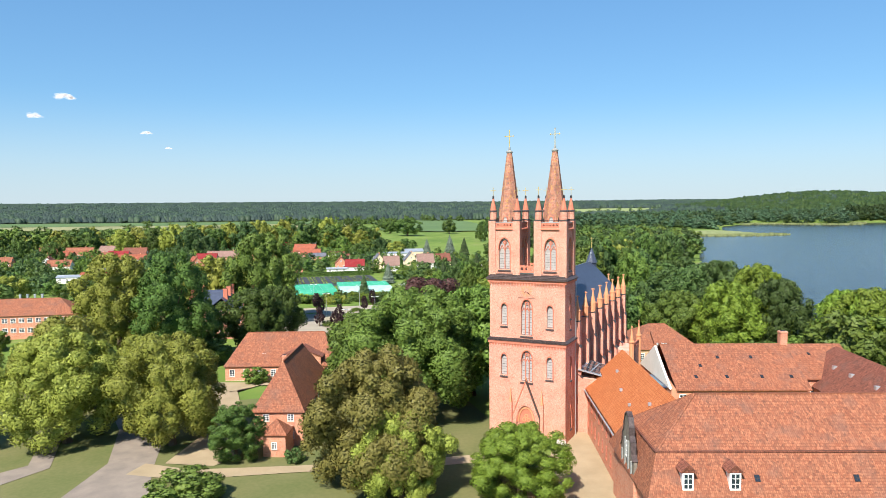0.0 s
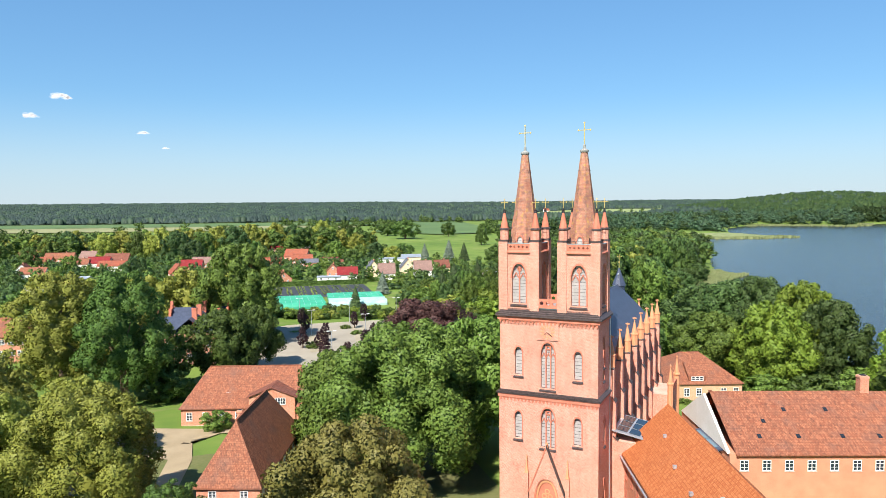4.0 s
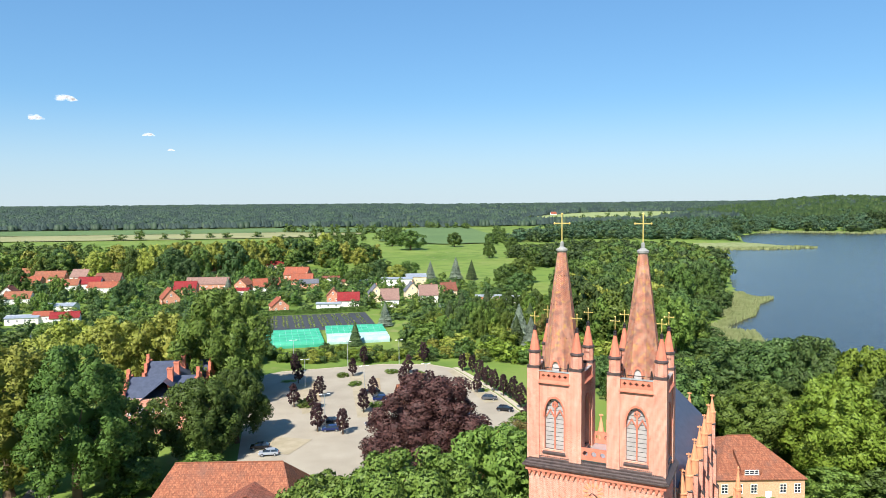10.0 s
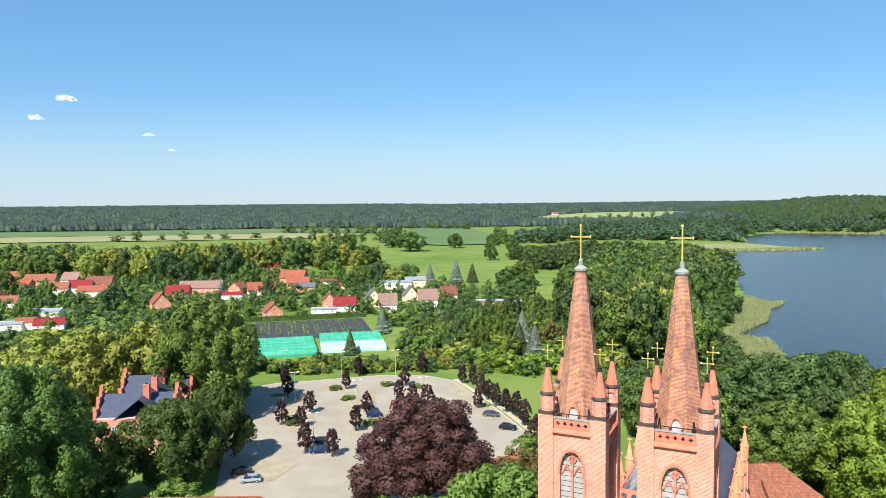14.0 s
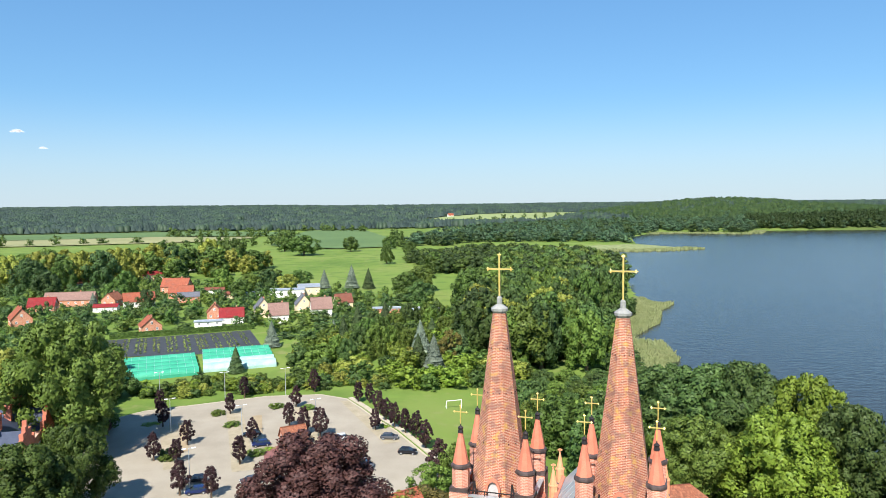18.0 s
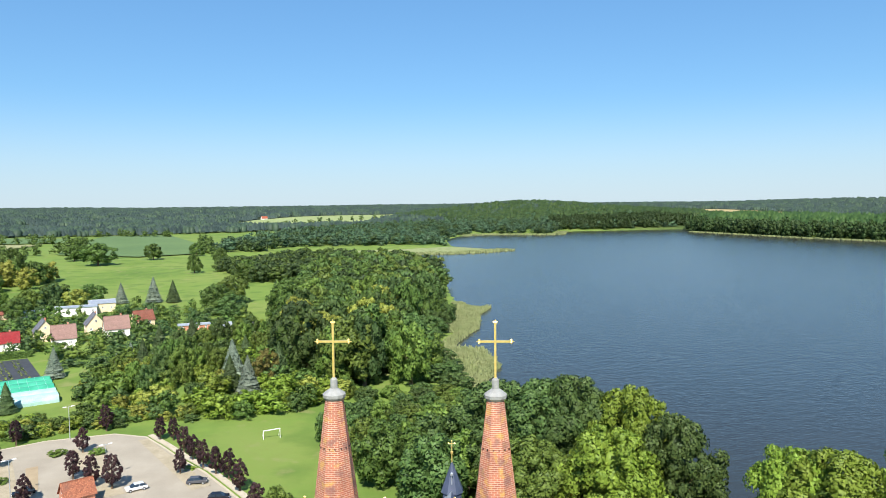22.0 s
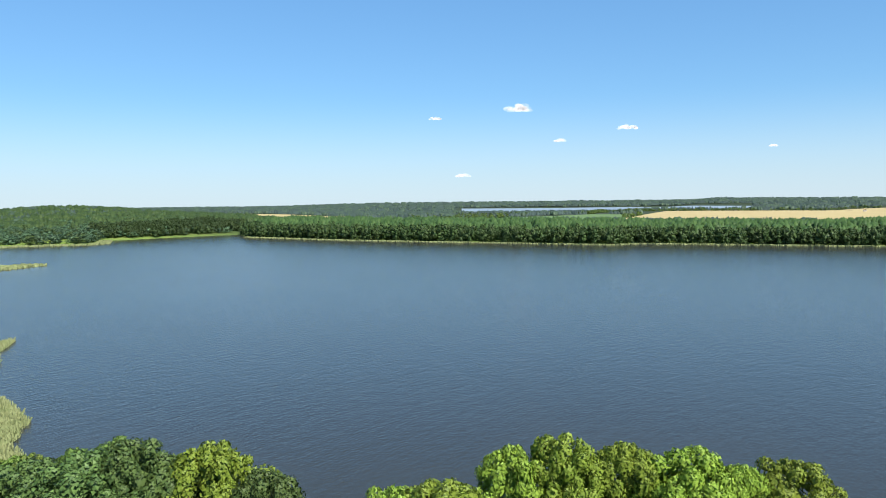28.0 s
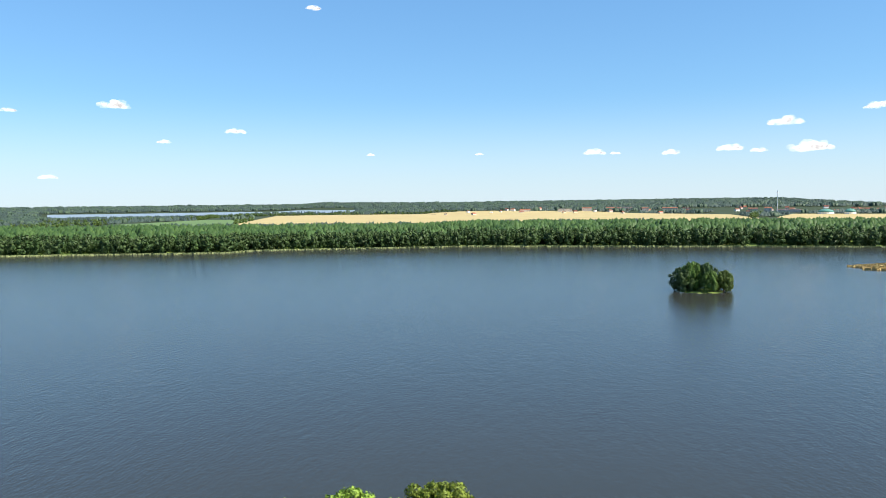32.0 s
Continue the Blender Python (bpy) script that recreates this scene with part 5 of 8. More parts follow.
def ico(sub):
    bm = bmesh.new()
    bmesh.ops.create_icosphere(bm, subdivisions=sub, radius=1.0)
    v = np.array([x.co[:] for x in bm.verts])
    f = np.array([[q.index for q in p.verts] for p in bm.faces])
    bm.free()
    return v, f


ICO1, ICO2 = ico(1), ico(2)
OCTA = (np.array([(1, 0, 0), (-1, 0, 0), (0, 1, 0), (0, -1, 0), (0, 0, 1), (0, 0, -1)], float), np.array([(0, 2, 4), (2, 1, 4), (1, 3, 4), (3, 0, 4), (2, 0, 5), (1, 2, 5), (3, 1, 5), (0, 3, 5)]))


def leaf_quads(pos, nrm, size, r, jitter=0.45):
    """Bent four-cornered leaf clumps at pos, facing roughly along nrm."""
    n = len(pos)
    nn = nrm + r.normal(scale=jitter, size=(n, 3))
    nn /= np.linalg.norm(nn, axis=1, keepdims=True)
    t = np.cross(nn, r.normal(size=(n, 3)))
    t /= np.linalg.norm(t, axis=1, keepdims=True)
    b = np.cross(nn, t)
    s = size * r.uniform(0.6, 1.35, (n, 1))
    k = r.uniform(0.35, 0.75, (n, 1))
    v = np.stack([pos + t * s, pos + b * s * k + nn * s * 0.25, pos - t * s * 0.9, pos - b * s * k + nn * s * 0.18], 1).reshape(-1, 3)
    f = np.arange(n * 4).reshape(n, 4)
    return v, f


def leaf_tris(pos, nrm, size, r, jitter=0.5):
    """Pointed three-cornered leaf sprays at pos, facing roughly along nrm."""
    n = len(pos)
    nn = nrm + r.normal(scale=jitter, size=(n, 3))
    nn /= np.linalg.norm(nn, axis=1, keepdims=True)
    t = np.cross(nn, r.normal(size=(n, 3)))
    t /= np.linalg.norm(t, axis=1, keepdims=True)
    b = np.cross(nn, t)
    s = size * r.uniform(0.6, 1.4, (n, 1))
    k = r.uniform(0.5, 0.95, (n, 1))
    v = np.stack([pos + t * s, pos - t * s * 0.6 + b * s * k, pos - t * s * 0.7 - b * s * k], 1).reshape(-1, 3)
    return v, np.arange(n * 3).reshape(n, 3), nn


def crown_arrays(seed, nl, nq, leaf, shape="round", core=ICO1, lump=(0.26, 0.38)):
    """A crown of unit height and unit half width: boughs of foliage with leaf sprays over them and gaps between.
    Returns vertices, faces and vertex normals that follow the boughs."""
    r = np.random.default_rng(seed)
    cen, rad = [], []
    ph = r.uniform(0, 6.28, 4)
    for i in range(nl):
        h = (i + 0.5) / nl
        a = i * 2.399963 + r.uniform(-0.6, 0.6)
        if shape == "round":
            prof = math.sqrt(max(0.05, 1 - ((h - 0.40) / 0.63) ** 2))
        elif shape == "tall":
            prof = 0.25 + 0.75 * math.sin(math.pi * (0.14 + 0.80 * h)) ** 0.7
        elif shape == "oval":
            prof = min(1.0, 0.45 + 2.2 * h) * (1 - 0.6 * h)
        else:
            prof = 0.35 + 0.65 * (1 - h) ** 0.6
        # the crown bulges unevenly, with a few large limbs
        prof *= 1 + 0.13 * math.sin(2 * a + ph[0] + 3 * h) + 0.10 * math.sin(3 * a + ph[1] - 5 * h) + 0.06 * math.sin(5 * a + ph[2] + 9 * h)
        lr = r.uniform(*lump) * (0.7 + 0.35 * prof)
        rr = max(0.0, (prof - lr * 0.6) * r.uniform(0.70, 1.10))
        cen.append((rr * math.cos(a), rr * math.sin(a), 0.10 + 0.80 * h + r.uniform(-0.03, 0.03)))
        rad.append(lr)
    no = len(rad)
    inner = ((0.30, 0.46), (0.52, 0.45), (0.70, 0.28)) if shape != "oval" else ((0.32, 0.16), (0.5, 0.18), (0.68, 0.12))
    for z, q in inner:
        cen.append((0, 0, z))
        rad.append(q)
    cen, rad = np.array(cen), np.array(rad)
    asp = np.array([1, 1, {"tall": 0.30, "oval": 0.32}.get(shape, 0.44)])
    axis = np.array([0, 0, 0.42])
    vs, fs, ns, off = [], [], [], 0
    for k, (c, q) in enumerate(zip(cen, rad)):
        v = core[0] * (q * (0.60 if k < no else 0.92)) * (1 + 0.16 * r.normal(size=(len(core[0]), 1))) * asp + c
        vs.append(v)
        ns.append(core[0] + 0.6 * (v - axis) / asp)
        fs += [tuple(x + off) for x in core[1]]
        off += len(v)
    w = np.r_[rad[:no] ** 1.7, rad[no:] ** 2 * 0.35]
    m = int(nq * 2.6)
    pick = r.choice(len(rad), size=m, p=w / w.sum())
    outw = (cen[pick] - axis) / asp
    outw /= np.linalg.norm(outw, axis=1, keepdims=True) + 1e-6
    d = unit_sphere(m, r) + 0.35 * outw + np.array([0, 0, 0.32])
    d /= np.linalg.norm(d, axis=1, keepdims=True)
    pos = cen[pick] + d * rad[pick, None] * r.uniform(0.66, 1.16, (m, 1)) * asp
    keep = np.ones(m, bool)
    for k in range(len(rad)):
        keep &= (pick == k) | ((((pos - cen[k]) / asp) ** 2).sum(1) > (0.72 * rad[k]) ** 2)
    pos, d, outw = pos[keep][:nq], d[keep][:nq], outw[keep][:nq]
    lv, lf, nn = leaf_tris(pos, d, leaf, r, 0.6)
    lv = (lv - np.repeat(pos, 3, 0)) * asp + np.repeat(pos, 3, 0)
    vs.append(lv)
    ns.append(np.repeat(1.0 * d + 0.12 * outw + 0.6 * nn, 3, 0))
    fs += [tuple(x + off) for x in lf]
    return np.concatenate(vs), fs, np.concatenate(ns)


def set_normals(me, N):
    N = N / np.linalg.norm(N, axis=1, keepdims=True)
    me.polygons.foreach_set("use_smooth", [True] * len(me.polygons))
    me.normals_split_custom_set_from_vertices(N.tolist())


def conifer_arrays(seed, tiers=9, nq=700, leaf=0.07):
    """A spruce of unit height and unit half width: drooping tiers of needles round a stem."""
    r = np.random.default_rng(seed)
    vs, fs, off = [], [], 0
    for k in range(tiers):
        h = k / tiers
        rr = 1.0 * (1 - h) ** 0.85 * r.uniform(0.9, 1.05)
        n = 11
        ang = np.arange(n) * 2 * np.pi / n + r.uniform(0, 6)
        jag = r.uniform(0.72, 1.1, n)
        v = np.stack([rr * jag * np.cos(ang), rr * jag * np.sin(ang), np.full(n, 0.04 + 0.93 * h) + r.uniform(-0.012, 0.012, n)], 1)
        v = np.vstack([v, [[0, 0, min(1.0, 0.04 + 0.93 * h + 0.2)]], [[0, 0, 0.04 + 0.93 * h + 0.05]]])
        vs.append(v)
        for i in range(n):
            fs.append((off + i, off + (i + 1) % n, off + n))
            fs.append((off + (i + 1) % n, off + i, off + n + 1))
        off += n + 2
    h = r.uniform(0, 1, nq) ** 1.5
    a = r.uniform(0, 2 * np.pi, nq)
    rad = (1 - h) ** 0.9 * r.uniform(0.7, 1.06, nq)
    pos = np.stack([rad * np.cos(a), rad * np.sin(a), 0.03 + 0.95 * h], 1)
    nr = np.stack([np.cos(a), np.sin(a), np.full(nq, 0.4)], 1)
    lv, lf = leaf_quads(pos, nr, leaf, r)
    lv = (lv - np.repeat(pos, 4, 0)) * np.array([1, 1, 0.4]) + np.repeat(pos, 4, 0)
    vs.append(lv)
    fs += [tuple(x + off) for x in lf]
    return np.concatenate(vs), fs


def trunk_mesh(seed):
    """A tapered trunk of unit height with limbs."""
    r = random.Random(seed)
    bm = bmesh.new()
    lathe(bm, 0, 0, [(0.055, 0), (0.038, 0.05), (0.03, 0.3), (0.022, 0.55), (0.008, 0.85)], 7)
    for k in range(5):
        a, z0 = k * 1.26 + r.uniform(-0.3, 0.3), r.uniform(0.24, 0.45)
        p, q = Vector((0, 0, z0)), Vector((0.2 * math.cos(a), 0.2 * math.sin(a), z0 + 0.24))
        side = Vector((-math.sin(a), math.cos(a), 0))
        va = [bm.verts.new(p + side * 0.014 * s + Vector((0, 0, t))) for s, t in ((-1, 0), (1, 0), (0, 0.025))]
        vb = [bm.verts.new(q + side * 0.004 * s + Vector((0, 0, t))) for s, t in ((-1, 0), (1, 0), (0, 0.006))]
        for i in range(3):
            bm.faces.new((va[i], va[(i + 1) % 3], vb[(i + 1) % 3], vb[i]))
        bm.faces.new(vb)
    me = bpy.data.meshes.new("trunk")
    bm.to_mesh(me)
    bm.free()
    me.materials.append(BARK)
    return me


TRUNKS = [trunk_mesh(s) for s in (1, 2)]
CROWN = {}


def crown_mesh(kind, leafset, lod, seed):
    key = (kind, leafset, lod, seed)
    if key not in CROWN:
        if kind == "spruce":
            v, f = conifer_arrays(seed, *((12, 2600, 0.055), (9, 700, 0.09))[lod])
            CROWN[key] = mesh_from("crown", v, f, LEAF[leafset])
        else:
            nl, nq, lf, core, lump = ((110, 20000, 0.034, OCTA, (0.12, 0.25)), (40, 4200, 0.063, OCTA, (0.16, 0.30)), (16, 760, 0.115, OCTA, (0.26, 0.40)), (125, 50000, 0.0215, OCTA, (0.11, 0.23)))[lod]
            if kind == "oval":
                nl, lump = 60, (0.12, 0.24)
            v, f, nr = crown_arrays(seed, nl, nq, lf, kind, core, lump)
            CROWN[key] = mesh_from("crown", v, f, LEAF[leafset])
            set_normals(CROWN[key], nr)
    return CROWN[key]


TREE_LABEL = {"lime": "broad lime tree with yellow-green flowering crown", "oak": "tall dark green broadleaf tree", "maple": "full green broadleaf park tree",
              "bright": "broad tree with bright yellow-green leaves", "plum": "young tree with dark red leaves", "beech": "copper beech with dark purple-brown crown", "olive": "tree with dull olive-brown crown",
              "alder": "grey-green broadleaf lakeside tree", "wood": "dark green broadleaf woodland tree", "spruce": "dark green pointed spruce tree", "blue": "blue-grey pointed spruce tree"}


def tree(x, y, H, R, leafset, kind="round", lod=1, bare=0.12, seed=0, group="", label="", z=None):
    z = gz(x, y) if z is None else z
    t = thing("spruce" if leafset in ("spruce", "blue") else "tree", pose(x, y, z - 0.1, 0, 0, (x * 37 + y * 91) % 360), label or TREE_LABEL[leafset], "tree", group)
    kk = "spruce" if leafset in ("spruce", "blue") else kind
    c = new("crown", crown_mesh(kk, leafset, lod, seed))
    c.parent = t
    c.matrix_basis = Matrix.Translation((0, 0, H * bare)) @ Matrix.Diagonal((R, R, H * (1 - bare), 1))
    s = new("trunk", TRUNKS[seed % 2])
    s.parent = t
    w = max(1.0, min(1.6, R / H * 2.4))
    s.matrix_basis = Matrix.Diagonal((H * w * 0.75, H * w * 0.75, H * 0.95, 1))
    return t


# park trees round the church: x, y, height, crown half-width, leaves, shape
for i, (x, y, H, R, lf, kd) in enumerate((
        (-62, 86, 20, 9.6, "lime", "round"), (-74, 108, 19, 9, "lime", "round"), (-58, 108, 15, 7, "lime", "round"), (-43.5, 85, 19.5, 8.8, "lime", "round"), (-82, 76, 17, 7, "lime", "round"),
        (-83, 148, 31, 9.5, "lime", "tall"), (-67, 143, 31, 8.6, "oak", "tall"), (-104, 118, 16, 8, "lime", "round"),
        (-64, 214, 33, 11.5, "maple", "round"), (-54, 168, 19, 8.2, "oak", "round"), (-50, 180, 18, 6.4, "oak", "round"),
        (-3, 100, 25.5, 11.8, "maple", "round"), (-7, 66.5, 20.5, 9.3, "olive", "round"), (7, 116, 24, 9, "maple", "round"),
        (-14, 107, 20, 8.5, "maple", "round"), (-3, 62, 13.5, 6.0, "lime", "round"), (13, 64, 10.6, 6.6, "bright", "round"), (-4, 153, 22.8, 12.5, "beech", "spread"),
        (13, 148, 15, 6.5, "olive", "tall"), (76, 161, 21.5, 9.5, "bright", "round"), (66, 172, 17, 8, "maple", "round"),
        (76.2, 187.2, 24.2, 7.5, "alder", "round"), (81.1, 181.1, 25.7, 6.5, "alder", "round"), (87.4, 171.3, 25.9, 6.2, "bright", "round"), (89, 160.3, 22.7, 5.5, "alder", "round"), (100, 136.9, 22.2, 6.5, "maple", "round"), (96.7, 141.6, 21.2, 5, "maple", "round"), (114.5, 132.5, 24.2, 5, "maple", "round"), (119.9, 125.9, 25.5, 5.6, "maple", "round"), (125.4, 117.7, 24.7, 5, "maple", "round"), (128.9, 109.1, 23.5, 6, "maple", "round"), (134.1, 102.7, 21.2, 4.2, "maple", "round"), (139.4, 96.3, 21.2, 5.5, "maple", "round"), (71.6, 197.4, 22.2, 7, "alder", "round"),
        (88, 166, 17, 7, "bright", "round"), (66, 186, 16, 7.5, "alder", "round"),
        (96, 132, 16, 8, "maple", "round"), (118, 122, 16, 8, "oak", "round"), (100, 108, 15, 8, "maple", "round"), (84, 118, 17, 8.5, "maple", "round"), (128, 100, 14, 7, "maple", "round"))):
    near = i < 34
    if 20 < i < 34:
        R *= 1.42
        lf = "bright" if lf == "maple" else lf
    tree(x, y, H, R, lf, kd, 3 if (y < 105 and near and x < 30) or lf == "beech" else 0 if near else 1, 0.06 if lf in ("lime", "bright", "olive") else 0.1, seed=i % 3 if not near else i % 2)

# ---- woods, fields, reeds ----
def inside(poly, x, y):
    x, y = np.asarray(x, float), np.asarray(y, float)
    res = np.zeros(x.shape, bool)
    for (ax, ay), (bx, by) in zip(poly, poly[1:] + poly[:1]):
        c = (ay > y) != (by > y)
        res ^= c & (x < ax + (y - ay) * (bx - ax) / ((by - ay) or 1e-9))
    return res


def scatter(poly, gap, seed, keep=None, shore=6.0):
    """Jittered places about gap metres apart inside poly, on land."""
    r = np.random.default_rng(seed)
    p = np.array(poly, float)
    xs, ys = np.arange(p[:, 0].min(), p[:, 0].max(), gap), np.arange(p[:, 1].min(), p[:, 1].max(), gap)
    X, Y = np.meshgrid(xs, ys)
    X = X + r.uniform(-0.45, 0.45, X.shape) * gap
    Y = Y + r.uniform(-0.45, 0.45, Y.shape) * gap
    X, Y = X.ravel(), Y.ravel()
    ok = inside(poly, X, Y)
    X, Y = X[ok], Y[ok]
    ok = shore_dist(X, Y) > shore
    if keep is not None:
        ok &= keep(X, Y)
    return X[ok], Y[ok]


def simple_crown(seed):
    """A clump of six pointed tree tops for forest far away."""
    r = np.random.default_rng(seed)
    vs, fs, ns, off = [], [], [], 0
    for k in range(6):
        a, d = k * 1.05 + r.uniform(-0.3, 0.3), r.uniform(0.35, 0.85)
        cx, cy, q, top, t0 = d * math.cos(a), d * math.sin(a), r.uniform(0.36, 0.52), r.uniform(0.8, 1.0), r.uniform(0, 1.5)
        rim = np.array([(math.cos(t0 + i * 1.571), math.sin(t0 + i * 1.571), 0) for i in range(4)])
        v = np.vstack([rim * q + np.array([cx, cy, r.uniform(0.1, 0.3)]), [[cx + r.uniform(-0.1, 0.1), cy + r.uniform(-0.1, 0.1), top]]])
        vs.append(v)
        ns.append(np.vstack([rim * 0.7, [[0, 0, 0]]]) + np.array([-0.08, -0.2, 0.6]))
        fs += [(off + i, off + (i + 1) % 4, off + 4) for i in range(4)]
        off += 5
    return np.concatenate(vs), fs, np.concatenate(ns)


def dome_crown(seed):
    """A clump of five rounded tree tops for broadleaf forest far away."""
    r = np.random.default_rng(seed)
    vs, fs, ns, off = [], [], [], 0
    for k in range(5):
        a, d = k * 1.257 + r.uniform(-0.3, 0.3), r.uniform(0.3, 0.75)
        c, q, top, t0 = np.array([d * math.cos(a), d * math.sin(a), 0.0]), r.uniform(0.42, 0.58), r.uniform(0.78, 1.0), r.uniform(0, 1.2)
        rim = np.array([(math.cos(t0 + i * 1.2566), math.sin(t0 + i * 1.2566), 0) for i in range(5)])
        vs.append(np.vstack([rim * q * r.uniform(0.8, 1.1, (5, 1)) + c + [0, 0, 0.12], rim * q * 0.78 * r.uniform(0.8, 1.15, (5, 1)) + c + [0, 0, top * 0.8], [c + [0, 0, top]]]))
        ns.append(np.vstack([rim * 0.9, rim * 0.6 + [0, 0, 0.5], [[0, 0, 1]]]) + np.array([-0.05, -0.1, 0.02]))
        for i in range(5):
            j = (i + 1) % 5
            fs += [(off + i, off + j, off + 5 + j), (off + i, off + 5 + j, off + 5 + i), (off + 5 + i, off + 5 + j, off + 10)]
        off += 11
    return np.concatenate(vs), fs, np.concatenate(ns)


def lean_crown(seed):
    return crown_arrays(seed, 6, 210, 0.14, "round", OCTA, (0.36, 0.50))


TEMPL = {"far": [simple_crown(s) for s in range(4)], "dome": [dome_crown(s) for s in range(4)], "mid": [lean_crown(20 + s) for s in range(4)], "near": [crown_arrays(40 + s, 16, 800, 0.115, "round", OCTA, (0.22, 0.38)) for s in range(3)]}


def woods(name, X, Y, H, R, leafset, templ, label, seed, low=0.0, category="woodland"):
    """One stretch of woodland: many crowns in one object. H and R are (least, most)."""
    r = np.random.default_rng(seed)
    n = len(X)
    Z = gh(X, Y)
    hh, rr, aa, kk = r.uniform(*H, n), r.uniform(*R, n), r.uniform(0, 6.28, n), r.integers(0, len(TEMPL[templ]), n)
    V, N, F3, F4, off = [], [], [], [], 0
    for k, (tv, tf, tn) in enumerate(TEMPL[templ]):
        sel = np.where(kk == k)[0]
        if not len(sel):
            continue
        t3 = np.array([f for f in tf if len(f) == 3]).reshape(-1, 3)
        t4 = np.array([f for f in tf if len(f) == 4]).reshape(-1, 4)
        c, s = np.cos(aa[sel])[:, None], np.sin(aa[sel])[:, None]
        x = (tv[None, :, 0] * c - tv[None, :, 1] * s) * rr[sel][:, None] + X[sel][:, None]
        y = (tv[None, :, 0] * s + tv[None, :, 1] * c) * rr[sel][:, None] + Y[sel][:, None]
        z = (tv[None, :, 2] * (1 - low) + low) * hh[sel][:, None] + Z[sel][:, None] - 0.3
        V.append(np.stack([x, y, z], -1).reshape(-1, 3))
        N.append(np.stack([tn[None, :, 0] * c - tn[None, :, 1] * s, tn[None, :, 0] * s + tn[None, :, 1] * c, tn[None, :, 2] + 0 * c], -1).reshape(-1, 3))
        base = (np.arange(len(sel)) * len(tv) + off)[:, None, None]
        F3.append((t3[None] + base).reshape(-1, 3))
        F4.append((t4[None] + base).reshape(-1, 4))
        off += len(sel) * len(tv)
    V, F3, F4 = np.concatenate(V), np.concatenate(F3).astype(np.int32), np.concatenate(F4).astype(np.int32)
    me = bpy.data.meshes.new(name)
    me.vertices.add(len(V))
    me.vertices.foreach_set("co", V.ravel())
    loops = np.concatenate([F3.ravel(), F4.ravel()]).astype(np.int32)
    me.loops.add(len(loops))
    me.loops.foreach_set("vertex_index", loops)
    me.polygons.add(len(F3) + len(F4))
    me.polygons.foreach_set("loop_start", np.concatenate([np.arange(len(F3)) * 3, len(F3) * 3 + np.arange(len(F4)) * 4]).astype(np.int32))
    me.update(calc_edges=True)
    set_normals(me, np.concatenate(N))
    me.materials.append(LEAF[leafset])
    return tagged(new(name, me), label, category, kind="stuff")


PENINSULA = [(48, 300), (92, 268), (99, 292), (104, 330), (124, 366), (138, 402), (150, 450), (178, 520), (202, 585), (220, 640), (200, 690), (150, 670), (100, 615), (92, 560), (76, 500), (56, 430), (46, 360)]
px_, py_ = scatter(PENINSULA, 10.5, 3, shore=5)
close = py_ < 430
for k, (x, y) in enumerate(zip(px_[close], py_[close])):
    r = random.Random(k)
    lf = r.choice(("oak", "maple", "alder", "alder", "oak", "lime", "wood"))
    edge = float(shore_dist(x, y)) < 18
    tree(float(x), float(y), (r.uniform(4.5, 7) if y < 345 else r.uniform(8, 13)) if edge else r.uniform(17, 25), r.uniform(4.5, 6) if edge else r.uniform(6.5, 9), "alder" if edge else lf, "round", 1, 0.05, seed=k % 3, group="trees of the lakeside wood")
for k, (lf, share) in enumerate((("wood", 0), ("oak", 1), ("maple", 2), ("alder", 3))):
    sel = (~close) & (np.arange(len(px_)) % 4 == share)
    woods("lakeside_wood", px_[sel], py_[sel], (14, 19), (6.5, 9), lf, "near", "dense broadleaf wood on the lake shore", 60 + k)
SHOREWOOD = [(44, 246), (56, 272), (90, 276), (100, 262), (110, 228), (122, 200), (104, 186), (84, 190), (62, 178), (48, 184), (40, 214)]
for k, (x, y) in enumerate(zip(*scatter(SHOREWOOD, 9.2, 15, shore=3))):
    r = random.Random(k + 70)
    h = min(15, max(4.0, 12 - (y - 225) * 0.2)) * r.uniform(0.8, 1.05)
    tree(float(x), float(y), h, max(3.6, h * 0.45), r.choice(("maple", "alder", "alder", "oak", "maple")), "round", 1, 0.03, seed=k % 2, group="trees of the lakeside wood")
STRIP = [(42, 700), (54, 640), (62, 600), (94, 600), (110, 625), (150, 680), (190, 720), (168, 775), (135, 790), (82, 720), (60, 730)]
x_, y_ = scatter(STRIP, 11, 14, shore=8)
for k, lf in enumerate(("wood", "oak")):
    sel = np.arange(len(x_)) % 2 == k
    woods("wood_strip", x_[sel], y_[sel], (11, 15), (6.5, 8.5), lf, "near", "dense tree strip beside the pasture", 66 + k)
NORTH = [(52, 950), (100, 930), (150, 1012), (310, 962), (374, 992), (428, 1150), (500, 1268), (560, 1296), (655, 1222), (700, 1245), (745, 1335), (1018, 1306), (1050, 1500), (1000, 1640), (760, 1560), (560, 1600), (380, 1560), (240, 1430), (140, 1200), (70, 1000)]
x_, y_ = scatter(NORTH, 18.5, 4, shore=16)
# the north tone carries a painted blue haze
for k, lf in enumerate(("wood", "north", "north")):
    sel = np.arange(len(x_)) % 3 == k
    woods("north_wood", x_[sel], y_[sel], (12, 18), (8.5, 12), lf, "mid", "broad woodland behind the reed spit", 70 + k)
# forest belt along the far shore
EAST = [(1022, 1296), (948, 1180), (938, 910), (964, 700), (996, 462), (1041, 437), (1108, 120), (1071, -200), (1036, -435), (1016, -900), (1180, -900), (1200, -435), (1240, -200), (1270, 120), (1190, 437), (1120, 700), (1080, 910), (1110, 1180), (1160, 1310)]
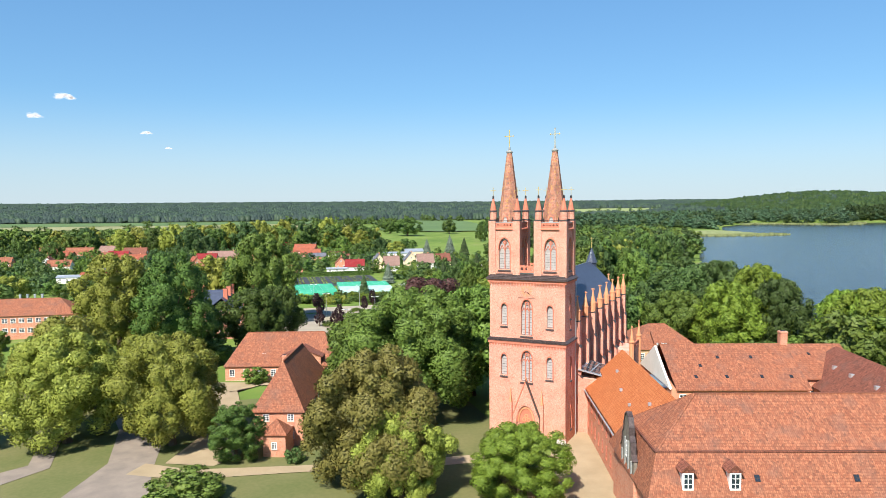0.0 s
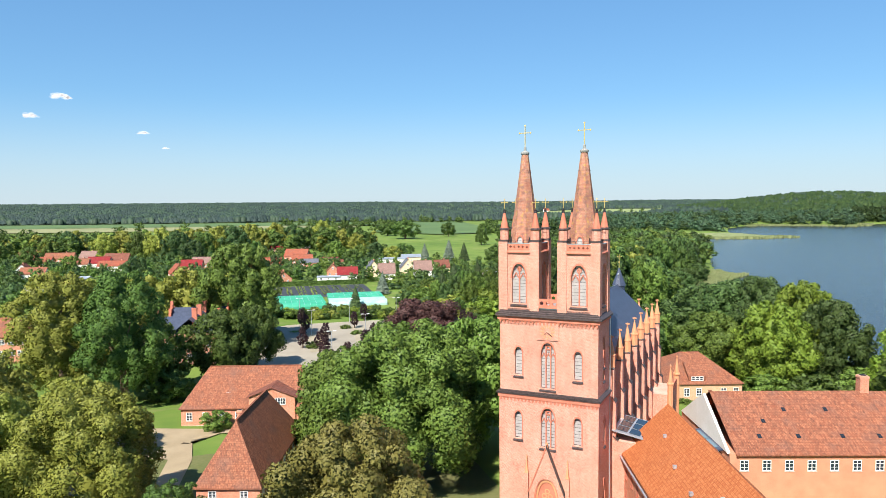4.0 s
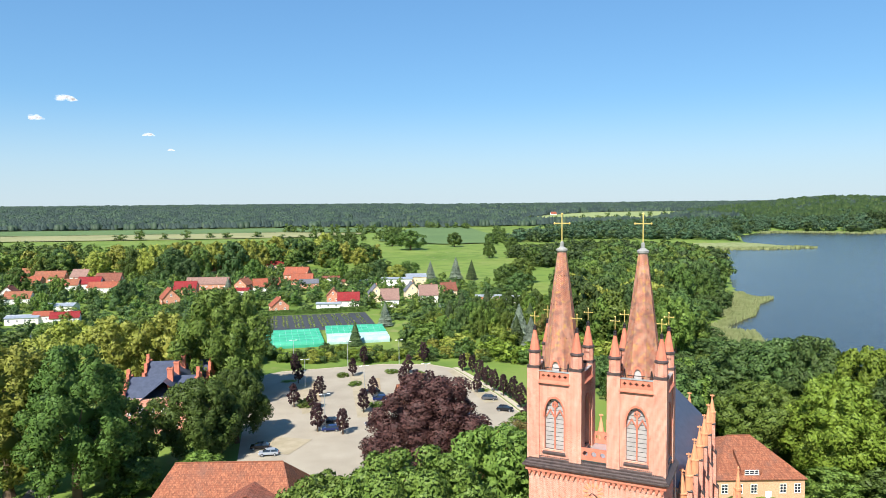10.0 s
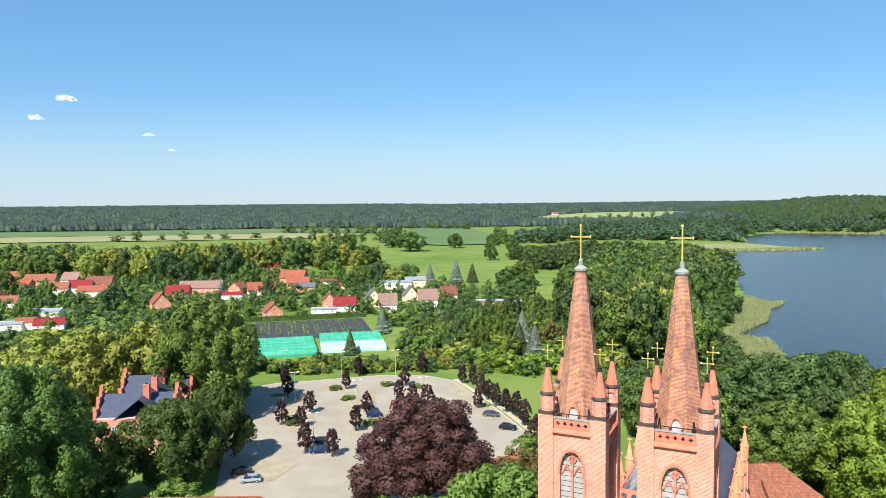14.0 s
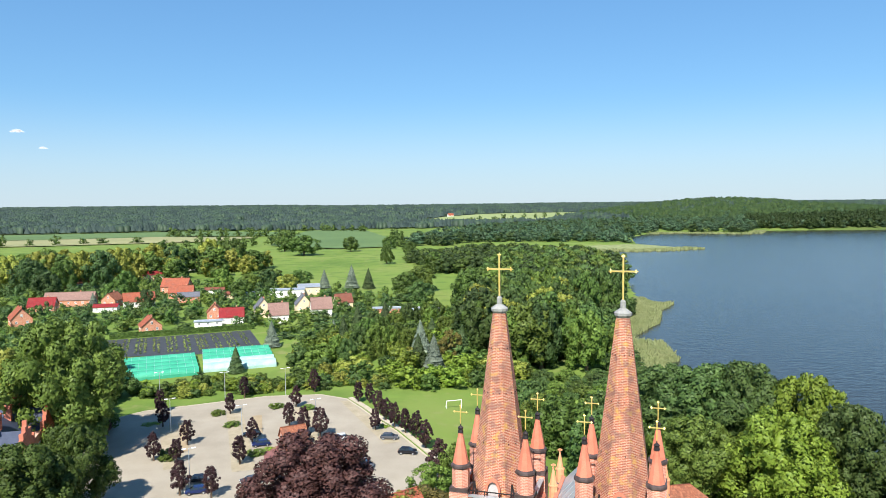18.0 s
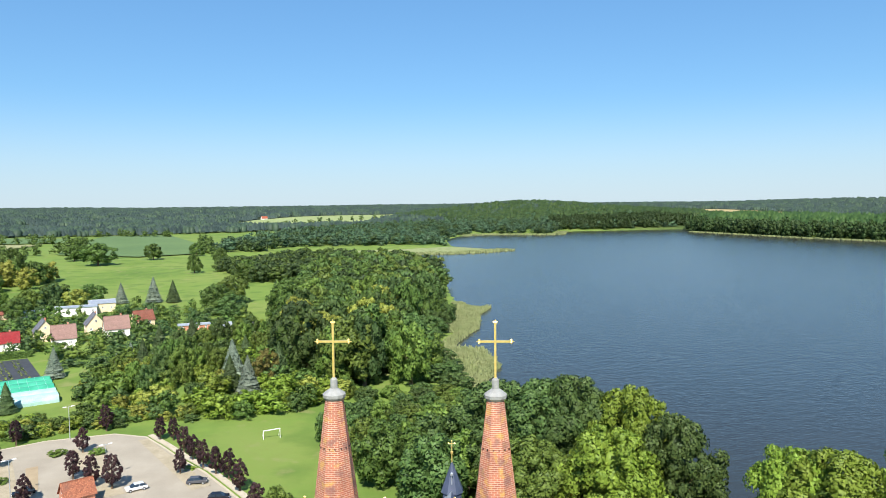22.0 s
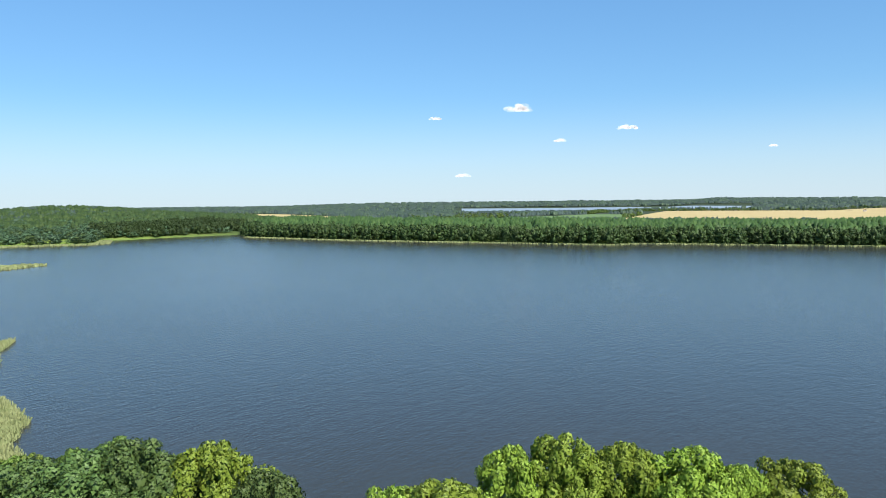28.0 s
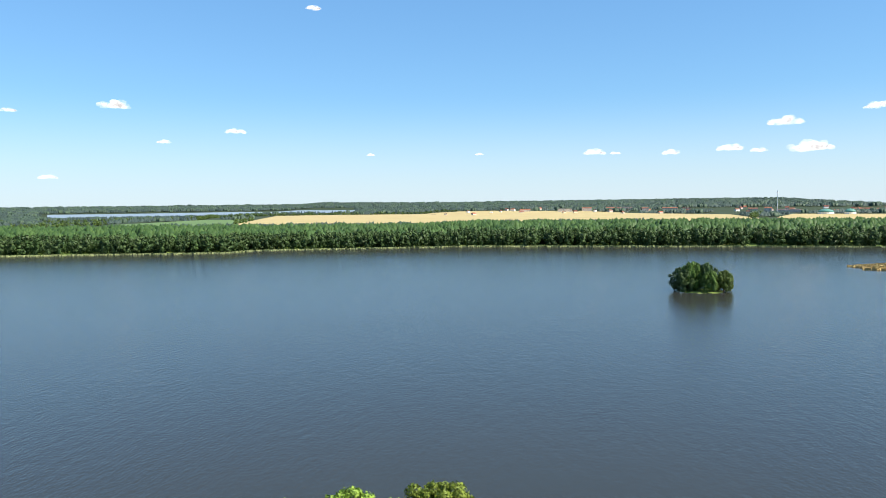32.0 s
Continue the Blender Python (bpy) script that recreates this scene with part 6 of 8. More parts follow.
x_, y_ = scatter(EAST, 10, 5, shore=5)
d_ = shore_dist(x_, y_)
for k, lf in enumerate(("shore", "wood", "shore")):
    sel = (d_ < 38) & (np.arange(len(x_)) % 3 == k)
    woods("far_shore_wood", x_[sel], y_[sel], (20, 27), (7, 10), lf, "mid", "dark broadleaf forest along the opposite shore", 80 + k)
sel = (d_ >= 38) & (np.arange(len(x_)) % 2 == 0)
woods("far_shore_wood", x_[sel], y_[sel], (21, 26), (8, 11), "shore", "dome", "dark broadleaf forest behind the opposite shore", 85)
CORNER = [(760, 1345), (1010, 1322), (1030, 1306), (1075, 1330), (1060, 1430), (760, 1420)]
x_, y_ = scatter(CORNER, 11, 44, shore=8)
woods("far_shore_wood", x_, y_, (17, 24), (7, 10), "shore", "mid", "dark broadleaf forest at the lake's far corner", 87)
# fields: outline, material, words
FIELDS = (
    ([(-700, 1020), (-425, 1062), (-200, 1120), (-170, 1240), (-330, 1290), (-520, 1240), (-900, 1180)], STUBBLE, "pale ripening grain field"),
    ([(-950, 1190), (-520, 1250), (-330, 1300), (-150, 1280), (-140, 1420), (-320, 1540), (-560, 1480), (-1000, 1420)], GREEN_FIELD, "green crop field"),
    ([(-470, 2230), (-330, 2280), (-140, 1960), (-60, 1720), (-160, 1720), (-300, 1960)], PALE_FIELD, "pale green strip field"),
    ([(90, 1980), (200, 1760), (420, 1720), (660, 2060), (860, 2500), (900, 2860), (640, 2760), (420, 2620), (250, 2420)], PALE_FIELD, "pale sunlit hay field"),
    ([(-120, 985), (-30, 900), (40, 925), (40, 1130), (0, 1480), (-110, 1500), (-130, 1200)], GREEN_FIELD, "dark green crop field"),
    ([(2166, 2855), (2290, 2500), (2210, 2060), (1660, 1560), (1457, 1632), (1590, 1967)], WHEAT, "golden grain field"),
    ([(1867, 1094), (2357, 1060), (2300, 870), (1794, 756), (1620, 900)], GREEN_FIELD, "green field beside the grain"),
    ([(1794, 752), (2300, 860), (3067, 1027), (3163, 666), (3385, 250), (3200, -300), (2500, -700), (1900, -600), (1750, -300), (1700, 100), (1655, 441), (1584, 565)], WHEAT, "golden grain field beyond the forest"),
    ([(1700, -640), (2050, -680), (2500, -900), (2200, -1400), (1700, -1300)], WHEAT, "golden stubble field"),
)
# reflected sky is painted into this lake's material
FIELDS += (([(20 + r0 * math.sin(radians(a)), 90 + r0 * math.cos(radians(a))) for r0, a in ((3750, 57), (3600, 64), (3600, 70), (3700, 78), (4000, 79), (4150, 70), (4150, 57))], FAR_WATER, "distant second lake"),)
for rim, mat, words in FIELDS:
    drape("far_water" if mat == FAR_WATER else "field", rim, mat, words + " edged by trees", "lake" if mat == FAR_WATER else "field", 4.0 if mat == FAR_WATER else 1.2, step=90)
field_polys = [f[0] for f in FIELDS]


def open_land(X, Y):
    ok = np.ones(X.shape, bool)
    for p in field_polys:
        ok &= ~inside(p, X, Y)
    return ok


# far woods to the skyline
PASTURE = [(-420, 780), (-60, 560), (70, 520), (85, 650), (66, 730), (46, 830), (60, 1000), (-20, 1150), (-420, 1060)]
far_rim = [(-3300, 300), (-3300, 4600), (4600, 4600), (4600, -1600), (1300, -1600), (1330, 700), (1200, 1400), (1080, 1660), (760, 1600), (300, 1600), (-60, 1500), (-320, 1560), (-600, 1500), (-1100, 1430), (-1600, 900)]


def far_ok(X, Y):
    r = np.hypot(X - 20, Y - 90)
    az = np.degrees(np.arctan2(X - 20, Y - 90))
    east = (az > 34) & (r > 1500) & (r < np.where((az > 56.5) & (az < 79.0), 4250, np.where(az > 80, 3500, 2900)))
    patch = np.sin(X * 0.0031 + 1.3) * np.cos(Y * 0.0027 + X * 0.0012) + 0.5 * np.sin(X * 0.011 + Y * 0.007)
    return open_land(X, Y) & (r < 4700) & (~east | ((patch > 0.75) & (r > 1900) & (r < 2500)) | ((az > 55) & (az < 80) & (r > 3350) & (r < 3560) & (patch > -0.5)) | ((az > 80) & (r > 2750) & (r < 3500) & (patch > 0.35)))


x_, y_ = scatter(far_rim, 26, 7, far_ok, 20)
r_ = np.hypot(x_, y_)
thin = (r_ < 2300) | (np.arange(len(x_)) % 2 > 0) | (r_ > 4350)
x_, y_, r_ = x_[thin], y_[thin], r_[thin]
# skyline haze comes from the bluish leaf colours, not from the air
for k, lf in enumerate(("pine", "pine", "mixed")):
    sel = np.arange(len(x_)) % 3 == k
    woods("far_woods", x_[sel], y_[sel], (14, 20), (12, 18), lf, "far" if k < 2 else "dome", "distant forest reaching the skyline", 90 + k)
HILL = [(620, 1480), (1250, 1420), (1300, 1900), (1000, 2250), (560, 2000)]
x_, y_ = scatter(HILL, 17, 8, open_land, 20)
woods("hill_wood", x_, y_, (14, 21), (9, 13), "shore", "dome", "wooded hill behind the lake", 99)
# hedges and lone trees in the fields
rows_ = []
for (ax, ay), (bx, by), gap in (((-330, 1310), (-130, 1260), 17), ((-120, 1500), (20, 1400), 18), ((-250, 960), (-90, 1010), 16), ((-110, 1000), (-120, 1240), 18), ((40, 930), (50, 1130), 15), ((-520, 1060), (-300, 1130), 30),
                                ((1800, 745), (2290, 862), 60), ((2000, -600), (2500, -800), 26), ((3163, 690), (2900, 1300), 11), ((3190, 640), (3400, 250), 16), ((2360, 1080), (2980, 1260), 16), ((2900, 1300), (2500, 1900), 12), ((1480, 1180), (1860, 1110), 12), ((160, 1890), (420, 1700), 16), ((300, 2080), (620, 2100), 30)):
    n = int(math.hypot(bx - ax, by - ay) / gap)
    rows_ += [(ax + (bx - ax) * i / n + random.uniform(-6, 6), ay + (by - ay) * i / n + random.uniform(-6, 6)) for i in range(n)]
hx, hy = np.array(rows_).T
woods("hedgerow", hx, hy, (9, 17), (6, 10), "oak", "mid", "hedgerow trees between the fields", 101)
for i, (x, y, H, R) in enumerate(((-62, 812, 22, 15), (-14, 860, 17, 9), (22, 695, 17, 6), (30, 900, 15, 8), (48, 770, 16, 7), (-90, 880, 16, 10), (60, 640, 15, 8))):
    tree(x, y, H, R, "oak", "round", 1, 0.08, seed=i % 3, group="lone pasture trees")
# tall belt behind the village
BELT = [(-430, 560), (-330, 640), (-200, 720), (-90, 700), (-70, 640), (-110, 600), (-230, 580), (-330, 520)]
x_, y_ = scatter(BELT, 18, 9)
for k, lf in enumerate(("oak", "maple", "lime")):
    sel = np.arange(len(x_)) % 3 == k
    woods("village_wood", x_[sel], y_[sel], (15, 21), (7, 10), lf, "near", "tall trees behind the village", 110 + k)
BELT2 = [(-900, 480), (-420, 560), (-330, 680), (-420, 780), (-700, 800), (-1000, 700)]
x_, y_ = scatter(BELT2, 24, 10)
woods("village_wood", x_, y_, (12, 18), (7, 11), "oak", "mid", "trees at the village edge", 115)


# ---- reeds ----
def reeds(name, line, width, gap, h, label, seed, tuft=0.5, mat=None):
    """A belt of upright blades along a line, leaning inwards from the water."""
    r = np.random.default_rng(seed)
    P = []
    for (ax, ay), (bx, by) in zip(line, line[1:]):
        ln = math.hypot(bx - ax, by - ay)
        n = int(ln * width / gap ** 2) + 1
        t, o = r.uniform(0, 1, n), r.uniform(-0.35, 0.65, n) * width
        P.append(np.stack([ax + (bx - ax) * t - (by - ay) / ln * o, ay + (by - ay) * t + (bx - ax) / ln * o], 1))
    P = np.concatenate(P)
    n = len(P)
    a = r.uniform(0, np.pi, n)
    w, hh = tuft * r.uniform(0.6, 1.4, n), h * r.uniform(0.6, 1.15, n)
    d = np.stack([np.cos(a) * w, np.sin(a) * w], 1)
    lean = r.normal(scale=0.35, size=(n, 2))
    z0 = np.full(n, LAKE_Z - 0.4)
    v = np.stack([np.column_stack([P - d, z0]), np.column_stack([P + d, z0]), np.column_stack([P + d * 0.7 + lean, z0 + hh + 0.4]), np.column_stack([P - d * 0.8 + lean, z0 + hh * 0.9 + 0.4])], 1).reshape(-1, 3)
    ob = new(name, mesh_from(name, v, np.arange(n * 4).reshape(n, 4), mat or REED))
    return tagged(ob, label, "reeds", kind="stuff")


NEAR_REEDS = [(100, 262), (105, 288), (117, 297), (119, 312), (110, 328), (118, 345), (131, 362), (140, 385), (146, 404), (165, 436), (168, 462)]
reeds("reeds", NEAR_REEDS, 7, 0.5, 1.7, "pale green reed bed at the lake edge", 1, 0.16)
for k, bay in enumerate(([(112, 345), (127, 330), (122, 308), (110.5, 285), (101, 275), (98, 283), (101, 310)], [(161, 449), (180, 438), (162, 414), (144, 374), (132, 361), (125, 371), (142, 411)])):
    r = np.random.default_rng(60 + k)
    bx, by = scatter(bay, 0.55, 61 + k, shore=-99)
    n = len(bx)
    a, w, hh = r.uniform(0, np.pi, n), r.uniform(0.12, 0.3, n), r.uniform(1.0, 2.1, n) + 0.5 * np.sin(bx * 0.5) * np.cos(by * 0.4)
    d = np.stack([np.cos(a) * w, np.sin(a) * w], 1)
    P = np.stack([bx, by], 1)
    lean = r.normal(scale=0.5, size=(n, 2))
    z0 = np.full(n, LAKE_Z - 0.3)
    v = np.stack([np.column_stack([P - d, z0]), np.column_stack([P + d, z0]), np.column_stack([P + d * 0.6 + lean, z0 + hh]), np.column_stack([P - d * 0.6 + lean, z0 + hh * 0.9])], 1).reshape(-1, 3)
    tagged(new("reeds", mesh_from("reeds", v, np.arange(n * 4).reshape(n, 4), REED)), "pale green reed bed standing in shallow water", "reeds", kind="stuff")
    drape("reed_ground", bay, REED_LOW, "trampled reed stubble at the water line", "reed bed", 0.0, step=4, level=LAKE_Z + 0.12)
reeds("reeds", [(404, 891), (372, 875), (338, 866), (268, 877), (144, 888), (100, 884)], 30, 2.2, 2.2, "pale reed spit reaching into the lake", 2, 1.3)
reeds("reeds", [(500, 1262), (560, 1290), (657, 1214), (690, 1238), (745, 1326)], 22, 2.6, 2.4, "pale reeds on the far point", 3, 1.6)
reeds("reeds", [(942, 1180), (932, 910), (958, 700), (990, 460), (1035, 435), (1102, 120), (1065, -200), (1030, -435), (1010, -900)][::-1], 9, 1.25, 1.7, "pale reed strip along the opposite shore", 4, 1.7)
reeds("reeds", [(690, -360), (735, -262), (800, -420)], 30, 1.5, 1.6, "golden reeds on the southern point", 5, 1.8, mottled("golden_reeds", (0.34, 0.24, 0.09, 1), (0.46, 0.34, 0.14, 1), 0.2, 0.9, 3, 0.4))
drape("reed_ground", [(404, 893), (338, 858), (268, 869), (144, 880), (100, 874), (70, 890), (150, 915), (270, 905), (350, 905)], REED, "trampled reed ground on the spit", "reed bed", 0.5, step=25)
# island
for i, (x, y) in enumerate(((556, -77), (560, -66), (561, -55), (566, -48), (569, -60), (571, -71), (565, -80), (558, -50), (552, -66))):
    tree(x, y, (16, 21, 22, 17, 21, 19, 15, 16, 16)[i], 6.4, ("oak", "wood")[i % 2], "round", 1, 0.0, seed=i % 3, group="island trees", z=LAKE_Z + 0.2)
bm = bmesh.new()
lathe(bm, 564, -63, [(19, LAKE_Z - 1.5), (16, LAKE_Z + 0.15), (9, LAKE_Z + 0.6)], 20)
tagged(part("island", bm, GRASS, None, smooth=True), "small wooded island low in the lake", "island", kind="structure")

# ---- car park ----
LOT = [(-66, 240), (-64, 242.5), (-58, 249), (-37.3, 256.2), (-25.8, 260), (-9.9, 259.6), (-2.1, 253.8), (2.2, 243.6), (5.5, 234.6), (11, 222.4), (16.6, 205.6), (21, 193), (23, 178), (14, 166), (-12, 160), (-34, 157), (-44, 160), (-52, 190), (-60, 206)]
lot = drape("car_park", LOT, PAVING, "pale concrete-paved car park with tree bays", "car park", 0.1, step=5)
ASPH2 = mottled("bay_paving", srgb(146, 136, 112), srgb(170, 158, 136), 0.5, 0.95, 4, 0.4)
for rim in ([(-49, 232), (-46, 236), (-36, 204), (-40, 202)], [(-35, 246), (-31, 247), (-20, 200), (-25, 199)], [(-19, 250), (-13, 251), (-5, 216), (-11, 215)], [(-4, 252), (-1.5, 251.5), (12, 214), (8, 212.5)], [(-45, 174), (-36, 172), (-33, 182), (-42, 184)]):
    drape("parking_bays", rim, ASPH2, "grassy concrete-grid parking bays", "parking bays", 0.16, step=6)
for rim, mat in (([(-45.5, 236), (-43.5, 236.6), (-37.5, 214), (-39, 213.4)], SAND), ([(-27, 240), (-24.6, 240.6), (-22.2, 225), (-24.4, 224.6)], SAND)):
    drape("median_path", rim, mat, "pale paved walkway between parking rows", "path", 0.2, step=5)
KERB = mottled("kerb_stone", srgb(168, 156, 136), srgb(186, 176, 158), 1.0, 0.9, 10)


def kerb(pts, w=0.5, h=0.16, name="kerb", mat=None, label="pale stone kerb along the paving", cat="kerb"):
    bm = bmesh.new()
    for (ax, ay), (bx, by) in zip(pts, pts[1:]):
        ln = math.hypot(bx - ax, by - ay)
        n = max(1, int(ln / 6))
        nx_, ny_ = -(by - ay) / ln * w / 2, (bx - ax) / ln * w / 2
        for i in range(n):
            x0, y0, x1, y1 = ax + (bx - ax) * i / n, ay + (by - ay) * i / n, ax + (bx - ax) * (i + 1) / n, ay + (by - ay) * (i + 1) / n
            z0, z1 = gz(x0, y0) + h, gz(x1, y1) + h
            solid(bm, [(x0 - nx_, y0 - ny_, z0), (x1 - nx_, y1 - ny_, z1), (x1 + nx_, y1 + ny_, z1), (x0 + nx_, y0 + ny_, z0)], (0, 0, -0.35))
    return tagged(part(name, bm, mat or KERB), label, cat, kind="structure")


kerb(LOT[:12])
kerb([(-1.0, 255), (3.6, 244.2), (7.0, 235.2), (12.5, 223), (18.1, 206.2), (22.5, 193.6)], 1.5, 0.2, "footpath", KERB, "pale footpath beside the car park", "path")


def car(x, y, turn, paint, label):
    """A parked car: body with wheel arches, glasshouse, four wheels, lamps."""
    c = thing("car", pose(x, y, gz(x, y) + 0.1, 0, 0, turn), label, "car", "parked cars")
    prof = [(-2.12, 0.35), (-2.16, 0.75), (-2.0, 0.92), (-1.1, 0.98), (1.35, 0.98), (2.0, 0.95), (2.14, 0.7), (2.1, 0.35)]
    bm = bmesh.new()
    solid(bm, [(px, -0.86, pz) for px, pz in prof], (0, 1.72, 0))
    bmesh.ops.bevel(bm, geom=[e for e in bm.edges], offset=0.06, segments=1, affect="EDGES")
    body = part("body", bm, paint, c)
    bm = bmesh.new()
    v0 = [bm.verts.new(p) for p in ((-1.25, -0.8, 0.97), (1.95, -0.8, 0.97), (1.95, 0.8, 0.97), (-1.25, 0.8, 0.97))]
    v1 = [bm.verts.new(p) for p in ((-0.45, -0.64, 1.44), (1.35, -0.64, 1.44), (1.35, 0.64, 1.44), (-0.45, 0.64, 1.44))]
    for i in range(4):
        bm.faces.new((v0[i], v0[(i + 1) % 4], v1[(i + 1) % 4], v1[i]))
    bm.faces.new(v1)
    part("glasshouse", bm, GLASS, body, "dark tinted windows")
    bm = bmesh.new()
    solid(bm, [(-0.48, -0.66, 1.44), (1.38, -0.66, 1.44), (1.38, 0.66, 1.44), (-0.48, 0.66, 1.44)], (0, 0, 0.05))
    for sx in (-0.8, 0.8):
        solid(bm, [(0.4, sx - 0.03, 0.97), (0.5, sx - 0.03, 0.97), (0.5, sx * 0.8, 1.46), (0.4, sx * 0.8, 1.46)], (0, 0.05, 0))
    part("car_roof", bm, paint, body)
    for wx in (-1.35, 1.35):
        for wy in (-0.86, 0.86):
            bm = bmesh.new()
            lathe(bm, 0, 0, [(0.2, -0.11), (0.31, -0.1), (0.33, 0), (0.31, 0.1), (0.2, 0.11)], 14)
            bm.transform(Matrix.Translation((wx, wy, 0.33)) @ Matrix.Rotation(math.pi / 2, 4, "X"))
            w = part("wheel", bm, IRON, c, "black tyre")
            bm = bmesh.new()
            lathe(bm, 0, 0, [(0.19, -0.125), (0.19, 0.125)], 10)
            bm.transform(Matrix.Translation((wx, wy, 0.33)) @ Matrix.Rotation(math.pi / 2, 4, "X"))
            part("rim", bm, ZINC, w)
    for wx, mat, nm in ((-2.15, WHITE, "headlight"), (2.12, TILE_BRIGHT, "tail_light")):
        for wy in (-0.62, 0.62):
            part(nm, boxed((wx - 0.03, wx + 0.05, wy - 0.17, wy + 0.17, 0.66, 0.8)), mat, body)


def paintwork(name, c):
    return Mat(name, 0.25, 0.3, 0.6).color(c).m


P_BLACK, P_BLUE, P_SILVER, P_WHITE, P_GREY = paintwork("black_paint", srgb(30, 32, 40)), paintwork("blue_paint", srgb(32, 48, 96)), paintwork("silver_paint", srgb(170, 178, 190)), paintwork("white_car_paint", srgb(226, 228, 232)), paintwork("grey_paint", srgb(90, 92, 98))
for x, y, a, p, w in ((-24.5, 223, 14, P_BLACK, "black car"), (-21.2, 215.4, 14, P_BLUE, "dark blue car"), (-2.8, 217.2, 14, P_WHITE, "white hatchback"), (0.4, 206.5, 8, P_SILVER, "silver-blue estate car"),
                      (1.8, 201.8, 10, P_BLACK, "black car"), (3.1, 198.2, 12, P_SILVER, "silver car"), (9.2, 216.2, 168, P_GREY, "grey estate car"), (13.0, 205.6, 168, P_BLACK, "black hatchback"),
                      (-31.3, 194.5, 10, P_BLACK, "black estate car"), (-29.9, 188.5, 10, P_BLUE, "dark blue car"), (-20, 192.5, 18, P_GREY, "grey saloon car"), (-43.4, 175.6, 10, P_BLACK, "black car"), (-40.3, 171.6, 12, P_SILVER, "silver estate car")):
    car(x, y, a, p, w + " parked on pale paving")
# dark red maples of the car park
for i, (x, y, h) in enumerate(((-43.8, 208.5, 8), (-38.8, 218.3, 7.8), (-48.8, 234.1, 8.4), (-53, 247, 8), (-38.3, 206.5, 7), (-16, 229, 8.2), (-16, 247, 7.6), (-33.4, 243, 7.4), (-32.3, 259.5, 8), (-12.1, 263.6, 8.6), (-24.1, 203.6, 8.2),
                               (-23.6, 218, 7.6), (-11.8, 222.4, 8.6), (-7.6, 219.8, 9.4), (1.4, 250, 7.4), (5.9, 223.5, 7), (6.9, 238, 8), (4.6, 248.6, 7.2), (-60.7, 226.8, 8.6), (-33, 188, 9), (-26.5, 186, 8), (10.8, 225.1, 8), (13.3, 220.2, 8), (15.8, 217.1, 8.2), (18.7, 189.4, 10.5), (8.8, 231.5, 7.4), (17.5, 209, 8.4), (3.0, 195.5, 7))):
    h *= 0.86
    tree(x, y, h, h * 0.29, "plum", "oval", 1, 0.14, seed=i % 3, group="red-leaved car park trees", label="young maple with dark red leaves beside parking bays")


def shrub(x, y, h, r, leafset, label="rounded clipped green shrub", lod=2, name="shrub"):
    s = thing(name, pose(x, y, gz(x, y) - 0.15, 0, 0, (x * 53) % 360), label, "shrub", "shrubs")
    c = new("foliage", crown_mesh("round", leafset, lod, int(abs(x)) % 2))
    c.parent = s
    c.matrix_basis = Matrix.Diagonal((r, r, h, 1))


for x, y in ((-36.6, 243), (-21.6, 247.5), (-21.6, 209.3), (-41, 208.8), (-41.8, 212.6), (-12.6, 245), (-31, 232)):
    shrub(x, y, 1.5, 2.0, "maple", lod=1)
for x, y in ((-19, 212.6), (-53.4, 236.2), (-51.4, 236.8), (8, 226)):
    shrub(x, y, 0.5, 1.8, "bright", "low yellow-leaved ground shrub")


def street_lamp(x, y, h=8.5, arms=2, turn=20):
    l = thing("street_lamp", pose(x, y, gz(x, y), 0, 0, turn), "tall grey double-headed steel street lamp", "lamp", "car park lamps")
    bm = bmesh.new()
    lathe(bm, 0, 0, [(0.12, -0.3), (0.11, 1.0), (0.06, h)], 8)
    part("pole", bm, ZINC, l)
    part("arm", boxed((-0.9, 0.9, -0.04, 0.04, h - 0.06, h + 0.02)), ZINC, l)
    for s in (-1, 1)[:arms]:
        bm = bmesh.new()
        solid(bm, [(s * 0.55, -0.2, h - 0.02), (s * 1.35, -0.16, h - 0.02), (s * 1.35, 0.16, h - 0.02), (s * 0.55, 0.2, h - 0.02)], (0, 0, 0.14))
        part("lamp_head", bm, WHITE, l)


for x, y in ((-56.5, 259.5), (-37.4, 256.8), (-20.3, 259.6), (-8.9, 224), (-45.6, 229.5), (-31.7, 190.7), (-26.5, 221)):
    street_lamp(x, y)
hut = house(pose(-13.5, 214, gz(-13.5, 214), 0, 0, 20), 5.5, 4.5, 2.6, 2.4, TILE_RED, BRICK_HOUSE, "small brick kiosk with steep red tile roof", 0, "kiosk", gap=3, win=(0.9, 1.0))
drape("hut_terrace", [(-20, 212), (-17, 215), (-16, 206), (-19, 204)], mottled("red_paving", srgb(120, 80, 78), srgb(140, 96, 92), 0.5, 0.9, 6), "reddish paved terrace beside the kiosk", "terrace", 0.2, step=4)
# goal on the meadow
goal = thing("football_goal", pose(28.4, 243.6, gz(28.4, 243.6), 0, 0, 10), "white football goal on the mown meadow", "goal")
for x in (-2.2, 2.2):
    bm = bmesh.new()
    lathe(bm, x, 0, [(0.08, -0.2), (0.08, 2.3)], 8)
    part("post", bm, WHITE, goal)
part("crossbar", boxed((-2.28, 2.28, -0.08, 0.08, 2.26, 2.42)), WHITE, goal)
for x in (-2.2, 2.2):
    bm = bmesh.new()
    solid(bm, [(x - 0.04, 0.05, 2.3), (x + 0.04, 0.05, 2.3), (x + 0.04, 1.4, 0), (x - 0.04, 1.4, 0)], (0, 0.06, 0))
    part("stay", bm, WHITE, goal)

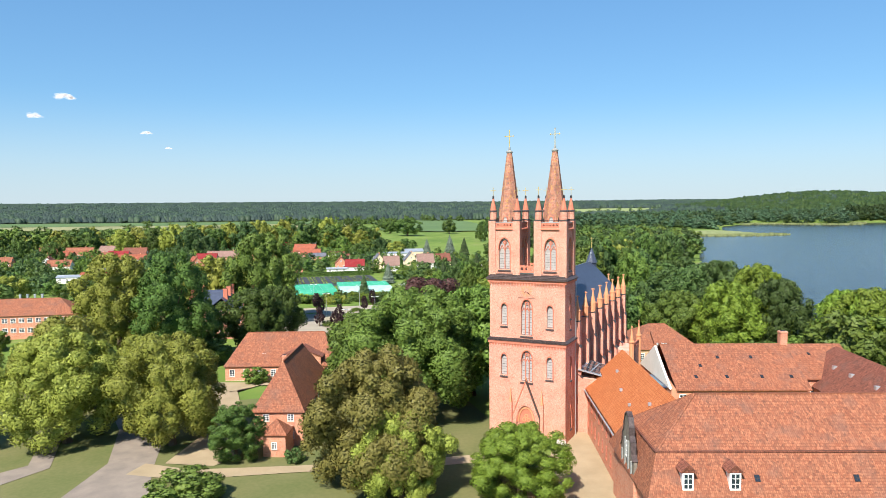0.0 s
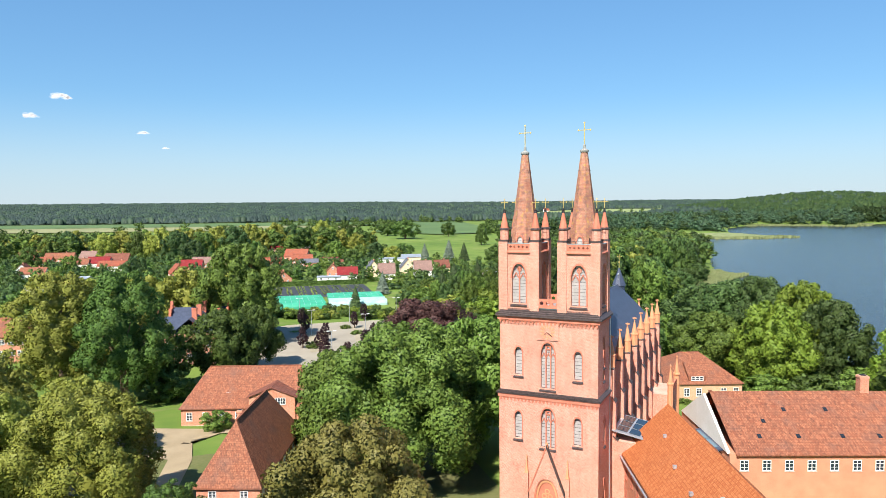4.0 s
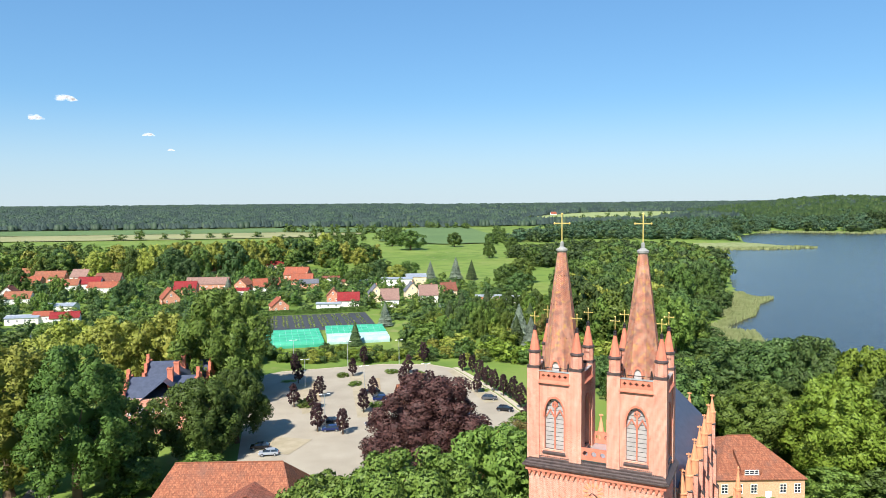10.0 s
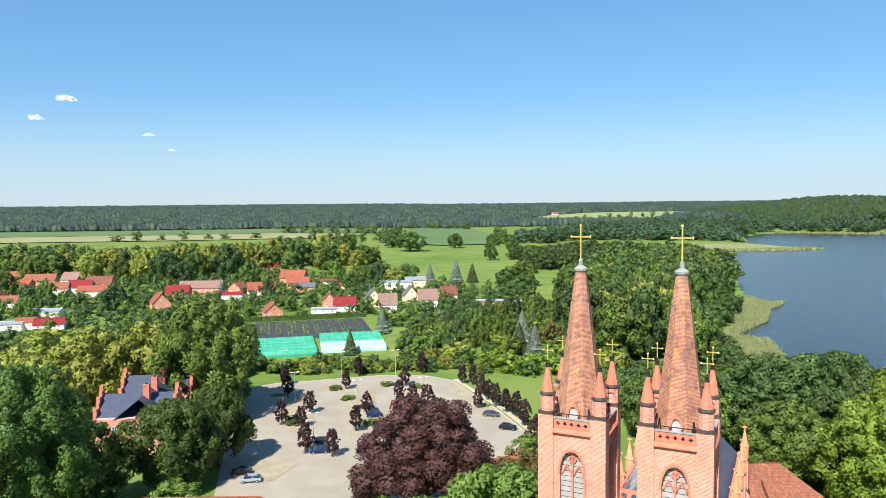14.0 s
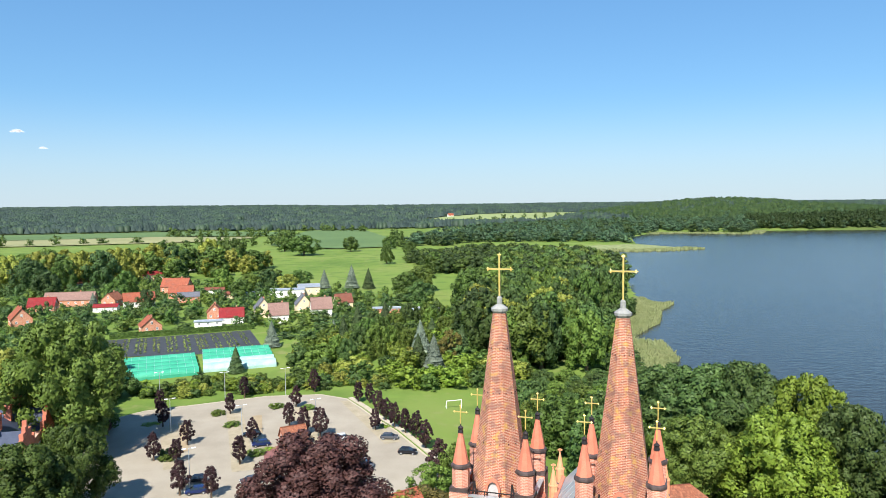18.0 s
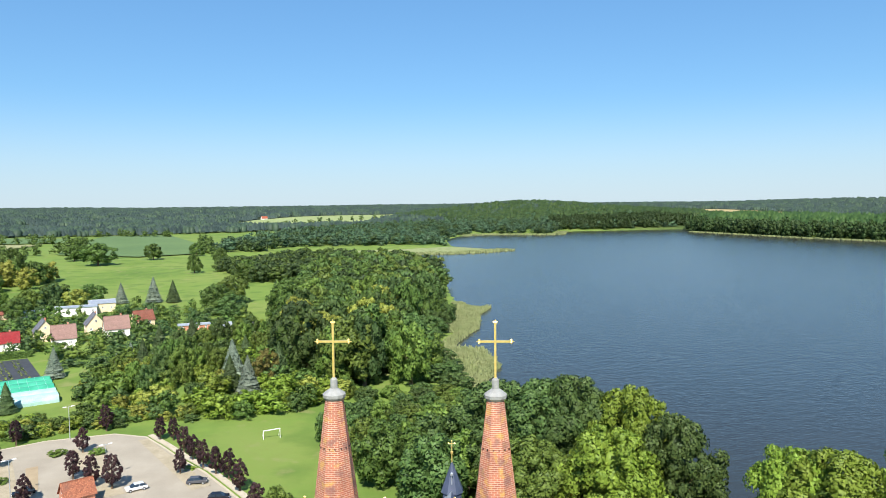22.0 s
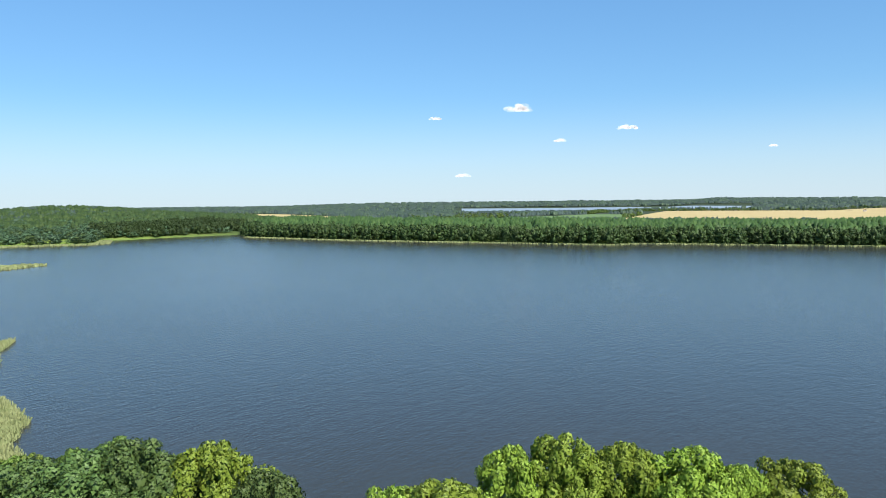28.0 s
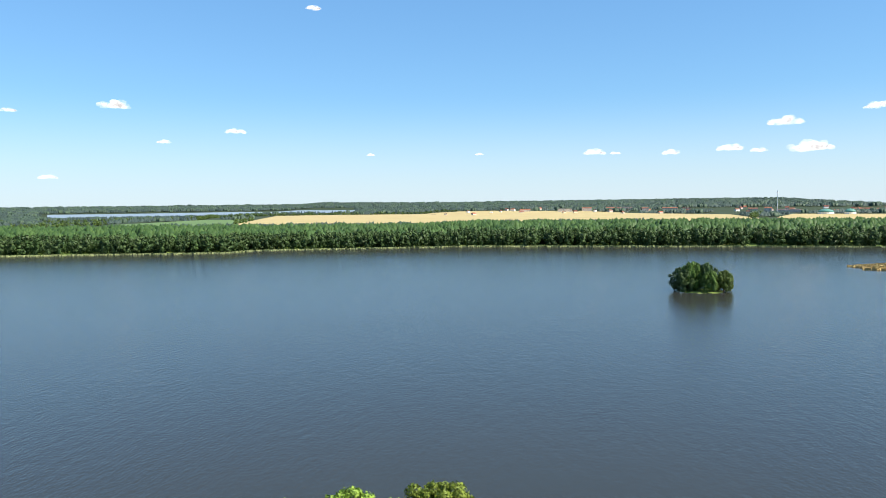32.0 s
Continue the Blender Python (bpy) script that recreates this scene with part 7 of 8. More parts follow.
# ---- nursery: two tunnels and beds ----
NET = mottled("green_shade_net", srgb(44, 144, 112), srgb(76, 170, 138), 0.3, 0.6, 4, 0.1)
FILM = mottled("clear_polythene", srgb(140, 178, 170), srgb(178, 204, 198), 0.4, 0.35, 3, 0.1)


def tunnel(x0, y0, turn, L, n, w, green, label, lower=False):
    """Side-by-side polythene hoops roofed with green net."""
    t = thing("polytunnel", pose(x0, y0, gz(x0, y0), 0, 0, turn), label, "greenhouse", "nursery tunnels")
    for k in range(n):
        bm = bmesh.new()
        seg = 8
        pts = [(w * k + w / 2 - w / 2 * math.cos(math.pi * i / seg), 1.0 + 1.5 * math.sin(math.pi * i / seg)) for i in range(seg + 1)]
        poly = [(0, y, z) for y, z in pts] + [(0, w * k + w, -0.2), (0, w * k, -0.2)]
        solid(bm, poly, (L, 0, 0))
        part("bay", bm, FILM if (lower and k < lower) else NET, t, "clear polythene bay" if (lower and k < lower) else "green shade-net bay")
    bm = bmesh.new()
    for i in range(int(L / 2.5) + 1):
        x = min(i * 2.5, L - 0.05)
        for k in range(n):
            for j in range(6):
                a0, a1 = math.pi * j / 6, math.pi * (j + 1) / 6
                p = [(x - 0.03, w * k + w / 2 - (w / 2 + 0.02) * math.cos(a), 1.0 + 1.53 * math.sin(a)) for a in (a0, a1)]
                solid(bm, [p[0], (x + 0.03, *p[0][1:]), (x + 0.03, *p[1][1:]), p[1]], (0, 0, 0.03))
    tagged(part("hoop", bm, ZINC, t, "thin metal hoops"), kind="stuff")


tunnel(-75.5, 284.2, 16, 24, 5, 6.0, True, "long polytunnels roofed with bright green shade net", 0)
tunnel(-51.8, 294, 13, 24.5, 5, 6.4, True, "clear and green polytunnels behind the car park", 2)
BEDFILM = mottled("black_ground_film", srgb(52, 54, 58), srgb(72, 74, 78), 0.5, 0.7, 4, 0.2)
beds = drape("nursery_ground", [(-95, 322), (-104, 354), (-76, 361), (-48, 369), (-36, 327), (-62, 322)], BEDFILM, "black ground film of a plant nursery", "nursery ground", 0.12, step=8)
PLANTS = foliage("young_plants", (0.07, 0.11, 0.02, 1), (0.22, 0.26, 0.07, 1))
for k in range(34):
    f = (k + 0.3) / 34
    ax, ay, bx, by = -94 + 57 * f, 323 + 5.5 * f, -102 + 53 * f, 353 + 14.5 * f
    r = np.random.default_rng(k)
    if k % 7 in (2, 5):
        continue
    n = 70
    t = r.uniform(0.04, 0.96, n)
    pos = np.stack([ax + (bx - ax) * t + r.uniform(-0.45, 0.45, n), ay + (by - ay) * t, np.zeros(n)], 1)
    pos[:, 2] = gh(pos[:, 0], pos[:, 1]) + 0.32
    v, f4 = leaf_quads(pos, np.tile([0, 0, 1.0], (n, 1)), 0.42, r)
    ob = new("plant_row", mesh_from("plant_row", v, f4, PLANTS))
    tagged(ob, "row of young potted nursery plants on black film", "plants", "nursery rows", "stuff")
hedge_line = [(-104, 357), (-76, 364), (-47, 373), (-40, 350)]


def hedge(line, h, w, leafset, label, gap=0.7, seed=3):
    """A clipped hedge: a leafy body along a line."""
    r = np.random.default_rng(seed)
    V, F, off = [], [], 0
    for (ax, ay), (bx, by) in zip(line, line[1:]):
        ln = math.hypot(bx - ax, by - ay)
        n = int(ln * (2 * h + w) * 7)
        t = r.uniform(0, 1, n)
        side = r.integers(0, 3, n)
        o = np.where(side == 0, -w / 2, np.where(side == 1, w / 2, r.uniform(-w / 2, w / 2, n)))
        z = np.where(side == 2, h, r.uniform(0, h, n))
        nx_, ny_ = -(by - ay) / ln, (bx - ax) / ln
        X, Y = ax + (bx - ax) * t + nx_ * o, ay + (by - ay) * t + ny_ * o
        pos = np.stack([X, Y, gh(X, Y) + z], 1)
        nr = np.stack([nx_ * np.sign(o) * (side < 2), ny_ * np.sign(o) * (side < 2), (side == 2) * 1.0], 1)
        v, f = leaf_quads(pos, nr, 0.45, r)
        V.append(v)
        F += [tuple(q + off) for q in f]
        off += len(v)
        z0, z1 = gz(ax, ay), gz(bx, by)
        ww = w / 2 - 0.1
        c = np.array([[ax - nx_ * ww, ay - ny_ * ww, z0 - 0.2], [bx - nx_ * ww, by - ny_ * ww, z1 - 0.2], [bx + nx_ * ww, by + ny_ * ww, z1 - 0.2], [ax + nx_ * ww, ay + ny_ * ww, z0 - 0.2]])
        c2 = c + np.array([0, 0, h + 0.1])
        V.append(np.vstack([c, c2]))
        F += [tuple(q + off for q in f) for f in ((4, 5, 6, 7), (0, 1, 5, 4), (1, 2, 6, 5), (2, 3, 7, 6), (3, 0, 4, 7))]
        off += 8
    return tagged(new("hedge", mesh_from("hedge", np.concatenate(V), F, LEAF[leafset])), label, "hedge")


hedge(hedge_line[:3], 2.2, 1.6, "oak", "clipped dark green hedge behind the nursery")

# ---- village houses: x, y, turn, length, width, eaves, roof rise, roof, wall ----
PINK = mottled("pink_plaster", srgb(214, 170, 150), srgb(224, 184, 164), 0.6, 0.85, 12, 0.1)
TILE_BEIGE = tiled("beige_brown_tile", srgb(135, 106, 96), srgb(148, 119, 109), srgb(108, 86, 81))
TILE_OR2 = tiled("orange_tile", srgb(146, 76, 55), srgb(162, 96, 74), srgb(120, 68, 53), moss=0.35)
VILLAGE = (
    (-38, 390, 10, 9, 9, 4.2, 5.0, TILE_BEIGE, PLASTER, "white house with steep beige-brown roof"),
    (-48, 409, -75, 9, 8, 4.5, 4.8, ROOF_GREY, CREAM, "cream gabled house with dark grey roof"),
    (-19, 407, 10, 10, 9, 4.2, 5.0, TILE_BEIGE, PLASTER, "pale house with brown-pink roof"),
    (-29, 420, -78, 9, 8, 4.6, 4.8, ROOF_GREY, CREAM, "cream gabled house with dark roof"),
    (-60, 392, 8, 11, 7, 3.4, 3.8, TILE_BRIGHT, PLASTER, "white house with bright red roof"),
    (-70, 402, -80, 8, 7, 4.4, 3.8, TILE_RED, BRICK_HOUSE, "brick house with red gabled roof"),
    (-69, 383, 8, 12, 4, 2.6, 0.5, ZINC, PLASTER, "low white flat-roofed garage"),
    (-92, 373, -65, 9, 8.5, 3.2, 3.8, TILE_OR2, BRICK_HOUSE, "small house with orange tile roof"),
    (-122, 456, 20, 16, 9, 3.6, 4.4, TILE_OR2, PLASTER, "white house with orange tile roof"),
    (-118, 520, -8, 17, 10, 4.2, 5.0, TILE_OR2, BRICK_HOUSE, "broad house with orange-red tile roof"),
    (-108, 492, 5, 14, 8, 3.6, 3.6, TILE_OR2, BRICK_HOUSE, "long house with orange roof"),
    (-99, 472, 10, 12, 8, 3.4, 2.2, ROOF_GREY, BRICK_HOUSE, "brick outbuilding with grey roof"),
    (-92, 508, 8, 12, 5, 2.8, 1.2, TILE_BROWN, PLASTER, "low white shed with brown roof"),
    (-78, 484, 8, 9, 6, 2.8, 1.2, TILE_BROWN, CREAM, "low cream shed with brown roof"),
    (-44, 485, 6, 20, 9, 4.5, 0.6, ZINC, PLASTER, "flat-roofed white building"),
    (-32, 492, 10, 13, 9, 5.2, 1.6, ZINC, CREAM, "pale building with light grey roof"),
    (-66, 488, 4, 12, 5, 2.8, 0.6, ZINC, PLASTER, "low white flat-roofed garage row"),
    (-9, 434, 20, 9, 7, 3.2, 4.2, TILE_BROWN, CREAM, "small house with dark brown roof"),
    (14, 412, 0, 14, 5, 2.4, 0.5, ZINC, BRICK_HOUSE, "low row of garages"),
    (40, 405, 15, 9, 6, 2.6, 1.6, ROOF_GREY, PLASTER, "small white cottage with grey roof"),
    (27, 408, 5, 7, 5, 2.5, 1.4, ZINC, PLASTER, "small white garden house"),
    (-143, 674, 15, 30, 9, 4.5, 1.6, TILE_BRIGHT, PLASTER, "long white house with red roof"),
    (-156, 600, 20, 15, 9, 4.2, 2.2, TILE_BRIGHT, PINK, "pink house with red roof"),
    (-162, 466, 4, 26, 9, 4.0, 3.8, TILE_BEIGE, BRICK_HOUSE, "long brick house with grey-brown roof"),
    (-138, 462, 80, 10, 8, 4.0, 3.6, TILE_RED, BRICK_HOUSE, "brick gabled wing with red roof"),
    (-190, 556, 35, 14, 9, 4.0, 4.6, TILE_RED, PLASTER, "white gabled house with red roof"),
    (-134, 440, 5, 12, 6, 2.8, 1.2, TILE_BRIGHT, PLASTER, "low white house with red roof"),
    (-168, 445, 8, 13, 9, 3.6, 4.0, TILE_BRIGHT, BRICK_HOUSE, "brick house with bright red roof"),
    (-160, 402, -60, 13, 9, 3.6, 5.0, TILE_OR2, BRICK_HOUSE, "house with steep orange roof"),
    (-292, 513, 10, 20, 9, 4.0, 4.0, TILE_RED, BRICK_HOUSE, "brick house with red roof"),
    (-270, 513, -5, 12, 10, 4.2, 5.0, TILE_BEIGE, PLASTER, "house with grey-beige roof"),
    (-232, 478, 4, 16, 10, 4.6, 5.2, TILE_BROWN, BRICK_HOUSE, "house with faded red roof"),
    (-252, 466, 12, 12, 9, 3.8, 3.4, TILE_RED, PLASTER, "white house with red roof and solar panels"),
    (-241, 471, 8, 14, 9, 4.0, 4.0, TILE_BRIGHT, PLASTER, "house with dark red roof"),
    (-294, 490, 6, 18, 9, 3.6, 3.0, TILE_OR2, BRICK_HOUSE, "wide house with orange roof"),
    (-222, 454, 8, 20, 10, 3.6, 3.0, TILE_OR2, PLASTER, "wide low house with orange roof"),
    (-330, 540, 10, 18, 9, 4.0, 3.6, TILE_RED, BRICK_HOUSE, "brick house with red roof"),
    (-202, 340, 14, 14, 8, 3.2, 0.8, ZINC, PLASTER, "low white building with pale roof"),
    (-195, 344, 14, 8, 8, 3.4, 1.6, TILE_OR2, PLASTER, "white annexe with orange roof"),
    (-183, 341, 22, 12, 8, 3.0, 2.2, TILE_BRIGHT, PLASTER, "white house with red roof"),
    (-206, 376, 5, 16, 8, 3.2, 1.0, ZINC, PLASTER, "white flat-roofed house"),
    (-160, 290, 20, 12, 9, 3.4, 2.8, SLATE, PLASTER, "white house with dark slate roof"),
    (-246, 405, 10, 14, 8, 3.4, 3.4, TILE_RED, PLASTER, "house with red gabled roof"),
    (-268, 430, -70, 12, 8, 3.4, 3.6, TILE_BROWN, PLASTER, "house with brown roof"),
    (-340, 470, 0, 16, 9, 3.6, 3.8, TILE_RED, PLASTER, "house with red roof"),
    (-385, 520, 10, 16, 9, 3.8, 3.8, TILE_OR2, PLASTER, "house with orange roof"),
    (-300, 430, 14, 14, 8, 3.4, 3.4, TILE_RED, BRICK_HOUSE, "brick house with red roof"),
)
spots = []
for x, y, a, L, W, e, rs, rm, wm, w in VILLAGE:
    house(pose(x, y, gz(x, y), 0, 0, a), L, W, e, rs, rm, wm, w + " in the village", 0, "house", rows=1, win=(1.0, 1.1), gap=3.4, chim=((L * 0.2, 0.3, e + rs * 0.6, e + rs + 0.9, 0.6),) if rs > 2 else (), group="village houses")
    spots.append((x, y, max(L, W) * 0.62))
# school with hipped red roof, and the stepped-gable slate house
school = house(pose(-136, 194, -2.4, 0, 0, 12), 34, 15, 7.0, 4.2, TILE_RED, BRICK_HOUSE, "orange brick school with hipped red tile roof", 7.0, "school", rows=2, win=(1.6, 1.4), gap=2.4)
for k in range(4):
    chimney(school, -2 + k * 2.2, 1.0, 9.5, 12.6, 0.55, ZINC)
sl = thing("gothic_house", pose(-74, 202, gz(-77, 201), 0, 0, 10), "brick house with stepped gables, chimneys and slate roof", "house")
part("wall", boxed((-8, 8, -16, 15, -1, 8.5)), BRICK, sl)
bm = roof_mesh(31, 10.5, 8.6, 4.2, 0, 0.2)
bm.transform(Matrix.Translation((1.5, -0.5, 0)) @ Matrix.Rotation(radians(90), 4, "Z"))
part("roof", bm, SLATE, sl, "dark blue-grey slate roof")
for yy in (-9.5, 8.5):
    bm = roof_mesh(17, 10, 8.6, 4.0, 0, 0.1)
    bm.transform(Matrix.Translation((0, yy, 0)))
    part("cross_roof", bm, SLATE, sl)
    for sx in (-1, 1):
        bm = bmesh.new()
        for k in range(5):
            w = 5.6 - k * 1.15
            box(bm, sx * 8.3 - 0.35, sx * 8.3 + 0.35, yy - w, yy + w, 8.0 if k == 0 else 8.2 + k * 1.0, 9.3 + k * 1.05)
        for k in range(-4, 5, 2):
            box(bm, sx * 8.3 - 0.4, sx * 8.3 + 0.4, yy + k * 1.25 - 0.3, yy + k * 1.25 + 0.3, 8.5, 14.6 - abs(k) * 1.0)
        part("stepped_gable", bm, BRICK_PLAIN, sl, "stepped red brick gable")
for yy in (-12, -5, 2, 9):
    chimney(sl, 2.2, yy, 10, 15.2, 1.3, BRICK_PLAIN)
for k in range(6):
    for zz in (1.2, 4.8):
        window(sl, lambda p, q, d: (p, -16 - d, q), -6.5 + k * 2.6, zz, 1.1, 2.0)
        window(sl, lambda p, q, d: (8 + d, p, q), -13 + k * 5.0, zz, 1.1, 2.0)

# ---- village and garden trees ----
VIL = [(-420, 380), (-170, 280), (-108, 300), (-112, 356), (-45, 372), (-34, 340), (-20, 336), (20, 360), (46, 420), (40, 470), (-40, 500), (-90, 560), (-250, 610), (-420, 600)]


def clear_of_houses(X, Y):
    ok = np.ones(X.shape, bool)
    for hx_, hy_, q in spots:
        ok &= np.hypot(X - hx_, Y - hy_) > q + 1.0
        # keep the view side of each house open
        ok &= ~((np.abs(X - hx_ * 1.0 - (hx_ - 5) * -0.03) < q) & (Y < hy_) & (Y > hy_ - q - 4))
    return ok & ~inside([(-106, 318), (-106, 368), (-44, 372), (-30, 325), (-34, 282), (-75, 276)], X, Y)


x_, y_ = scatter(VIL, 9.6, 12, clear_of_houses)
for k, lf in enumerate(("oak", "maple", "alder", "wood", "wood")):
    sel = np.arange(len(x_)) % 5 == k
    woods("garden_trees", x_[sel], y_[sel], (3, 9), (2.6, 5.0), lf, "mid", "garden trees between the village houses", 120 + k)
GARDEN = [(-64, 262), (-38, 262), (-8, 266), (12, 262), (26, 262), (60, 276), (48, 306), (44, 360), (46, 410), (22, 372), (-18, 342), (-24, 300), (-30, 284), (-70, 278)]
x_, y_ = scatter(GARDEN, 7.2, 13)
for i, (x, y) in enumerate(zip(x_, y_)):
    r = random.Random(i + 500)
    if x < -22 and y > 277:
        continue
    if y < 300 or r.random() < 0.6:
        h = r.uniform(2.0, 4.5) if (y < 280 and x < 0) else r.uniform(3.0, 7.5)
        shrub(float(x), float(y), h, h * r.uniform(0.5, 0.75), r.choice(("maple", "lime", "alder", "maple", "bright", "bright", "oak")), "bushy green garden shrub on rough grass", 2, "bush")
    else:
        h = r.uniform(7, 12)
        tree(float(x), float(y), h, h * 0.38, r.choice(("oak", "maple", "alder", "maple")), "round", 1, 0.05, seed=i % 3, group="garden trees")
for i, (x, y) in enumerate(zip(*scatter([(-66, 259), (-38, 262), (-10, 266), (10, 263), (12, 271), (-10, 276), (-36, 279), (-66, 276)], 4.4, 31))):
    r = random.Random(i + 2500)
    h = r.uniform(1.8, 4.2)
    shrub(float(x), float(y), h, h * r.uniform(0.7, 0.95), r.choice(("maple", "alder", "bright", "lime", "oak")), "leafy green shrub in the border behind the car park", 2, "bush")
for i, (x, y, h, lf) in enumerate(((-40.5, 292, 9.5, "spruce"), (-33.5, 331, 11, "blue"), (22, 296, 12, "spruce"), (27, 290, 13, "blue"), (34, 300, 13, "olive"), (39, 306, 14, "spruce"), (-6, 518, 16, "blue"), (-24, 522, 13, "blue"), (5, 515, 14, "spruce"),
                                   (-5.5, 336, 11, "spruce"), (0, 352, 13, "spruce"), (-10, 345, 8, "blue"), (-142, 444, 10, "blue"), (44, 330, 15, "spruce"), (50, 345, 15, "spruce"), (12, 362, 13, "spruce"), (30, 330, 12, "spruce"), (-2, 328, 7, "blue"), (-14, 332, 7, "blue"), (24, 312, 14, "blue"))):
    if lf == "olive":
        tree(x, y, h, h * 0.3, lf, "tall", 1, 0.05, seed=i % 3)
    else:
        tree(x, y, h, h * 0.31, lf, "round", 1 if h < 9 else 0, 0.03, seed=i % 2, group="spruces")
for i, (x, y, H, R, lf) in enumerate(((60, 292, 24, 10, "maple"), (70, 300, 26, 9, "oak"), (56, 318, 22, 8, "lime"), (28, 470, 16, 9, "oak"), (38, 500, 17, 9, "maple"), (34, 440, 14, 8, "alder"), (-70, 508, 13, 7, "maple"), (-40, 520, 13, 8, "oak"), (-62, 540, 13, 8, "oak"), (-70, 478, 12, 7, "oak"), (-46, 505, 12, 7, "lime"))):
    tree(x, y, H, R, lf, "round", 1, 0.1, seed=i % 3)
# tall trees standing among the village houses: x, y, height
for i, (x, y, H) in enumerate(((-263, 520, 22), (-244, 537, 22), (-225, 529, 26), (-207, 517, 24), (-183, 487, 18), (-193, 535, 22), (-190, 556, 26), (-176, 553, 26), (-168, 564, 28), (-143, 500, 17), (-167, 644, 25), (-150, 643, 24), (-134, 698, 26), (-118, 728, 24),
                               (-309, 526, 18), (-313, 560, 22), (-115, 445, 11), (-88, 514, 16), (-281, 458, 16), (-182, 396, 14), (-211, 368, 11), (-330, 500, 15), (-60, 520, 14), (-232, 420, 13))):
    tree(x, y, H, H * 0.40, ("lime", "oak", "lime", "wood")[i % 4] if H > 20 else ("oak", "wood", "maple")[i % 3], "round", 1, 0.06, seed=i % 3, group="village trees")
# big trees between the school and the slate house, and west of the car park
for i, (x, y, H, R, lf) in enumerate(((-92, 190, 20, 8, "lime"), (-66, 157, 17, 7, "maple"), (-80, 174, 13, 6, "maple"), (-118, 215, 19, 8, "lime"), (-104, 200, 20, 8, "lime"), (-98, 222, 22, 9, "lime"), (-88, 232, 23, 9, "lime"), (-110, 240, 20, 9, "lime"), (-128, 250, 18, 9, "lime"), (-98, 180, 22, 8, "lime"), (-78, 236, 22, 9, "lime"), (-76, 258, 14, 8, "oak"), (-68, 232, 14, 8, "oak"),
                                      (-140, 240, 15, 8, "oak"), (-120, 280, 14, 8, "oak"), (-150, 275, 13, 7, "maple"), (-108, 265, 16, 8, "maple"), (-130, 168, 7, 4, "maple"), (-110, 160, 8, 5, "maple"), (-70, 266, 9, 5, "alder"), (-84, 290, 13, 7, "oak"), (-96, 300, 14, 8, "oak"), (-170, 230, 13, 8, "oak"), (-186, 262, 13, 8, "lime"))):
    tree(x, y, H, R, lf, "round", 1, 0.06, seed=i % 3)
# smaller green trees and bushes about the church
tree(-30.5, 78, 9.5, 4.2, "oak", "tall", 0, 0.0, seed=0, label="dense dark green yew with rounded top")
for x, y, h, r, lf in ((-32.5, 62.5, 4.5, 5.0, "maple"), (-41.6, 126, 4.0, 2.6, "maple"), (-21, 77, 2.5, 1.5, "alder"), (-82, 66, 6, 4, "lime"), (16, 178, 8, 4, "maple"), (22, 186, 9, 3.6, "maple"), (10, 170, 6, 4, "lime"), (20, 172, 5, 3, "olive"), (52, 147.5, 1.2, 1.6, "maple"), (57, 148, 0.8, 2.5, "bright"), (70, 149, 6, 5, "maple"), (80, 147, 7, 6, "oak"), (90, 151, 8, 6, "maple"), (-50, 157, 6, 5, "maple"), (-60, 150, 7, 5, "oak")):
    shrub(x, y, h, r, lf, "leafy green bush on the lawn", 1, "bush")
house(pose(9, 170, gz(9, 170), 0, 0, 30), 9, 7, 2.6, 3.0, TILE_OR2, BRICK_HOUSE, "small outbuilding with orange-red tile roof", 0, "outbuilding")
# ---- roads and paths ----
drape("lawn", [(-125, 24), (-20, 16), (16, 40), (19, 60), (15, 84), (4, 118), (-22, 119), (-62, 104), (-78, 130), (-125, 120)], DRY_GRASS, "dry olive-brown churchyard lawn under old trees", "lawn", 0.10, step=5)
drape("road", [(-50, 58), (-36, 58), (-42, 74), (-45, 84), (-52, 96), (-60, 112), (-68, 130), (-80, 160), (-84, 160), (-74, 128), (-66, 108), (-56, 92), (-50, 76)], ASPHALT, "worn grey asphalt drive with sandy edges", "road", 0.16, step=4)
drape("path", [(-45, 71.5), (-36, 69.5), (-20, 72.5), (4, 76), (14, 79), (14, 82), (2, 79), (-20, 75.3), (-36, 73.5), (-44, 76)], SAND, "pale sandy footpath across the lawn", "path", 0.19, step=4)
drape("road", [(-100, 54), (-62, 66), (-58, 74), (-64, 88), (-67, 87), (-62, 75), (-66, 70), (-100, 60)], ASPHALT, "narrow grey asphalt lane", "road", 0.16, step=4)
drape("path", [(-41, 76), (-33, 75), (-31, 79), (-36, 90), (-40, 110), (-43, 118), (-58, 116), (-58, 120), (-40, 124), (-24, 122), (-24, 126), (-60, 127), (-60, 112), (-44, 110), (-40, 92)], SAND, "pale sandy path between the brick houses", "path", 0.20, step=4)
drape("courtyard", [(14, 76), (19, 80), (22.5, 97), (27.2, 97), (26.9, 44), (20, 44), (14, 60)], SAND, "sandy paved forecourt before the tower", "courtyard", 0.17, step=4)
drape("courtyard", [(33, 112), (44, 130), (60, 146), (70, 146), (62, 128), (50, 116)], SAND, "pale gravel yard before the lodge", "courtyard", 0.12, step=5)
drape("path", [(62, 166), (74, 178), (96, 176), (120, 150), (123, 151), (98, 180), (72, 182), (60, 169)], SAND, "pale lakeside footpath", "path", 0.12, step=5)

house(pose(287, 2462, gz(287, 2462), 0, 0, 20), 20, 11, 4.5, 7, TILE_OR2, PLASTER, "lone farmhouse with orange-red roof beside a pale field", 0, "farmhouse", gap=5)
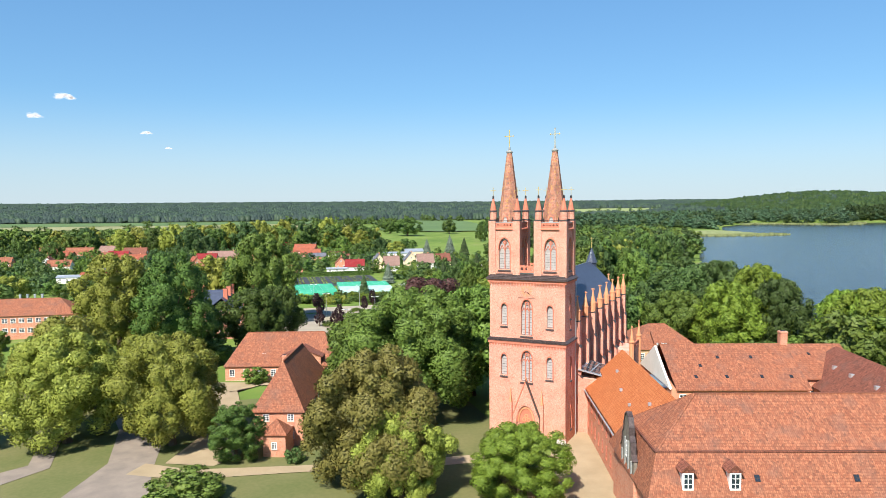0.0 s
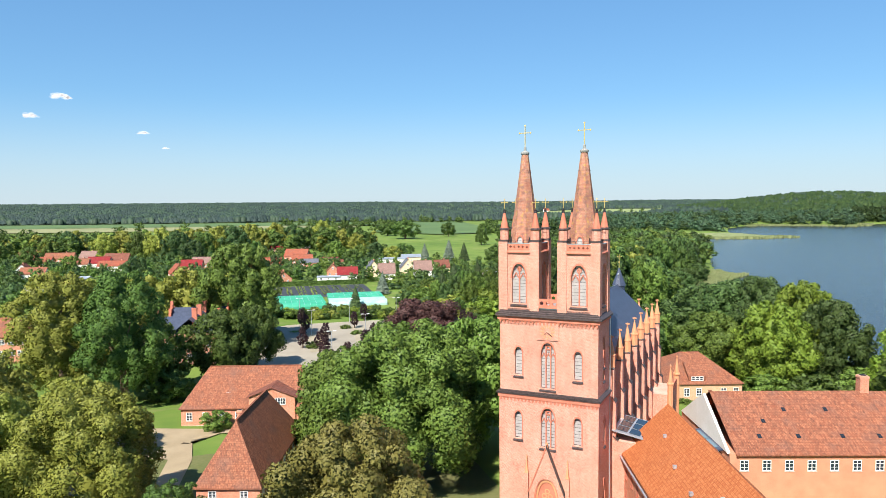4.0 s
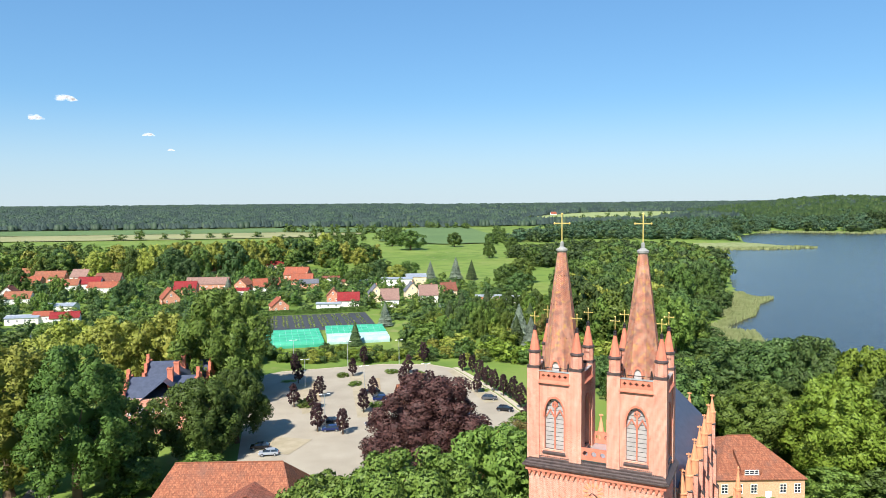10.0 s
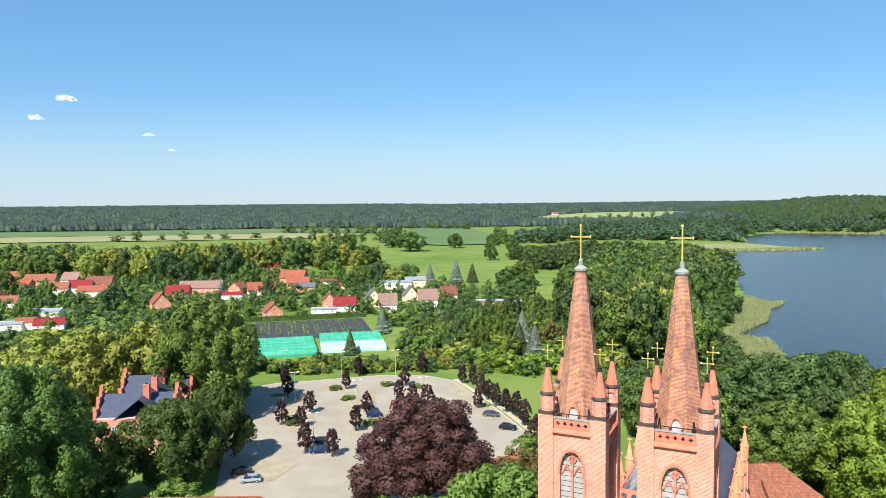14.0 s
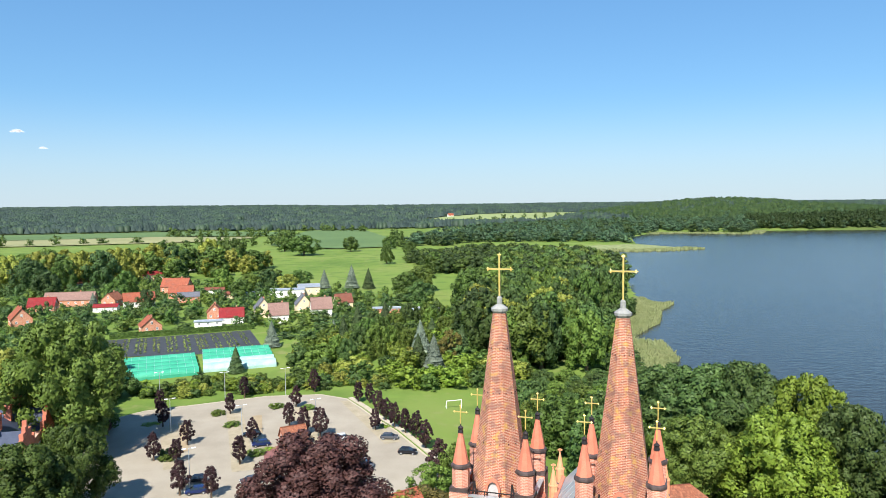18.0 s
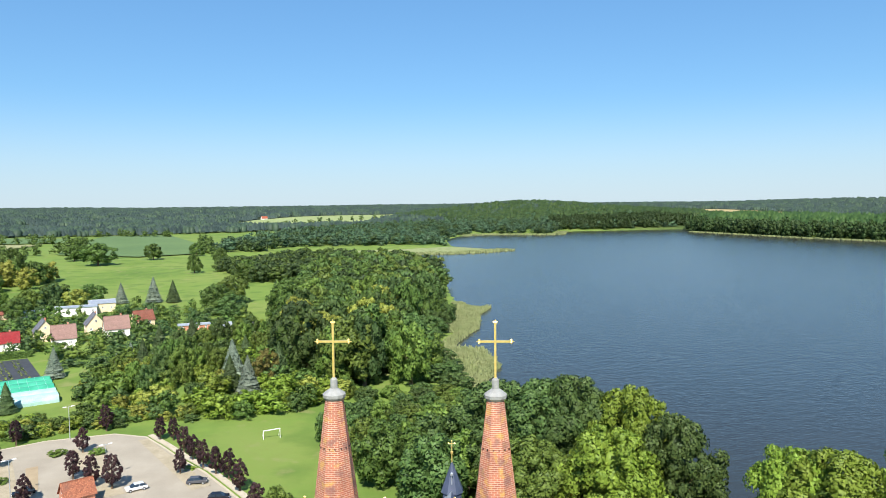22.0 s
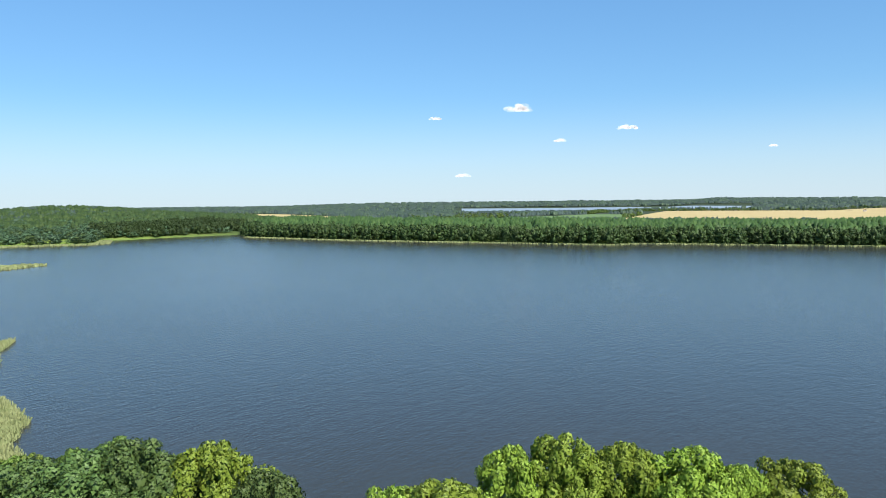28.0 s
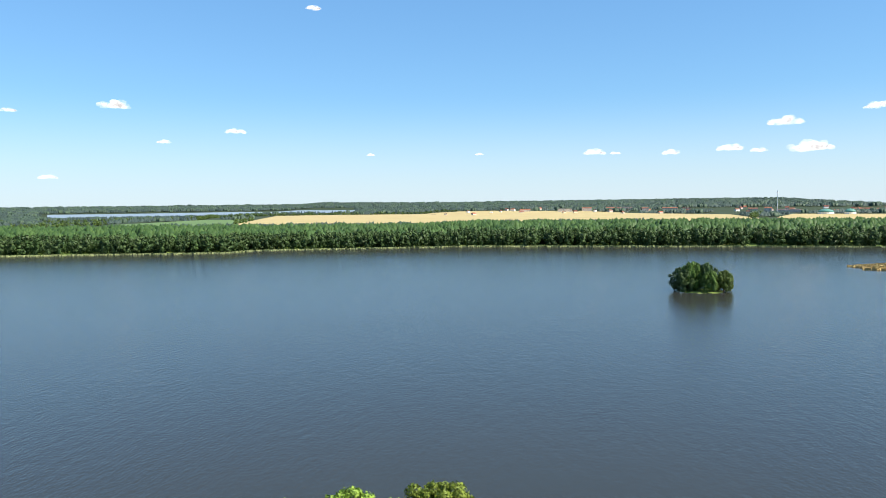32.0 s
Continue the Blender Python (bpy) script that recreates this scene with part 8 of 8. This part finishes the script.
# ---- far town beyond the lake, and clouds ----
def polar(r, az):
    return 20 + r * math.sin(radians(az)), 90 + r * math.cos(radians(az))


FAR_WALL = mottled("distant_render", srgb(176, 166, 156), srgb(196, 184, 172), 0.3, 0.9, 4, 0)
for i, (r, az, L, H, st) in enumerate(((3150, 95.5, 60, 12, 3), (3180, 97.2, 40, 14, 3), (3150, 99.0, 34, 16, 4), (3200, 100.2, 50, 15, 4), (3120, 101.6, 28, 14, 3), (3060, 103.4, 60, 16, 4), (3150, 104.6, 30, 12, 3), (3000, 109.2, 36, 14, 3), (2960, 110.2, 26, 18, 4), (2940, 111.6, 90, 12, 3), (2900, 114.6, 70, 9, 2), (3050, 116.2, 60, 10, 2), (2980, 118.2, 50, 9, 2), (3200, 92.4, 46, 9, 2))):
    x, y = polar(r, az)
    house(pose(x, y, gz(x, y), 0, 0, 90 - az + 90), L, 13, H, 3 if i % 3 else 1.2, TILE_BEIGE if i % 3 == 0 else TILE_RED, FAR_WALL, "distant pale apartment block among trees", 0, "apartment_block", rows=st, win=(2.2, 1.6), gap=9, gable_win=False, group="far town blocks")
for i in range(46):
    r = random.Random(i + 900)
    x, y = polar(r.uniform(2780, 3380), r.uniform(86, 121))
    h = thing("town_house", pose(x, y, gz(x, y), 0, 0, r.uniform(0, 180)), "distant town house with tiled roof among trees", "house", "far town houses")
    L, W, e = r.uniform(12, 22), r.uniform(9, 12), r.uniform(5, 9)
    part("wall", boxed((-L / 2, L / 2, -W / 2, W / 2, -2, e)), r.choice((PLASTER, FAR_WALL, CREAM)), h)
    part("roof", roof_mesh(L, W, e, r.uniform(3, 5), 0), r.choice((TILE_RED, TILE_BROWN, TILE_OR2)), h)
DOME = mottled("green_membrane", srgb(70, 120, 110), srgb(90, 138, 126), 0.05, 0.6, 1, 0)
for r, az, q in ((2640, 113.9, 24), (2660, 115.4, 17)):
    x, y = polar(r, az)
    d = thing("biogas_dome", pose(x, y, gz(x, y)), "distant green-domed gas tank", "tank", "gas tanks")
    bm = bmesh.new()
    lathe(bm, 0, 0, [(q, -2), (q, 7)], 24)
    part("tank_wall", bm, PLASTER, d)
    bm = bmesh.new()
    lathe(bm, 0, 0, [(q + 0.3, 7), (q * 0.86, 12), (q * 0.5, 16), (1, 18)], 24)
    part("dome", bm, DOME, d, smooth=True)
x, y = polar(2500, 110.8)
mast = thing("radio_mast", pose(x, y, gz(x, y)), "tall thin grey radio mast", "mast")
bm = bmesh.new()
lathe(bm, 0, 0, [(1.6, -1), (1.2, 40), (0.7, 78)], 8)
part("mast_shaft", bm, ZINC, mast)
bm = bmesh.new()
lathe(bm, 0, 0, [(2.2, 68), (2.2, 74)], 8)
part("antenna_ring", bm, WHITE, mast)
# clouds glow by emission in place of sunlight falling on them
CLOUD_GLOW = Mat("cloud", 1.0, 0, 0.0)
m2, tp, em = CLOUD_GLOW.n.new("ShaderNodeMixShader"), CLOUD_GLOW.n.new("ShaderNodeBsdfTransparent"), CLOUD_GLOW.n.new("ShaderNodeEmission")
em.inputs[0].default_value, em.inputs[1].default_value = (1.0, 0.98, 0.99, 1), 0.85
CLOUD_GLOW.l.new(CLOUD_GLOW.ramp(CLOUD_GLOW.noise(0.04, 5), [(0.30, (0.78, 0.78, 0.78, 1)), (0.62, (0.95, 0.95, 0.95, 1))]), m2.inputs[0])
CLOUD_GLOW.l.new(em.outputs[0], m2.inputs[1])
CLOUD_GLOW.l.new(tp.outputs[0], m2.inputs[2])
CLOUD_GLOW.l.new(m2.outputs[0], CLOUD_GLOW.n["Material Output"].inputs[0])
CLOUD_GLOW = CLOUD_GLOW.m


def cloud(az, el, w, seed):
    """A small cumulus of rounded thin lumps with a level base, far away."""
    r = np.random.default_rng(seed)
    D = 4450
    x, y = D * math.cos(radians(el)) * math.sin(radians(az)) + 15, D * math.cos(radians(el)) * math.cos(radians(az)) + 50
    z = D * math.sin(radians(el)) + 52
    V, F, off = [], [], 0
    for k in range(26):
        px = r.uniform(-0.42, 0.42)
        up = 1 - (px / 0.46) ** 2
        q = r.uniform(0.07, 0.12) * (0.5 + 0.5 * up)
        pz = r.uniform(0, 0.17) * up
        v = ICO2[0] * np.array([q * 1.35, q, q * 0.8]) * (1 + 0.12 * r.normal(size=(len(ICO2[0]), 1))) + np.array([px, r.normal(0, 0.1), pz])
        v[:, 2] = np.maximum(v[:, 2], -0.02 - 0.01 * k / 11)
        V.append(v * w)
        F += [tuple(t + off) for t in ICO2[1]]
        off += len(v)
    me = mesh_from("cloud", np.concatenate(V), F, CLOUD_GLOW, True)
    ob = new("cloud", me)
    ob.matrix_world = pose(x, y, z, 0, 0, -az)
    tagged(ob, "small white fair-weather cumulus cloud", "cloud", "clouds", "structure")


for i, (az, el, w) in enumerate(((61.03, 7.17, 221), (69.45, 5.54, 153), (97.2, 3.74, 170), (98.83, 3.7, 81), (102.89, 3.58, 136), (107.09, 3.77, 187), (109.01, 3.58, 119), (110.77, 5.47, 238), (112.33, 3.56, 306), (116.42, 6.22, 170), (88.28, 3.82, 68), (79.73, 3.86, 68), (64.34, 4.73, 102), (56.73, 2.09, 119), (75.51, 14.72, 119), (-29.94, 7.41, 153), (-24.57, 5.11, 85), (-31.86, 6.01, 120), (54.59, 6.58, 102), (-23.06, 4.04, 54))):
    cloud(az, el, w * 0.85, i)
